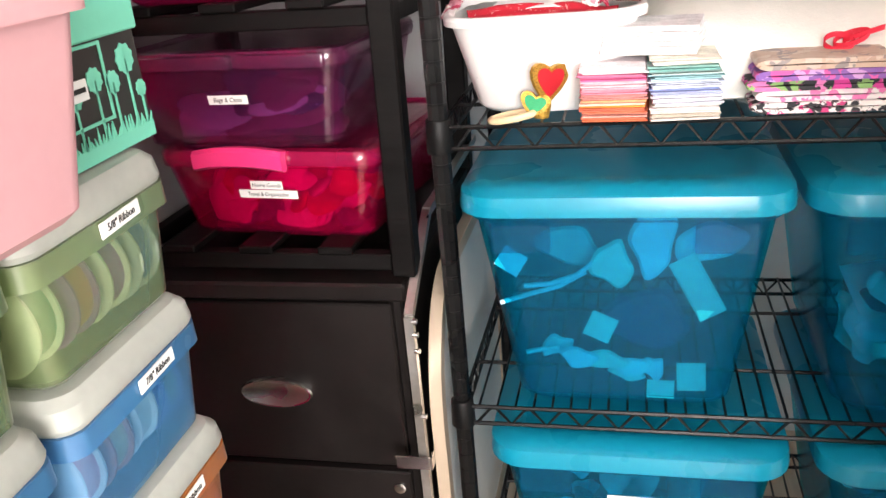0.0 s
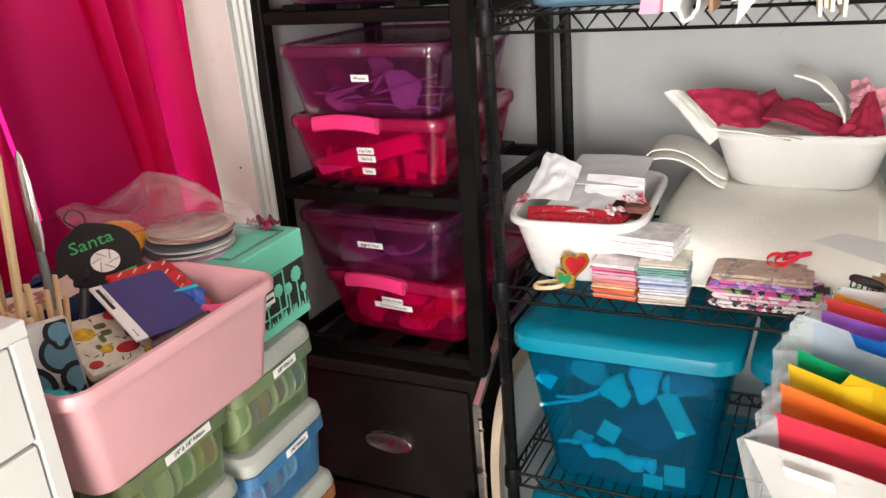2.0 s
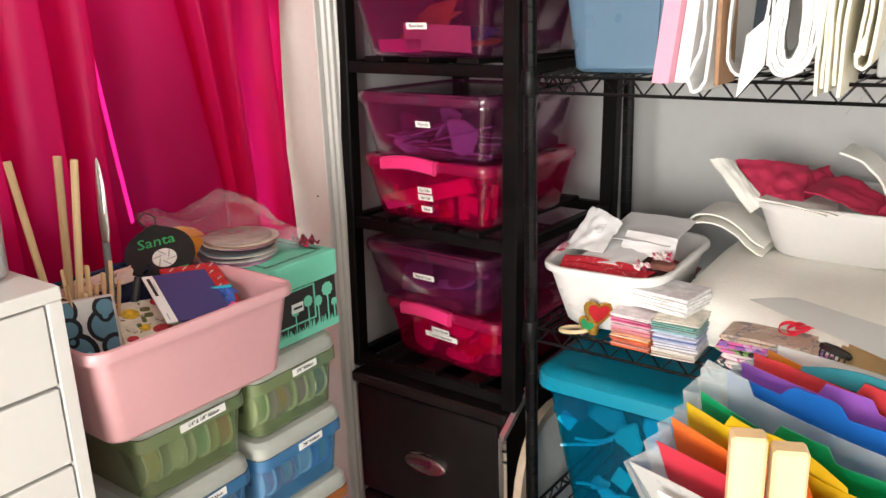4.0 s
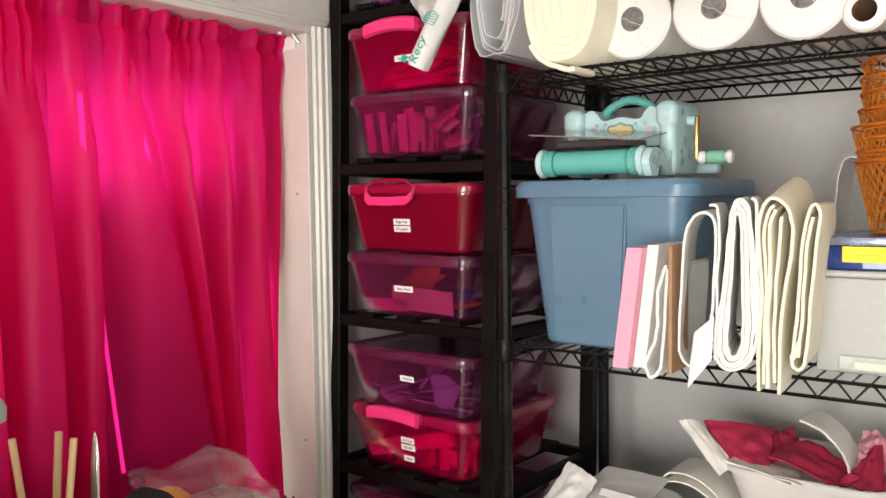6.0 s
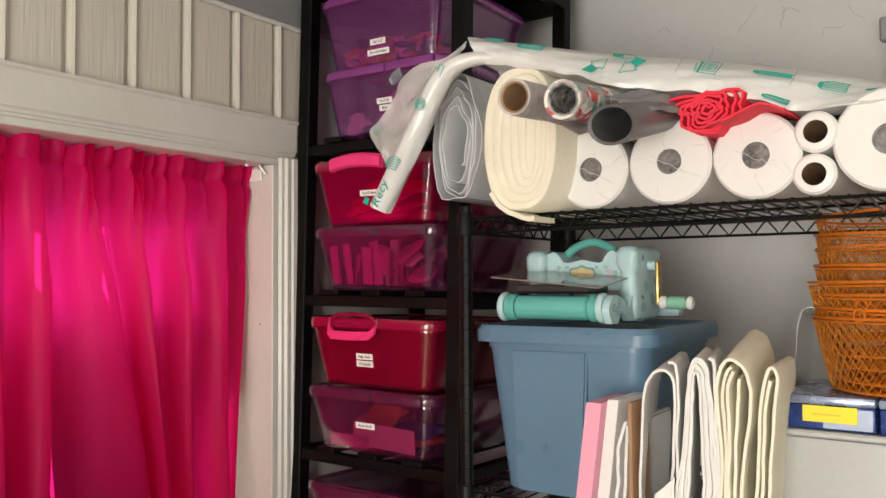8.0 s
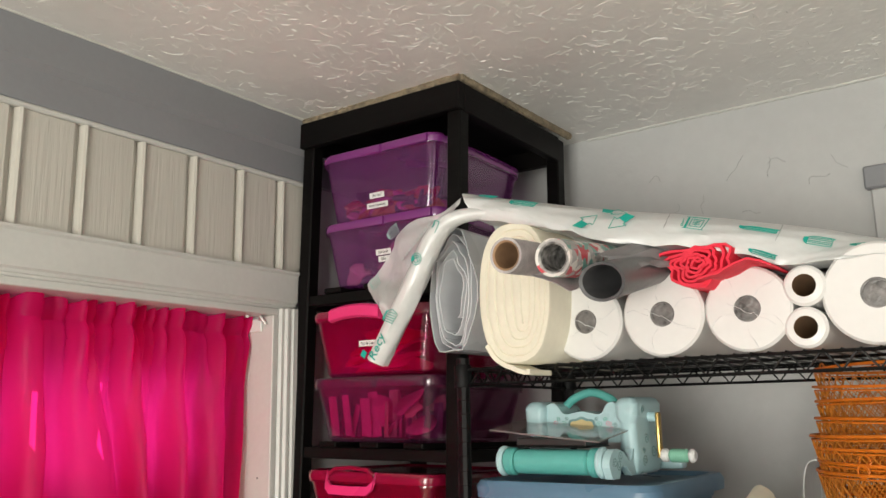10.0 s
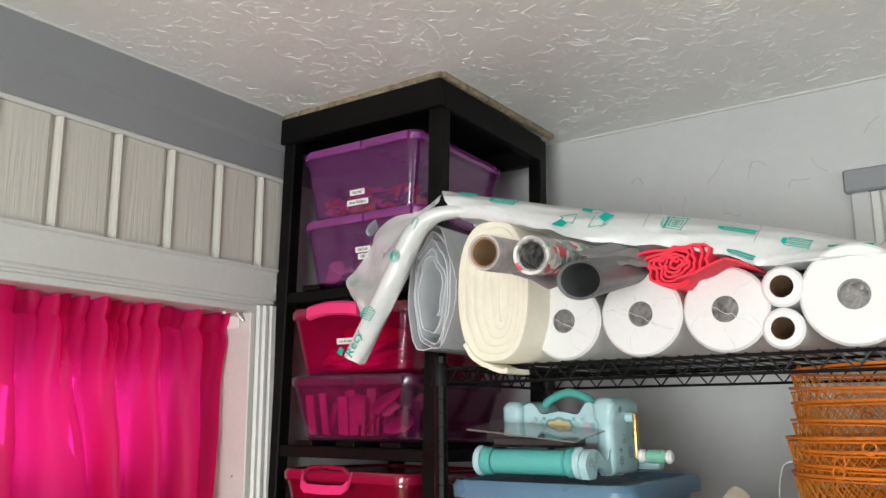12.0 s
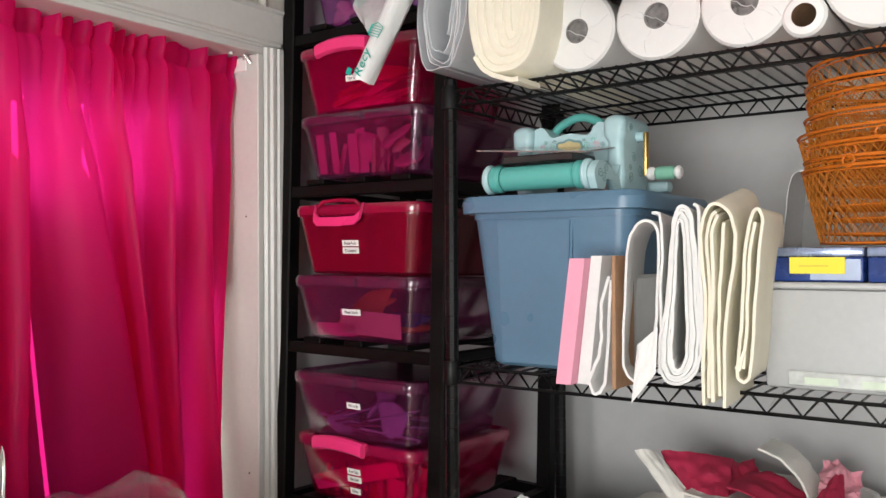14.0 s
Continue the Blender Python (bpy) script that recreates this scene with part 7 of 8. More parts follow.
for k in range(3):
    cx, cy = 0.232 + 0.014 * k, 1.008 + 0.006 * k
    bm = bmesh.new()
    rings = []
    for i in range(25):
        a = 2 * math.pi * i / 24
        r = 0.012 + 0.002 * k
        x, y, z = cx + r * math.cos(a) * 1.3, cy + 0.012 * math.sin(a), Z3 + 0.067 + 0.007 * math.sin(a + k) + 0.003 * k
        rings.append([(x, y, z - 0.003), (x + 0.0005, y, z + 0.003), (x - 0.0005, y + 0.0009, z + 0.003), (x - 0.0005, y + 0.0009, z - 0.003)])
    loft(bm, rings)
    solid("ribbon_loop", bm, REDC, "curled red satin ribbon on the fabric pile", "ribbon", group="ribbons on the fabric pile")

# white bow and strip beside the fabric pile
for k in range(3):
    crumple("paper_bow", "crumpled white ribbon bow beside the fabric pile", 0.345 + 0.02 * k, 1.0 + 0.01 * k, Z3 + 0.022 + 0.006 * k, 0.06, 0.05, 0.014, PAPER, 93 + k, 35 * k, 20, 10, "ribbon", 0.8, 0.8, 18)
sheet_thing("ribbon_strip", "tan twill strip leaning beside the pile", "ribbon", ((0.358, 0.948, Z3 + 0.006), (0.366, 0.945, Z3 + 0.004), (0.416, 0.95, Z3 + 0.066), (0.405, 0.955, Z3 + 0.068)), mat("tan twill", (0.50, 0.42, 0.33), 0.8, var=0.1), 0.002, 97, 0.001, 6)
for k in range(2):
    solid("floral_wire", tubebm([(0.322, 0.985 + 0.006 * k, Z3 + 0.040 - 0.005 * k), (0.352, 0.98, Z3 + 0.044 + 0.004 * k)], 0.0012, 5), CL["green"], "thin green floral wire beside the bow", "wire")

# ---- ribbon boxes along the window ----
FROST = mat("frosted white lid", (0.56, 0.58, 0.53), 0.5, var=0.08, vscale=12, translucent=0.35)
RIBCOL = {"green": ((0.27, 0.35, 0.17), (0.74, 0.84, 0.60)), "blue": ((0.08, 0.28, 0.55), (0.55, 0.80, 0.98)), "orange": ((0.62, 0.20, 0.02), (0.98, 0.70, 0.30)), "purple": ((0.30, 0.06, 0.22), (0.85, 0.5, 0.8))}
SPOOL = [cloth("spool %d" % i, c) for i, c in enumerate(((0.62, 0.50, 0.28), (0.72, 0.70, 0.62), (0.25, 0.42, 0.30), (0.55, 0.18, 0.12), (0.35, 0.12, 0.42), (0.12, 0.2, 0.5), (0.6, 0.62, 0.68), (0.7, 0.35, 0.4)))]


def ribbon_box(y, z, colour, text, seed, spools):
    """A tinted box with a frosted lid, its front towards the room."""
    base, tint = RIBCOL[colour]
    m = mat(colour + " tinted box plastic", base, 0.3, var=0.06, clear=0.76, tint=tuple(c ** 0.4 for c in tint))
    band = mat(colour + " box band", tuple(c * 0.9 for c in base), 0.35, var=0.06, clear=0.5, tint=tint)
    w, d, h = 0.186, 0.29, 0.127
    rnd = random.Random(seed)
    at = Matrix.Translation((-0.362 - d / 2, y, z)) @ pose(0, 0, 0, 0, 0, 90 + rnd.uniform(-1.2, 1.2))
    t = thing("ribbon_box", "frosted-lidded %s tinted box of ribbon spools" % colour, "storage box", at, group="ribbon boxes")
    part("body", tub(w - 0.022, d - 0.024, w - 0.010, d - 0.012, h - 0.028, 0.016, 0.002), m, t)
    ring = lambda ww, dd, zz, r: [(px, py, zz) for px, py in rrect(ww, dd, r, 4)]
    bm = bmesh.new()
    loft(bm, [ring(w - 0.009, d - 0.011, h - 0.046, 0.017), ring(w + 0.001, d + 0.001, h - 0.046, 0.018), ring(w, d, h - 0.0275, 0.018), ring(w - 0.009, d - 0.011, h - 0.0275, 0.017)], False, False)
    part("band", bm, band, t)
    bm = bmesh.new()
    loft(bm, [ring(w - 0.004, d - 0.004, h - 0.027, 0.018), ring(w + 0.001, d + 0.001, h - 0.022, 0.02), ring(w - 0.002, d - 0.002, h - 0.008, 0.022), ring(w - 0.014, d - 0.014, h - 0.001, 0.022), ring(w - 0.04, d - 0.04, h, 0.018)])
    part("lid", bm, FROST, t, "frosted white lid")
    if text:
        label_on(t, text, 0.012, h - 0.034, -d / 2 - 0.0022, 0.012 + 0.0036 * len(text), 0.0115, tilt=-2)
    if spools:
        for k in range(4):
            sp = thing("ribbon_spool", "ribbon spool seen through a tinted box", "ribbon spool", at @ Matrix.Translation((-0.062 + 0.04 * k, -d / 2 + 0.054 + rnd.uniform(-0.003, 0.006), 0.046)), group="ribbon spools")
            n = 24
            cyl = lambda r, x: [(x, r * math.cos(2 * math.pi * i / n), r * math.sin(2 * math.pi * i / n)) for i in range(n)]
            bm = bmesh.new()
            loft(bm, [cyl(0.012, -0.011), cyl(0.036, -0.011), cyl(0.036, 0.011), cyl(0.012, 0.011)], False, False)
            part("ribbon", bm, SPOOL[(seed * 3 + k) % 8], sp)
            for sx in (-0.0135, 0.0115):
                bm = bmesh.new()
                loft(bm, [cyl(0.012, sx), cyl(0.0405, sx), cyl(0.0405, sx + 0.002), cyl(0.012, sx + 0.002)], False, False)
                part("flange", bm, SPOOL[(seed + k * 5 + 1) % 8] if k % 2 else CL["white"], sp)
    return t


LAYERS = ["purple", "green", "blue", "purple", "orange", "blue", "green"]
for col, (yc, texts) in enumerate(((0.485, {6: '5/8" Ribbon', 5: '7/8" Ribbon', 4: '1" Ribbon'}), (0.288, {6: '1/4" & 1/8" Ribbon', 5: '3/8" Ribbon'}))):
    for k, colour in enumerate(LAYERS):
        ribbon_box(yc + 0.004 * math.sin(k * 2 + col), 0.0585 + 0.1278 * k, colour, texts.get(k, ""), 10 * col + k, k >= 4)
solid("plinth", boxbm(-0.68, -0.36, 0.17, 0.59, 0.0, 0.058, 0.003), TRIM, "low white board under the boxes", "plinth", smooth=False)

# ---- mint box, bag of discs ----
MINTBOX = mat("mint green paperboard", (0.16, 0.58, 0.42), 0.6, var=0.04)
DARKBOX = mat("dark brown paperboard", (0.02, 0.016, 0.014), 0.6, var=0.2)
ZR = 0.0585 + 0.1278 * 7                               # top of the ribbon boxes


def mint_box():
    t = thing("gift_box", "mint green lidded gift box with dandelion print", "box", pose(-0.50, 0.528, ZR + 0.001, 0, 0, 0))
    w, d, h = 0.235, 0.146, 0.128
    part("body", boxbm(-w / 2, w / 2, -d / 2, d / 2, 0, h - 0.002, 0.001), DARKBOX, t, smooth=False)
    part("base_strip", boxbm(-w / 2 - 0.001, w / 2 + 0.001, -d / 2 - 0.001, d / 2 + 0.001, 0.0, 0.012), MINTBOX, t, smooth=False)
    part("lid", boxbm(-w / 2 - 0.003, w / 2 + 0.003, -d / 2 - 0.003, d / 2 + 0.003, h - 0.042, h, 0.0015), MINTBOX, t, "mint green lid", smooth=False)
    fr = bmesh.new()
    for e in (0.014, 0.018):
        xs, ys = w / 2 - e, d / 2 - e
        for a, b in (((-xs, -ys), (xs, -ys)), ((xs, -ys), (xs, ys)), ((xs, ys), (-xs, ys)), ((-xs, ys), (-xs, -ys))):
            rod(fr, (*a, h), (*b, h), 0.0006, 4)
    part("lid_line", fr, DARKBOX, t)
    xf = w / 2 + 0.0014

    def flat(pts, name="print"):
        bm = bmesh.new()
        loft(bm, [[(xf - 0.001, y, z) for y, z in pts], [(xf, y, z) for y, z in pts]])
        part(name, bm, MINTBOX, t, smooth=False)
    for y, z, r in ((0.052, 0.066, 0.0105), (0.030, 0.052, 0.008), (0.008, 0.058, 0.0085), (0.066, 0.04, 0.006), (-0.02, 0.05, 0.008)):
        flat([(y + r * (1 + 0.18 * (k % 2)) * math.cos(k * math.pi / 9), z + r * (1 + 0.18 * (k % 2)) * math.sin(k * math.pi / 9)) for k in range(18)], "dandelion")
        flat([(y - 0.0012, 0.012), (y + 0.0012, 0.012), (y + 0.0008, z), (y - 0.0008, z)], "stem")
    rnd = random.Random(2)
    for k in range(34):
        y = -0.070 + 0.140 * k / 33
        flat([(y - 0.0016, 0.0115), (y + 0.0016, 0.0115), (y + rnd.uniform(-0.004, 0.004), 0.017 + rnd.uniform(0, 0.008))], "grass_blade")
    for y0, y1, z0, z1 in ((-0.06, 0.024, 0.082, 0.0845), (-0.06, 0.024, 0.026, 0.0285), (0.0215, 0.024, 0.0285, 0.082)):
        flat([(y0, z0), (y1, z0), (y1, z1), (y0, z1)], "frame_line")
    lab = part("label", boxbm(xf, xf + 0.0012, -0.028, -0.004, 0.047, 0.062), LABELW, t, "white paper label with printed bars", smooth=False)
    part("label_bar", boxbm(xf + 0.0013, xf + 0.0018, -0.025, -0.007, 0.053, 0.0565), INK, lab, smooth=False)


mint_box()


def disc(name, label, at, r, th, m, extra=None):
    n = 36
    bm = bmesh.new()
    loft(bm, [[(r * s * math.cos(2 * math.pi * k / n), r * s * math.sin(2 * math.pi * k / n), z) for k in range(n)] for s, z in ((0.985, 0), (1, th * 0.3), (1, th * 0.7), (0.985, th))])
    return solid(name, bm, m, label, "felt disc", group="felt discs in the bag", at=at)


ZG = ZR + 0.130
dcols = [(0.60, 0.36, 0.50), (0.46, 0.44, 0.43), (0.20, 0.06, 0.12), (0.62, 0.58, 0.56), (0.06, 0.055, 0.06), (0.48, 0.26, 0.36), (0.60, 0.56, 0.50), (0.14, 0.20, 0.24), (0.52, 0.47, 0.42), (0.05, 0.05, 0.055), (0.42, 0.20, 0.26), (0.58, 0.52, 0.44), (0.32, 0.20, 0.15), (0.55, 0.44, 0.38), (0.36, 0.29, 0.26)]
for k, c in enumerate(dcols):
    disc("felt_disc", "flat round felt disc in a loose stack", Matrix.Translation((-0.482 - 0.004 * math.sin(k * 1.9), 0.484 + 0.0011 * k + 0.005 * math.sin(k * 2.6), ZG + 0.0023 * k)) @ pose(0, 0, 0, 0.8 * math.sin(k * 3), 0.5 + math.cos(k * 2), 0), 0.058 - 0.002 * (k % 3), 0.0013, mat("disc felt %d" % k, c, 0.8, var=0.25, vscale=40))
disc("felt_disc", "orange felt disc leaning in the bag", Matrix.Translation((-0.560, 0.438, 1.096)) @ pose(0, 0, 0, 38, 0, 51), 0.046, 0.003, mat("orange felt disc", (0.78, 0.34, 0.03), 0.8, var=0.1))
rec = thing("felt_record_tag", "black felt record shaped tag with green stitching", "felt tag", Matrix.Translation((-0.545, 0.392, 1.104)) @ pose(0, 0, 0, 36, 0, 51) @ pose(0, 0, 0, 0, 0, 12))
n = 40
bm = bmesh.new()
loft(bm, [[((0.052 + (0.006 * math.exp(-((k - 10) / 1.6) ** 2))) * math.cos(2 * math.pi * k / n), (0.052 + (0.006 * math.exp(-((k - 10) / 1.6) ** 2))) * math.sin(2 * math.pi * k / n), z) for k in range(n)] for z in (0, 0.003)])
part("felt", bm, mat("black felt", (0.012, 0.012, 0.012), 0.9, var=0.3), rec)
stitch = mat("green thread", (0.03, 0.42, 0.12), 0.6)
lettering("Santa", 0.027, stitch, rec, pose(-0.002, 0.022, 0.0034), "stitched_lettering")
part("stitched_bar", boxbm(0.012, 0.034, -0.040, -0.036, 0.0031, 0.0036), stitch, rec, smooth=False)
part("hanging_loop", tubebm(smooth_line([(-0.004, 0.052, 0.001), (-0.016, 0.070, 0.004), (-0.004, 0.082, 0.006), (0.008, 0.070, 0.004), (0.004, 0.052, 0.001)], 5), 0.0011, 6), INK, rec, "thin black hanging loop")
bm = bmesh.new()
loft(bm, [[(0.004 + r * math.cos(2 * math.pi * k / 24), -0.012 + r * math.sin(2 * math.pi * k / 24), z) for k in range(24)] for r, z in ((0.018, 0.0031), (0.018, 0.0037))])
part("shutter_disc", bm, CL["white"], rec)
for k in range(6):
    a = k * math.pi / 3
    rb = bmesh.new()
    rod(rb, (0.004 + 0.006 * math.cos(a), -0.012 + 0.006 * math.sin(a), 0.0038), (0.004 + 0.017 * math.cos(a + 0.9), -0.012 + 0.017 * math.sin(a + 0.9), 0.0038), 0.0009, 4)
    part("shutter_line", rb, CL["grey"], rec)
# whitish violet body colour stands in for highlights on the clear film
CLEARBAG = mat("thin clear plastic bag", (0.72, 0.66, 0.74), 0.12, var=0.3, vscale=20, bump=1.0, bscale=50, clear=0.86, tint=(0.99, 0.97, 0.98))


def clear_bag():
    """A slack clear bag: a crumpled upper face and a front lip, over the disc stack and back to the curtain."""
    t = thing("plastic_bag", "crumpled clear plastic bag over felt discs", "plastic bag", pose(0, 0, 0))
    A, B, C, D = Vector((-0.570, 0.395, ZG + 0.036)), Vector((-0.432, 0.572, ZG + 0.034)), Vector((-0.655, 0.665, ZG + 0.010)), Vector((-0.708, 0.455, ZG + 0.030))
    m = 30

    def skin(u, v, low=0.0):
        p = A.lerp(B, u).lerp(D.lerp(C, u), v)
        tent = 0.052 * math.exp(-((u - 0.72) / 0.34) ** 2 - ((v - 0.75) / 0.30) ** 2) + 0.030 * math.exp(-((u - 0.12) / 0.2) ** 2 - ((v - 0.6) / 0.3) ** 2)
        crease = 0.010 * noise.noise(Vector((u * 4, v * 4, 1))) + 0.007 * abs(noise.noise(Vector((u * 9 + v * 5, v * 7, 2)))) + 0.003 * noise.noise(Vector((u * 22, v * 22, 3)))
        return p + Vector((0, 0, (tent + crease) * (1 - low) - 0.040 * low))
    bm = bmesh.new()
    grid = [[bm.verts.new(skin(i / m, j / m)) for i in range(m + 1)] for j in range(m + 1)]
    for a, b in zip(grid, grid[1:]):
        for i in range(m):
            bm.faces.new((a[i], a[i + 1], b[i + 1], b[i]))
    part("upper_film", bm, CLEARBAG, t)
    bm = bmesh.new()
    rows = [[bm.verts.new(skin(i / m, 0.0, q / 4) + Vector((0.012 * math.sin(q * 0.8), -0.008 * math.sin(q * 0.8), 0.004 * noise.noise(Vector((i * 0.5, q, 4)))))) for i in range(m // 2, m + 1)] for q in range(4)]
    for a, b in zip(rows, rows[1:]):
        for i in range(len(a) - 1):
            bm.faces.new((a[i], a[i + 1], b[i + 1], b[i]))
    part("front_lip", bm, CLEARBAG, t)
    for q in range(5):                                # thin tubes of the pale film imitate bright highlights along folds
        u0, v0, u1, v1 = ((0.05, 0.5, 0.5, 0.1), (0.3, 0.3, 0.75, 0.72), (0.75, 0.72, 0.98, 0.15), (0.1, 0.62, 0.72, 0.75), (0.6, 0.2, 0.72, 0.7))[q]
        pts = [skin(u0 + (u1 - u0) * k / 12, v0 + (v1 - v0) * k / 12) + Vector((0, 0, 0.0008)) for k in range(13)]
        part("fold", tubebm(pts, 0.0007, 4), CLEARBAG, t)


clear_bag()
NAVYC = mat("navy pouch cloth", (0.010, 0.022, 0.085), 0.65, var=0.2, vscale=30)
navy_pouch = thing("felt_pouch", "open navy zipped pouch with felt scraps behind the pink bin", "pouch", pose(0, 0, 0))
part("back_panel", ribbonbm(smooth_line([(-0.632, ZR + 0.095), (-0.612, ZR + 0.122), (-0.590, ZR + 0.138)]), 0.004, 0.20, 0.40, 0.004, 51), NAVYC, navy_pouch)
part("front_panel", ribbonbm(smooth_line([(-0.520, ZR + 0.070), (-0.530, ZR + 0.105), (-0.542, ZR + 0.122)]), 0.004, 0.21, 0.395, 0.003, 52), NAVYC, navy_pouch)
part("base", ribbonbm(smooth_line([(-0.632, ZR + 0.092), (-0.58, ZR + 0.076), (-0.524, ZR + 0.068)]), 0.004, 0.205, 0.395, 0.002, 53), NAVYC, navy_pouch)
part("zip", tubebm(smooth_line([(-0.545, 0.212, ZR + 0.1235), (-0.548, 0.30, ZR + 0.1255), (-0.544, 0.394, ZR + 0.1235)]), 0.0016, 6), mat("grey zip tape", (0.10, 0.11, 0.15), 0.5), navy_pouch, "grey zip edge")
crumple("fabric_scrap", "navy flap of cloth over the felt scraps", -0.572, 0.352, ZR + 0.134, 0.075, 0.045, 0.012, NAVYC, 58, 35, 18, -10)
for k, c in enumerate(((0.5, 0.34, 0.22), (0.62, 0.5, 0.4), (0.34, 0.22, 0.16), (0.68, 0.58, 0.5))):
    crumple("felt_scrap", "loose felt cut pieces in a heap", -0.580 + 0.012 * k, 0.225 + 0.022 * k, ZR + 0.124 + 0.004 * k, 0.085, 0.055, 0.005, mat("felt scrap %d" % k, c, 0.85, var=0.2), 60 + k, 20 * k, 6, -8, "felt")
crumple("fabric_scrap", "dark red floral scrap beside the box", -0.43, 0.585, ZG + 0.008, 0.045, 0.028, 0.012, mat("dark red floral cotton", (0.16, 0.012, 0.03), 0.8, var=0.6, vscale=90), 66)

# ---- pink bin and what stands in it ----
PB = Matrix.Translation((-0.434, 0.283, ZR + 0.0015)) @ pose(0, 0, 0, 0, 0, 89.0)
pk = thing("pink_bin", "pale pink open plastic bin full of craft tools", "storage bin", PB)
part("body", tub(0.272, 0.228, 0.304, 0.258, 0.130, 0.022, 0.003, 0.0, 0.010, 6), PINKP, pk)
part("rim", rim_ring(0.304, 0.258, 0.130, 0.022, 0.009, 0.011, 6), PINKP, pk, "rounded pale pink rim")


def lying(o, along_x, along_z):
    """A matrix at o whose x follows one edge and whose z follows the other; its -y faces the viewer."""
    e1 = Vector(along_x).normalized()
    e3 = Vector(along_z)
    e3 = (e3 - e1 * e1.dot(e3)).normalized()
    return Matrix.Translation(o) @ Matrix((e1, e3.cross(e1), e3)).transposed().to_4x4()


CARD_X, CARD_Z = (0.027, 0.086, -0.007), (-0.096, 0.042, 0.037)      # edges of the cards lying in the bin
POUCH1 = mat("white print canvas", (0.70, 0.68, 0.66), 0.7, var=0.1)
POUCHK = mat("black print", (0.012, 0.012, 0.016), 0.7, var=0.2)
POUCHB = mat("dusty blue print", (0.13, 0.27, 0.36), 0.7, var=0.1)
pz = thing("print_pouch", "white pouch printed with dusty blue black-edged bows", "pouch", pose(-0.4455, 0.1925, 1.012, -8, -3, 52))
part("cloth", boxbm(-0.055, 0.05, -0.008, 0.008, 0, 0.095, 0.006, 2), POUCH1, pz)
rnd = random.Random(9)
BOWS = ((-0.0086, 0.058, 0.0125, -0.0064, 0.024, 0.026), (0.039, 0.081, 0.0125, 0.036, 0.057, 0.021), (-0.050, 0.053, 0.012, -0.037, 0.026, 0.019), (0.044, 0.028, 0.014, 0.040, 0.004, 0.018), (-0.030, 0.096, 0.012, -0.016, 0.082, 0.019))


def blot(name, cx, cz, r, y, m, host):
    """A flat round print, cut off at the cloth's edges."""
    bm = bmesh.new()
    ring = [(max(-0.0535, min(0.0485, cx + r * math.cos(2 * math.pi * i / 22))), max(0.0015, min(0.0935, cz + r * math.sin(2 * math.pi * i / 22)))) for i in range(22)]
    loft(bm, [[(px, yy, pz) for px, pz in ring] for yy in (y + 0.0006, y)])
    part(name, bm, m, host, smooth=False)


for k, (cx, cz, r1, ex, ez, r2) in enumerate(BOWS):
    y = -0.0084 - 0.00012 * k
    blot("bow_print", ex, ez, r2 * 1.12, y, POUCHK, pz)
    blot("bow_print", ex, ez, r2 * 0.86, y - 0.0008, POUCHB, pz)
    blot("bow_print", cx, cz, r1 * 1.28, y - 0.0018, POUCHK, pz)
    blot("bow_print", cx, cz, r1 * 0.86, y - 0.0026, POUCHB, pz)
    kx, kz = cx + (ex - cx) * 0.48, cz + (ez - cz) * 0.48
    blot("bow_knot", kx, kz, 0.0085, y - 0.0022, POUCHK, pz)
    blot("bow_knot", kx, kz, 0.0038, y - 0.0030, POUCHB, pz)
lp = thing("print_pouch", "cream pouch printed with fruit and leaves", "pouch", lying((-0.412, 0.245, 1.040), CARD_X, CARD_Z) @ pose(0.030, 0.004, -0.012))
part("cloth", boxbm(-0.042, 0.045, -0.007, 0.007, 0, 0.10, 0.006, 2), mat("cream printed cotton", (0.68, 0.63, 0.52), 0.8, var=0.12, vscale=90), lp)
FRUIT = (("lemon", -0.018, 0.068, 0.0125, 0.0115, 0), ("leaf", 0.004, 0.074, 0.009, 0.0045, 2), ("leaf", 0.005, 0.060, 0.008, 0.0045, 2), ("leaf", -0.004, 0.052, 0.004, 0.007, 2), ("berry", 0.026, 0.087, 0.011, 0.009, 1), ("berry", 0.014, 0.026, 0.014, 0.009, 1),
         ("lemon", -0.008, 0.034, 0.008, 0.007, 0), ("pear", 0.031, 0.047, 0.009, 0.012, 3), ("leaf", -0.014, 0.040, 0.004, 0.004, 2), ("berry", -0.030, 0.014, 0.008, 0.006, 1), ("lemon", 0.034, 0.012, 0.007, 0.007, 0), ("leaf", -0.034, 0.088, 0.006, 0.004, 3))
for k, (kind, cx, cz, rx, rz, c) in enumerate(FRUIT):
    bm = bmesh.new()
    loft(bm, [[(cx + rx * math.cos(2 * math.pi * i / 16) * (1 - 0.25 * math.cos(4 * math.pi * i / 16) * (kind == "leaf")), yy, cz + rz * math.sin(2 * math.pi * i / 16)) for i in range(16)] for yy in (-0.0073, -0.0080 - 0.0001 * (k % 5))])
    part(kind + "_print", bm, mat("fruit print %d" % c, ((0.66, 0.42, 0.03), (0.48, 0.03, 0.04), (0.12, 0.13, 0.05), (0.20, 0.08, 0.045))[c], 0.8, var=0.35, vscale=150), lp, smooth=False)
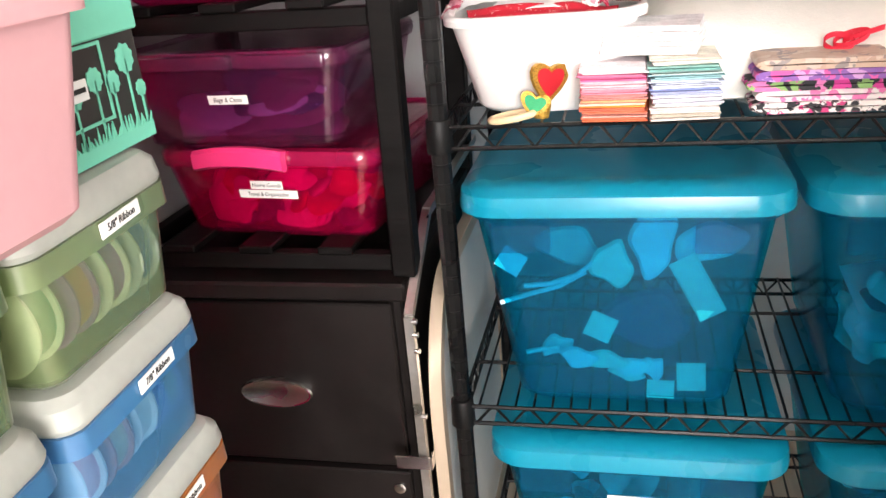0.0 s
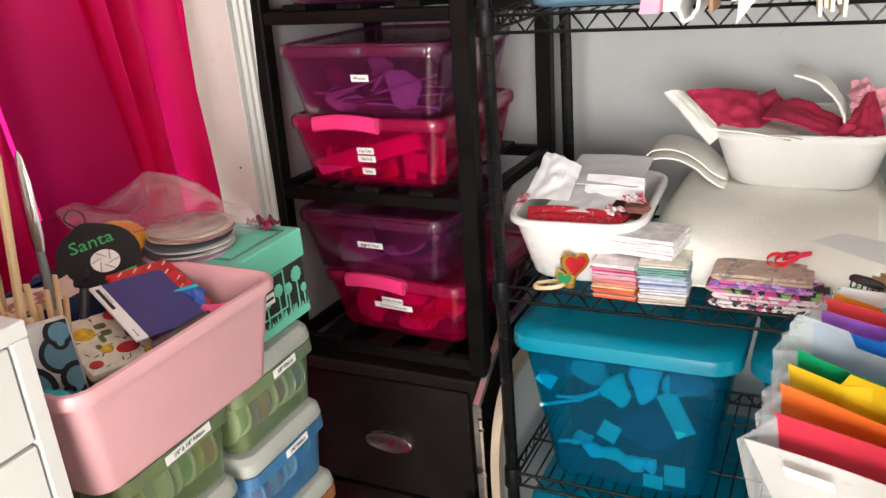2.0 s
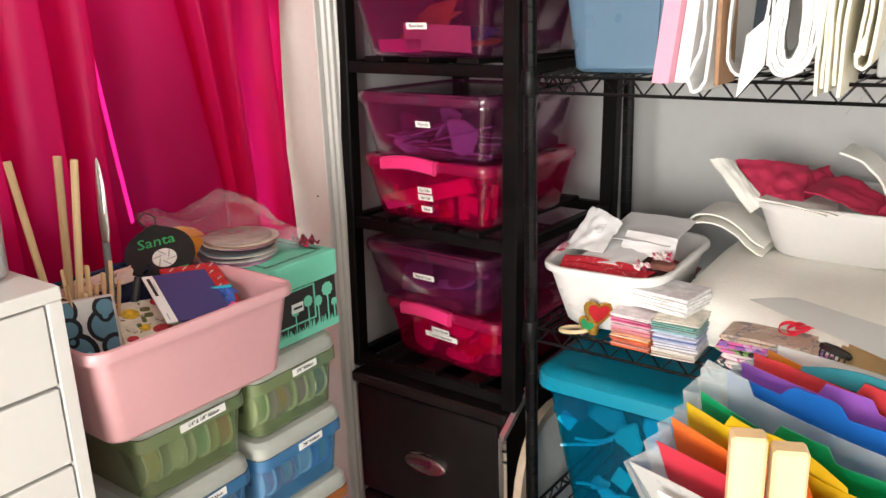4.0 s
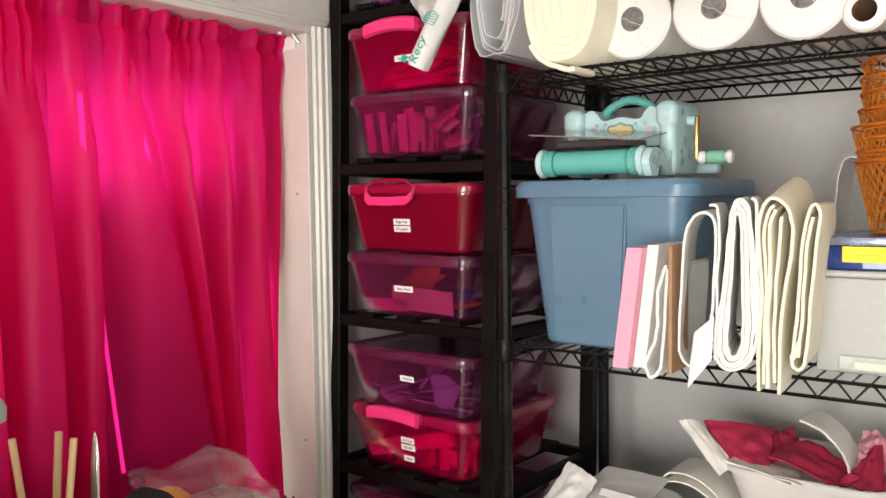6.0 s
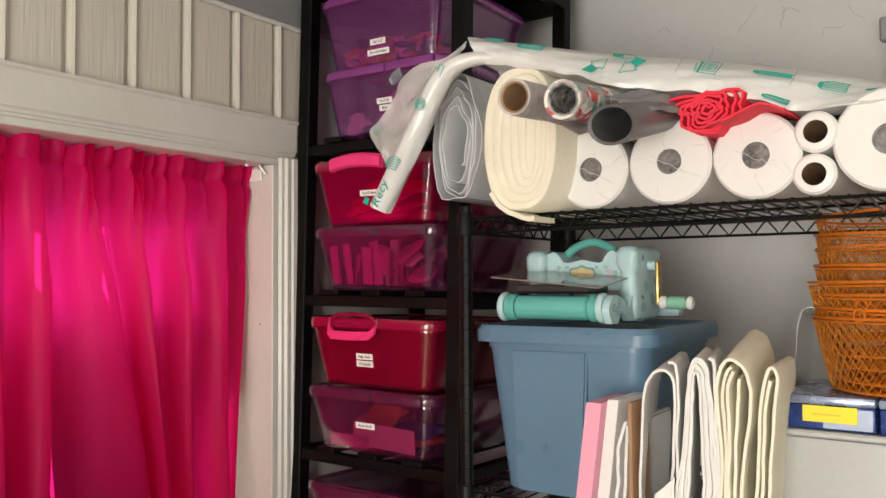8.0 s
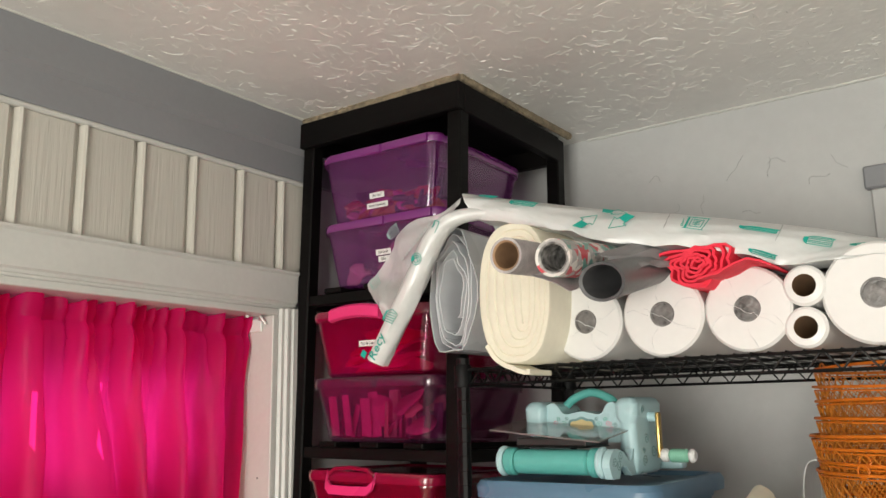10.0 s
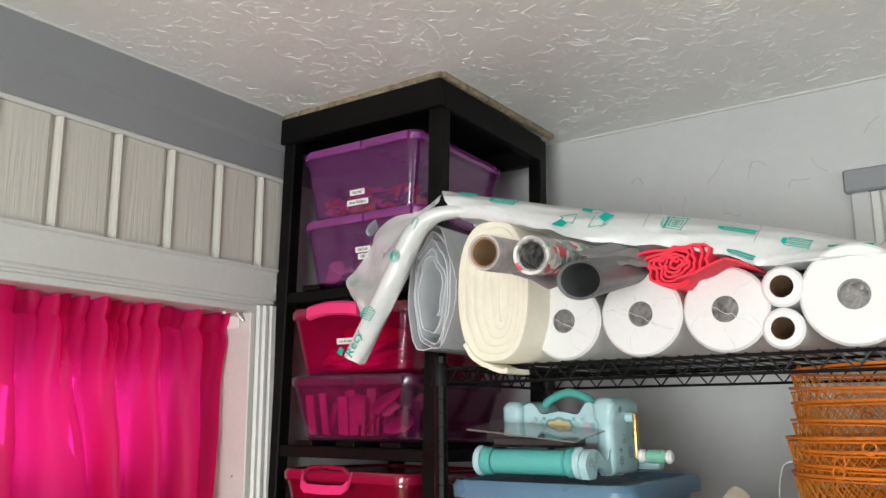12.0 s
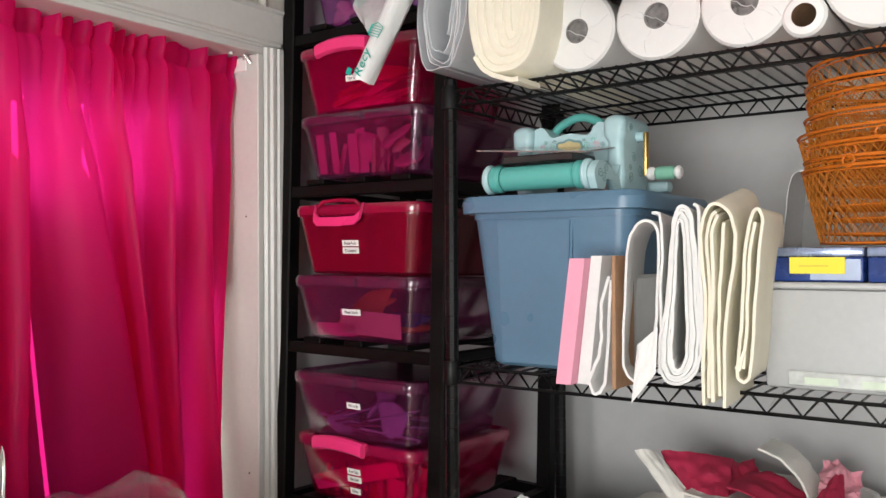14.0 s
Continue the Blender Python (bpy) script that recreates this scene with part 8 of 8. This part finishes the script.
for k in range(22):                                   # thin brown sprigs between the fruit
    cx, cz, a = rnd.uniform(-0.037, 0.036), rnd.uniform(0.006, 0.092), rnd.uniform(0, 3.1)
    bm = bmesh.new()
    rod(bm, (cx, -0.0073, cz), (cx + 0.006 * math.cos(a), -0.0073, cz + 0.006 * math.sin(a)), 0.0007, 4)
    part("sprig_print", bm, mat("fruit print %d" % (2 + k % 2), (0.2, 0.1, 0.05), 0.8), lp)
sw = thing("swatch_card", "navy colour swatch card with white strip", "colour card", lying((-0.381, 0.279, 1.061), CARD_X, CARD_Z))
part("card", boxbm(0.0150, 0.092, -0.0012, 0.0012, 0, 0.111), mat("navy card", (0.045, 0.045, 0.17), 0.45, var=0.04), sw, smooth=False)
part("strip", boxbm(0.0, 0.0148, -0.0013, 0.0013, 0, 0.111), LABELW, sw, "white end strip", smooth=False)
part("strip_bar", boxbm(0.0042, 0.0085, -0.0018, -0.0014, 0.062, 0.104), INK, sw, smooth=False)
part("strip_bar", boxbm(0.0100, 0.0112, -0.0018, -0.0014, 0.074, 0.094), CL["grey"], sw, smooth=False)
part("strip_bar", boxbm(0.0050, 0.0064, -0.0018, -0.0014, 0.006, 0.020), CL["grey"], sw, smooth=False)
rb = thing("notebook", "red notebook with small white pattern", "notebook", lying((-0.400, 0.322, 1.0625), CARD_X, CARD_Z))
part("cover", boxbm(0.0, 0.086, 0.003, 0.010, 0, 0.111, 0.002), mat("red patterned cover", (0.55, 0.03, 0.03), 0.5, var=0.3, vscale=120), rb)
for k in range(24):
    cx, cz = 0.006 + 0.020 * (k % 4) + 0.006 * (k // 4 % 2), 0.010 + 0.018 * (k // 4)
    bm = bmesh.new()
    rod(bm, (cx, 0.0026, cz), (cx + 0.007, 0.0026, cz + 0.006), 0.0011, 4)
    part("pattern_mark", bm, CL["white"], rb)
PINE = mat("pale pine dowel", (0.66, 0.46, 0.25), 0.55, var=0.12, vscale=30, stretch=(1, 1, 0.1))


def stick(name, label, foot, tip, r, m=PINE, n=8, flat=1.0):
    a, b = Vector(foot), Vector(tip)
    q = (b - a).to_track_quat("Z", "Y")
    bm = bmesh.new()
    ring = lambda rr, p: [p + q @ Vector((rr * math.cos(2 * math.pi * k / n), rr * flat * math.sin(2 * math.pi * k / n), 0)) for k in range(n)]
    loft(bm, [ring(r * 0.9, a), ring(r, a.lerp(b, 0.01)), ring(r, a.lerp(b, 0.995)), ring(r * 0.85, b)])
    return solid(name, bm, m, label, "stick", group="sticks in the pink bin")


ZF = ZR + 0.012
stick("dowel", "round pale wooden dowel standing in the bin", (-0.505, 0.205, ZF), (-0.536, 0.183, 1.284), 0.0052)
stick("dowel", "round pale wooden dowel standing in the bin", (-0.515, 0.215, ZF), (-0.523, 0.243, 1.282), 0.0056)
stick("dowel", "round pale wooden dowel standing in the bin", (-0.475, 0.200, ZF), (-0.470, 0.236, 1.283), 0.0052)
stick("dowel", "round pale wooden dowel leaning in the bin", (-0.49, 0.17, ZF), (-0.56, 0.13, 1.20), 0.0052)
for k in range(14):
    stick("craft_stick", "short flat wooden craft stick", (-0.47 + 0.008 * (k % 3), 0.19 + 0.004 * k, ZF), (-0.475 + 0.010 * (k % 3), 0.176 + 0.0072 * k, 1.096 + 0.016 * ((k * 5) % 4)), 0.0045, PINE, 6, 0.4)
cz = thing("craft_knife", "grey handled craft knife with silver blade guard", "knife", Matrix.Translation((-0.500, 0.272, ZF)) @ (Vector((-0.507, 0.288, 1.274)) - Vector((-0.500, 0.272, ZF))).to_track_quat("Z", "Y").to_matrix().to_4x4())
ln = 1.274 - ZF
bm = bmesh.new()
ring = lambda r, z, f=1.0: [(r * math.cos(k * math.pi / 6), r * f * math.sin(k * math.pi / 6), z) for k in range(12)]
loft(bm, [ring(0.0055, 0), ring(0.0058, 0.01), ring(0.0052, ln * 0.58), ring(0.0048, ln * 0.62)])
part("handle", bm, mat("grey rubber handle", (0.16, 0.16, 0.165), 0.5), cz)
bm = bmesh.new()
loft(bm, [ring(0.006, ln * 0.62, 0.5), ring(0.0085, ln * 0.68, 0.4), ring(0.0078, ln * 0.88, 0.35), ring(0.0045, ln * 0.97, 0.3), ring(0.001, ln, 0.3)])
part("blade_guard", bm, CHROME, cz, "silver blade guard")
stick("marker", "dark grey marker pen", (-0.47, 0.255, ZF), (-0.485, 0.312, 1.10), 0.006, mat("dark pen plastic", (0.03, 0.03, 0.035), 0.35), 10)
solid("marker", tubebm([(-0.365, 0.285, ZR + 0.098), (-0.335, 0.352, ZR + 0.112)], 0.008, 10), mat("dark brown marker", (0.05, 0.045, 0.045), 0.35), "dark marker lying across the bin", "pen")
crumple("fabric_scrap", "blue cloth scrap in the pink bin", -0.40, 0.375, ZR + 0.105, 0.05, 0.05, 0.016, CL["blue"], 71, 20, 30)
crumple("paper_scrap", "pink card scrap in the pink bin", -0.36, 0.375, ZR + 0.098, 0.055, 0.04, 0.006, CL["pink"], 72, 35, 20)
crumple("fabric_scrap", "teal cloth scrap in the pink bin", -0.40, 0.17, ZR + 0.085, 0.05, 0.05, 0.012, CL["teal"], 73)
crumple("fabric_scrap", "brown scraps at the bottom of the pink bin", -0.43, 0.27, ZR + 0.05, 0.18, 0.22, 0.03, mat("mixed brown scraps", (0.22, 0.13, 0.09), 0.8, var=0.6, vscale=60), 74)
pg = thing("clothes_peg", "small teal clothes peg", "peg", Matrix.Translation((-0.407, 0.388, ZR + 0.119)) @ pose(0, 0, 0, 8, 0, 60))
for dz in (-0.003, 0.003):
    part("prong", boxbm(-0.018, 0.018, -0.003, 0.003, dz - 0.002, dz + 0.002, 0.001), mat("teal peg plastic", (0.02, 0.42, 0.55), 0.4), pg, smooth=False)
solid("string", tubebm(smooth_line([(-0.407, 0.388, ZR + 0.116), (-0.398, 0.372, ZR + 0.105), (-0.388, 0.362, ZR + 0.090)]), 0.0008, 5), CL["white"], "thin white string on the peg", "string")

# ---- white drawer unit and tub ----
WHITEL = mat("white laminate", (0.60, 0.59, 0.57), 0.45, var=0.02, vscale=5)


def drawer_unit():
    x1, x0, y1, y0, top = -0.307, -0.70, 0.105, -0.255, 1.180
    t = thing("drawer_unit", "white laminate drawer unit with flush drawers", "drawers", pose(0, 0, 0))
    part("side_panel", boxbm(x0, x1, y1 - 0.017, y1, 0, top - 0.0165, 0.001), WHITEL, t, smooth=False)
    part("side_panel", boxbm(x0, x1, y0, y0 + 0.017, 0, top - 0.0165, 0.001), WHITEL, t, smooth=False)
    part("top_panel", boxbm(x0, x1 + 0.001, y0, y1 + 0.0005, top - 0.016, top, 0.0015), WHITEL, t, smooth=False)
    part("back_panel", boxbm(x0, x0 + 0.01, y0 + 0.0175, y1 - 0.0175, 0, top - 0.0165), WHITEL, t, smooth=False)
    z = top - 0.019
    for k in range(9):
        h = 0.092 if k < 5 else 0.145
        if z - h < 0.02:
            break
        part("drawer", boxbm(x1 - 0.30, x1 - 0.002, y0 + 0.020, y1 - 0.0195, z - h, z, 0.0012), WHITEL, t, smooth=False)
        z -= h + 0.0045


drawer_unit()
jr = thing("plastic_tub", "frosted clear tub with a white snap lid", "container", pose(-0.425, 0.040, 1.1805))
part("body", tub(0.105, 0.105, 0.112, 0.112, 0.175, 0.02, 0.002, 0, 0.008), mat("frosted clear plastic", (0.70, 0.70, 0.70), 0.3, var=0.05, clear=0.62, tint=(0.9, 0.9, 0.9)), jr)
bm = bmesh.new()
ring = lambda w, z, r: [(px, py, z) for px, py in rrect(w, w, r, 5)]
loft(bm, [ring(0.116, 0.172, 0.02), ring(0.128, 0.173, 0.024), ring(0.131, 0.188, 0.026), ring(0.122, 0.197, 0.022), ring(0.10, 0.196, 0.018)])
part("lid", bm, FROST, jr, "white snap lid")
for k in range(6):
    crumple("bead_pack", "small teal and cream packs inside a tub", -0.425 + 0.012 * math.sin(k * 2), 0.04 + 0.015 * math.cos(k * 1.7), 1.197 + 0.012 * k, 0.06, 0.06, 0.012, (CL["teal"], CL["cream"], CL["pink"])[k % 3], 80 + k, 40 * k, 0, 0, "craft supplies")

# ---- rainbow accordion file on its white cart ----
cart = thing("storage_cart", "white drawer cart under the accordion file", "cart", Matrix.Translation((0.285, 0.385, 0)) @ pose(0, 0, 0, 0, 0, -17) @ Matrix.Translation((-0.300, -0.402, 0)))
part("body", boxbm(0.300, 0.66, 0.402, 0.70, 0.0, 0.925, 0.004), WHITEL, cart, smooth=False)
for z0, z1 in ((0.065, 0.33), (0.333, 0.62), (0.623, 0.922)):
    part("drawer", boxbm(0.3015, 0.6585, 0.3945, 0.4015, z0, z1, 0.001), WHITEL, cart, smooth=False)
part("pull", boxbm(0.352, 0.425, 0.378, 0.394, 0.822, 0.846, 0.003), mat("pale wood block", (0.70, 0.52, 0.28), 0.55, var=0.12, stretch=(0.2, 1, 1)), cart, "pale wooden block pull", smooth=False)
part("pull_plate", boxbm(0.352, 0.425, 0.384, 0.394, 0.796, 0.8215, 0.003), mat("pale wood block", (0.7, 0.52, 0.28)), cart, "pale wooden block", smooth=False)
POLY = mat("milky polypropylene", (0.74, 0.75, 0.75), 0.35, var=0.03, clear=0.30, tint=(0.9, 0.92, 0.92))
POLYG = mat("grey translucent polypropylene", (0.50, 0.50, 0.49), 0.4, var=0.03, clear=0.08, tint=(0.8, 0.8, 0.8))
POLYC = mat("clear polypropylene", (0.72, 0.75, 0.76), 0.25, var=0.03, clear=0.72, tint=(0.90, 0.95, 0.96))


def accordion_file():
    """Fanned pockets between milky covers; every sheet runs from its left top corner along DX."""
    t = thing("accordion_file", "open rainbow accordion file with tabbed pockets", "file organiser", pose(0, 0, 0))
    DX = Vector((math.cos(radians(17)), -math.sin(radians(17)), 0))
    cols = [("red", (0.70, 0.045, 0.085), (0.279, 0.340, 1.060), None), ("orange", (0.85, 0.20, 0.035), (0.280, 0.364, 1.070), 0.09), ("yellow", (0.80, 0.56, 0.02), (0.284, 0.393, 1.075), 0.045), ("green", (0.0, 0.40, 0.15), (0.290, 0.425, 1.079), 0.085),
            ("blue", (0.015, 0.17, 0.60), (0.301, 0.478, 1.087), 0.065), ("violet", (0.40, 0.14, 0.62), (0.307, 0.504, 1.087), 0.085), ("coral", (0.78, 0.07, 0.08), (0.309, 0.528, 1.085), 0.115), ("amber", (0.85, 0.30, 0.03), (0.316, 0.553, 1.078), 0.14)]

    def leaf(name, o, foot, m, label, tab=None, length=0.30, sag=0.010, seed=0.0, rise=0.014):
        """One pocket sheet with a thickness, its top edge sagging a little, with a raised tab."""
        bm = bmesh.new()
        N = 40
        shells = []
        for off in (-0.0006, 0.0006):
            g = []
            for v in (0.0, 0.35, 0.7, 1.0):
                row = []
                for i in range(N + 1):
                    d = length * i / N
                    p = Vector(foot).lerp(Vector(o), v) + DX * d + Vector((0, 0.010 * v * math.sin(d * 14 + seed) + off, 0))
                    if v == 1.0:
                        p.z += -sag * math.sin(math.pi * i / N) + (rise * min(1.0, (d - tab) / 0.004, (tab + 0.058 - d) / 0.004) if tab is not None and tab < d < tab + 0.058 else 0.0)
                    row.append(bm.verts.new(p))
                g.append(row)
            shells.append(g)
            for a, b in zip(g, g[1:]):
                for i in range(N):
                    bm.faces.new((a[i], a[i + 1], b[i + 1], b[i]))
        for a, b in ((shells[0][-1], shells[1][-1]), (shells[0][0], shells[1][0])):
            for i in range(N):
                bm.faces.new((a[i], a[i + 1], b[i + 1], b[i]))
        for i in (0, N):
            for q in range(3):
                bm.faces.new((shells[0][q][i], shells[0][q + 1][i], shells[1][q + 1][i], shells[1][q][i]))
        part(name, bm, m, t, label)
    foot_y = lambda y: 0.40 + (y - 0.34) * 0.62
    for k, (nm, c, o, tab) in enumerate(cols):
        m = mat(nm + " divider sheet", c, 0.38, var=0.04, vscale=6, translucent=0.30)
        leaf("divider", o, (o[0] + 0.006, foot_y(o[1]), 0.940), m, nm + " tabbed divider", tab, 0.30, 0.010 + 0.004 * (k % 2), k * 1.1)
    leaf("pocket_paper", (0.330, 0.372, 1.071), (0.330, foot_y(0.372), 0.945), mat("yellow paper", (0.80, 0.55, 0.02), 0.5, var=0.05, translucent=0.2), "yellow card curling out of a pocket", None, 0.12, -0.014, 2.0)
    leaf("pocket_paper", (0.352, 0.352, 1.030), (0.352, foot_y(0.352), 0.945), mat("dark red paper", (0.42, 0.02, 0.05), 0.5, var=0.05), "dark red papers in the front pocket", None, 0.20, -0.012, 1.0)
    leaf("pocket_paper", (0.36, 0.518, 1.084), (0.36, foot_y(0.518), 0.945), mat("dark teal paper", (0.02, 0.20, 0.24), 0.5, var=0.05), "dark teal card in a pocket", None, 0.14, -0.012, 0.5)
    leaf("front_cover", (0.256, 0.330, 1.034), (0.283, 0.392, 0.9275), POLY, "milky front cover", None, 0.30, 0.004, 0.3)
    leaf("middle_divider", (0.281, 0.446, 1.092), (0.290, foot_y(0.446), 0.940), POLYC, "clear stepped divider", 0.001, 0.30, 0.020, 0.0, 0.014)
    leaf("back_cover", (0.322, 0.580, 1.078), (0.322, foot_y(0.580), 0.9275), POLY, "milky back", None, 0.30, 0.0, 0.0)
    win = bmesh.new()
    loft(win, [[(0.0, y, 0.0), (0.040, y, 0.0), (0.040, y, 0.016), (0.0, y, 0.016)] for y in (-0.0006, 0.0006)])
    part("label_window", win, LABELW, t, "label window", lying((0.292, 0.330, 1.006), DX, (-0.027, -0.062, 0.106)), smooth=False)
    bm = bmesh.new()                                  # pleated clear side
    side = [(0.256, 0.330, 1.034)] + [o for _, _, o, _ in cols[:4]] + [(0.281, 0.446, 1.092)] + [o for _, _, o, _ in cols[4:]] + [(0.322, 0.580, 1.078)]
    zig = []
    for k, (a, b) in enumerate(zip(side, side[1:])):
        a, b = Vector(a), Vector(b)
        zig += [a + Vector((0.002, 0, -0.004)), a.lerp(b, 0.5) + Vector((-0.017, -0.004, -0.014))]
    zig.append(Vector(side[-1]))
    rows = [[bm.verts.new(Vector((p.x + 0.008, foot_y(p.y), 0.9275)).lerp(p, v)) for p in zig] for v in (0.0, 0.5, 1.0)]
    for a, b in zip(rows, rows[1:]):
        for i in range(len(a) - 1):
            bm.faces.new((a[i], a[i + 1], b[i + 1], b[i]))
    part("side_gusset", bm, POLYC, t, "clear pleated side")

    def sheet(name, quad, m, label=""):
        bm = bmesh.new()
        A, B, C, D = [Vector(q) for q in quad]
        N = 10
        g = [[bm.verts.new(A.lerp(B, i / N).lerp(D.lerp(C, i / N), j / N) + Vector((0, 0.004 * math.sin(3 * i / N + j / N), 0))) for i in range(N + 1)] for j in range(N + 1)]
        for a, b in zip(g, g[1:]):
            for i in range(N):
                bm.faces.new((a[i], a[i + 1], b[i + 1], b[i]))
        part(name, bm, m, t, label)
    sheet("closing_flap", ((0.291, 0.562, 1.133), (0.322, 0.640, 1.116), (0.68, 0.735, 1.020), (0.68, 0.60, 1.005)), POLYG, "milky closing flap standing open")


accordion_file()
kb = thing("kraft_folder", "small folded kraft card behind the file", "card", pose(0.40, 0.72, 0.985, 0, 0, -20))
for k in range(3):
    part("flap", boxbm(-0.05, 0.05, -0.0006, 0.0006, 0.0, 0.042), mat("golden kraft card", (0.48, 0.33, 0.15), 0.7, var=0.1), kb, "", pose(0.006 * k, 0.012 * k, 0, -18 + 16 * k, 4 * k, 0), smooth=False)
cl = thing("hair_clip", "black claw hair clip on the pouch", "hair clip", pose(0.352, 0.742, 1.016, 0, 10, -15) @ Matrix.Scale(0.8, 4))
clm = mat("black clip plastic", (0.02, 0.02, 0.02), 0.3)
bm = bmesh.new()
loft(bm, [[(x, 0.010 * r * math.cos(a), 0.010 * r * math.sin(a)) for a in [math.pi * q / 8 for q in range(9)]] for x, r in ((-0.026, 0.5), (-0.02, 0.9), (0.0, 1.1), (0.02, 0.9), (0.026, 0.5))])
part("shell", bm, clm, cl)
for k in range(6):
    x = -0.02 + 0.008 * k
    part("tooth", tubebm([(x, -0.008, 0.002), (x + 0.001, -0.013, -0.006), (x + 0.002, -0.009, -0.013)], 0.0016, 5), clm, cl)
ws = thing("wooden_stand", "pale wooden two-board stand", "wooden stand", pose(0.428, 0.140, 0.0, 0, 0, 24))
for x in (-0.0225, 0.0015):
    part("upright", boxbm(x, x + 0.021, -0.008, 0.008, 0.0, 1.205 if x < 0 else 1.198, 0.002), PINE, ws, smooth=False)
part("foot", boxbm(-0.06, 0.06, -0.0085, -0.09, 0.0, 0.02, 0.002), PINE, ws, smooth=False)

# ---- folded table beside the cabinet ----
ALU = mat("brushed aluminium", (0.60, 0.58, 0.56), 0.35, 1.0, var=0.15, vscale=30)
BEIGE = mat("champagne painted edge", (0.55, 0.44, 0.33), 0.35, 0.3, var=0.05)


def folded_table():
    t = thing("folded_table", "folded white table with champagne edge and aluminium rail", "folding table", pose(0, 0, 0))
    x = -0.262
    out = [(0.962, 0.0), (0.962, 0.42)] + [(1.102 - 0.14 * math.cos(a), 0.42 + 0.20 * math.sin(a)) for a in [math.pi / 2 * k / 8 for k in range(1, 9)]] + [(1.50, 0.62), (1.50, 0.0)]
    inn = [(0.984, 0.0), (0.984, 0.415)] + [(1.102 - 0.118 * math.cos(a), 0.415 + 0.182 * math.sin(a)) for a in [math.pi / 2 * k / 8 for k in range(1, 9)]] + [(1.478, 0.597), (1.478, 0.0)]
    bm = bmesh.new()
    for sx in (x - 0.011, x + 0.007):
        a = [bm.verts.new((sx, y, z)) for y, z in out]
        b = [bm.verts.new((sx, y, z)) for y, z in inn]
        for i in range(len(out) - 1):
            bm.faces.new((a[i], a[i + 1], b[i + 1], b[i]))
    for ring in (out, inn):
        a = [bm.verts.new((x - 0.011, y, z)) for y, z in ring]
        b = [bm.verts.new((x + 0.007, y, z)) for y, z in ring]
        for i in range(len(ring) - 1):
            bm.faces.new((a[i], a[i + 1], b[i + 1], b[i]))
    part("edge", bm, BEIGE, t)
    bm = bmesh.new()
    loft(bm, [[(sx, y, z) for y, z in inn] for sx in (x - 0.006, x + 0.004)])
    part("panel", bm, mat("speckled white laminate", (0.66, 0.66, 0.63), 0.4, var=0.06, vscale=50), t, smooth=False)
    rail = [(0.944, 0.0), (0.944, 0.605), (1.09, 0.70), (1.48, 0.70)]
    bm = bmesh.new()
    for (ya, za), (yb, zb) in zip(rail, rail[1:]):
        d = Vector((0, yb - ya, zb - za)).normalized()
        nn = Vector((0, d.z, -d.y)) * 0.006
        loft(bm, [[Vector((sx, ya, za)) + s * nn for sx, s in ((x - 0.028, -1), (x - 0.016, -1), (x - 0.016, 1), (x - 0.028, 1))], [Vector((sx, yb, zb)) + s * nn for sx, s in ((x - 0.028, -1), (x - 0.016, -1), (x - 0.016, 1), (x - 0.028, 1))]])
    part("rail", bm, ALU, t, "aluminium rail", smooth=False)
    for y, z in ((0.944, 0.60), (0.944, 0.58), (0.944, 0.555), (0.944, 0.45)):
        part("rivet", tubebm([(x - 0.018, y - 0.005, z), (x - 0.010, y - 0.005, z)], 0.0035, 8), CHROME, t)
    part("latch", boxbm(x - 0.062, x - 0.012, 0.9325, 0.936, 0.362, 0.384, 0.0015), CHROME, t, "steel latch plate", smooth=False)
    part("latch_bend", boxbm(x - 0.0115, x - 0.008, 0.9325, 0.952, 0.362, 0.384, 0.001), CHROME, t, smooth=False)


folded_table()
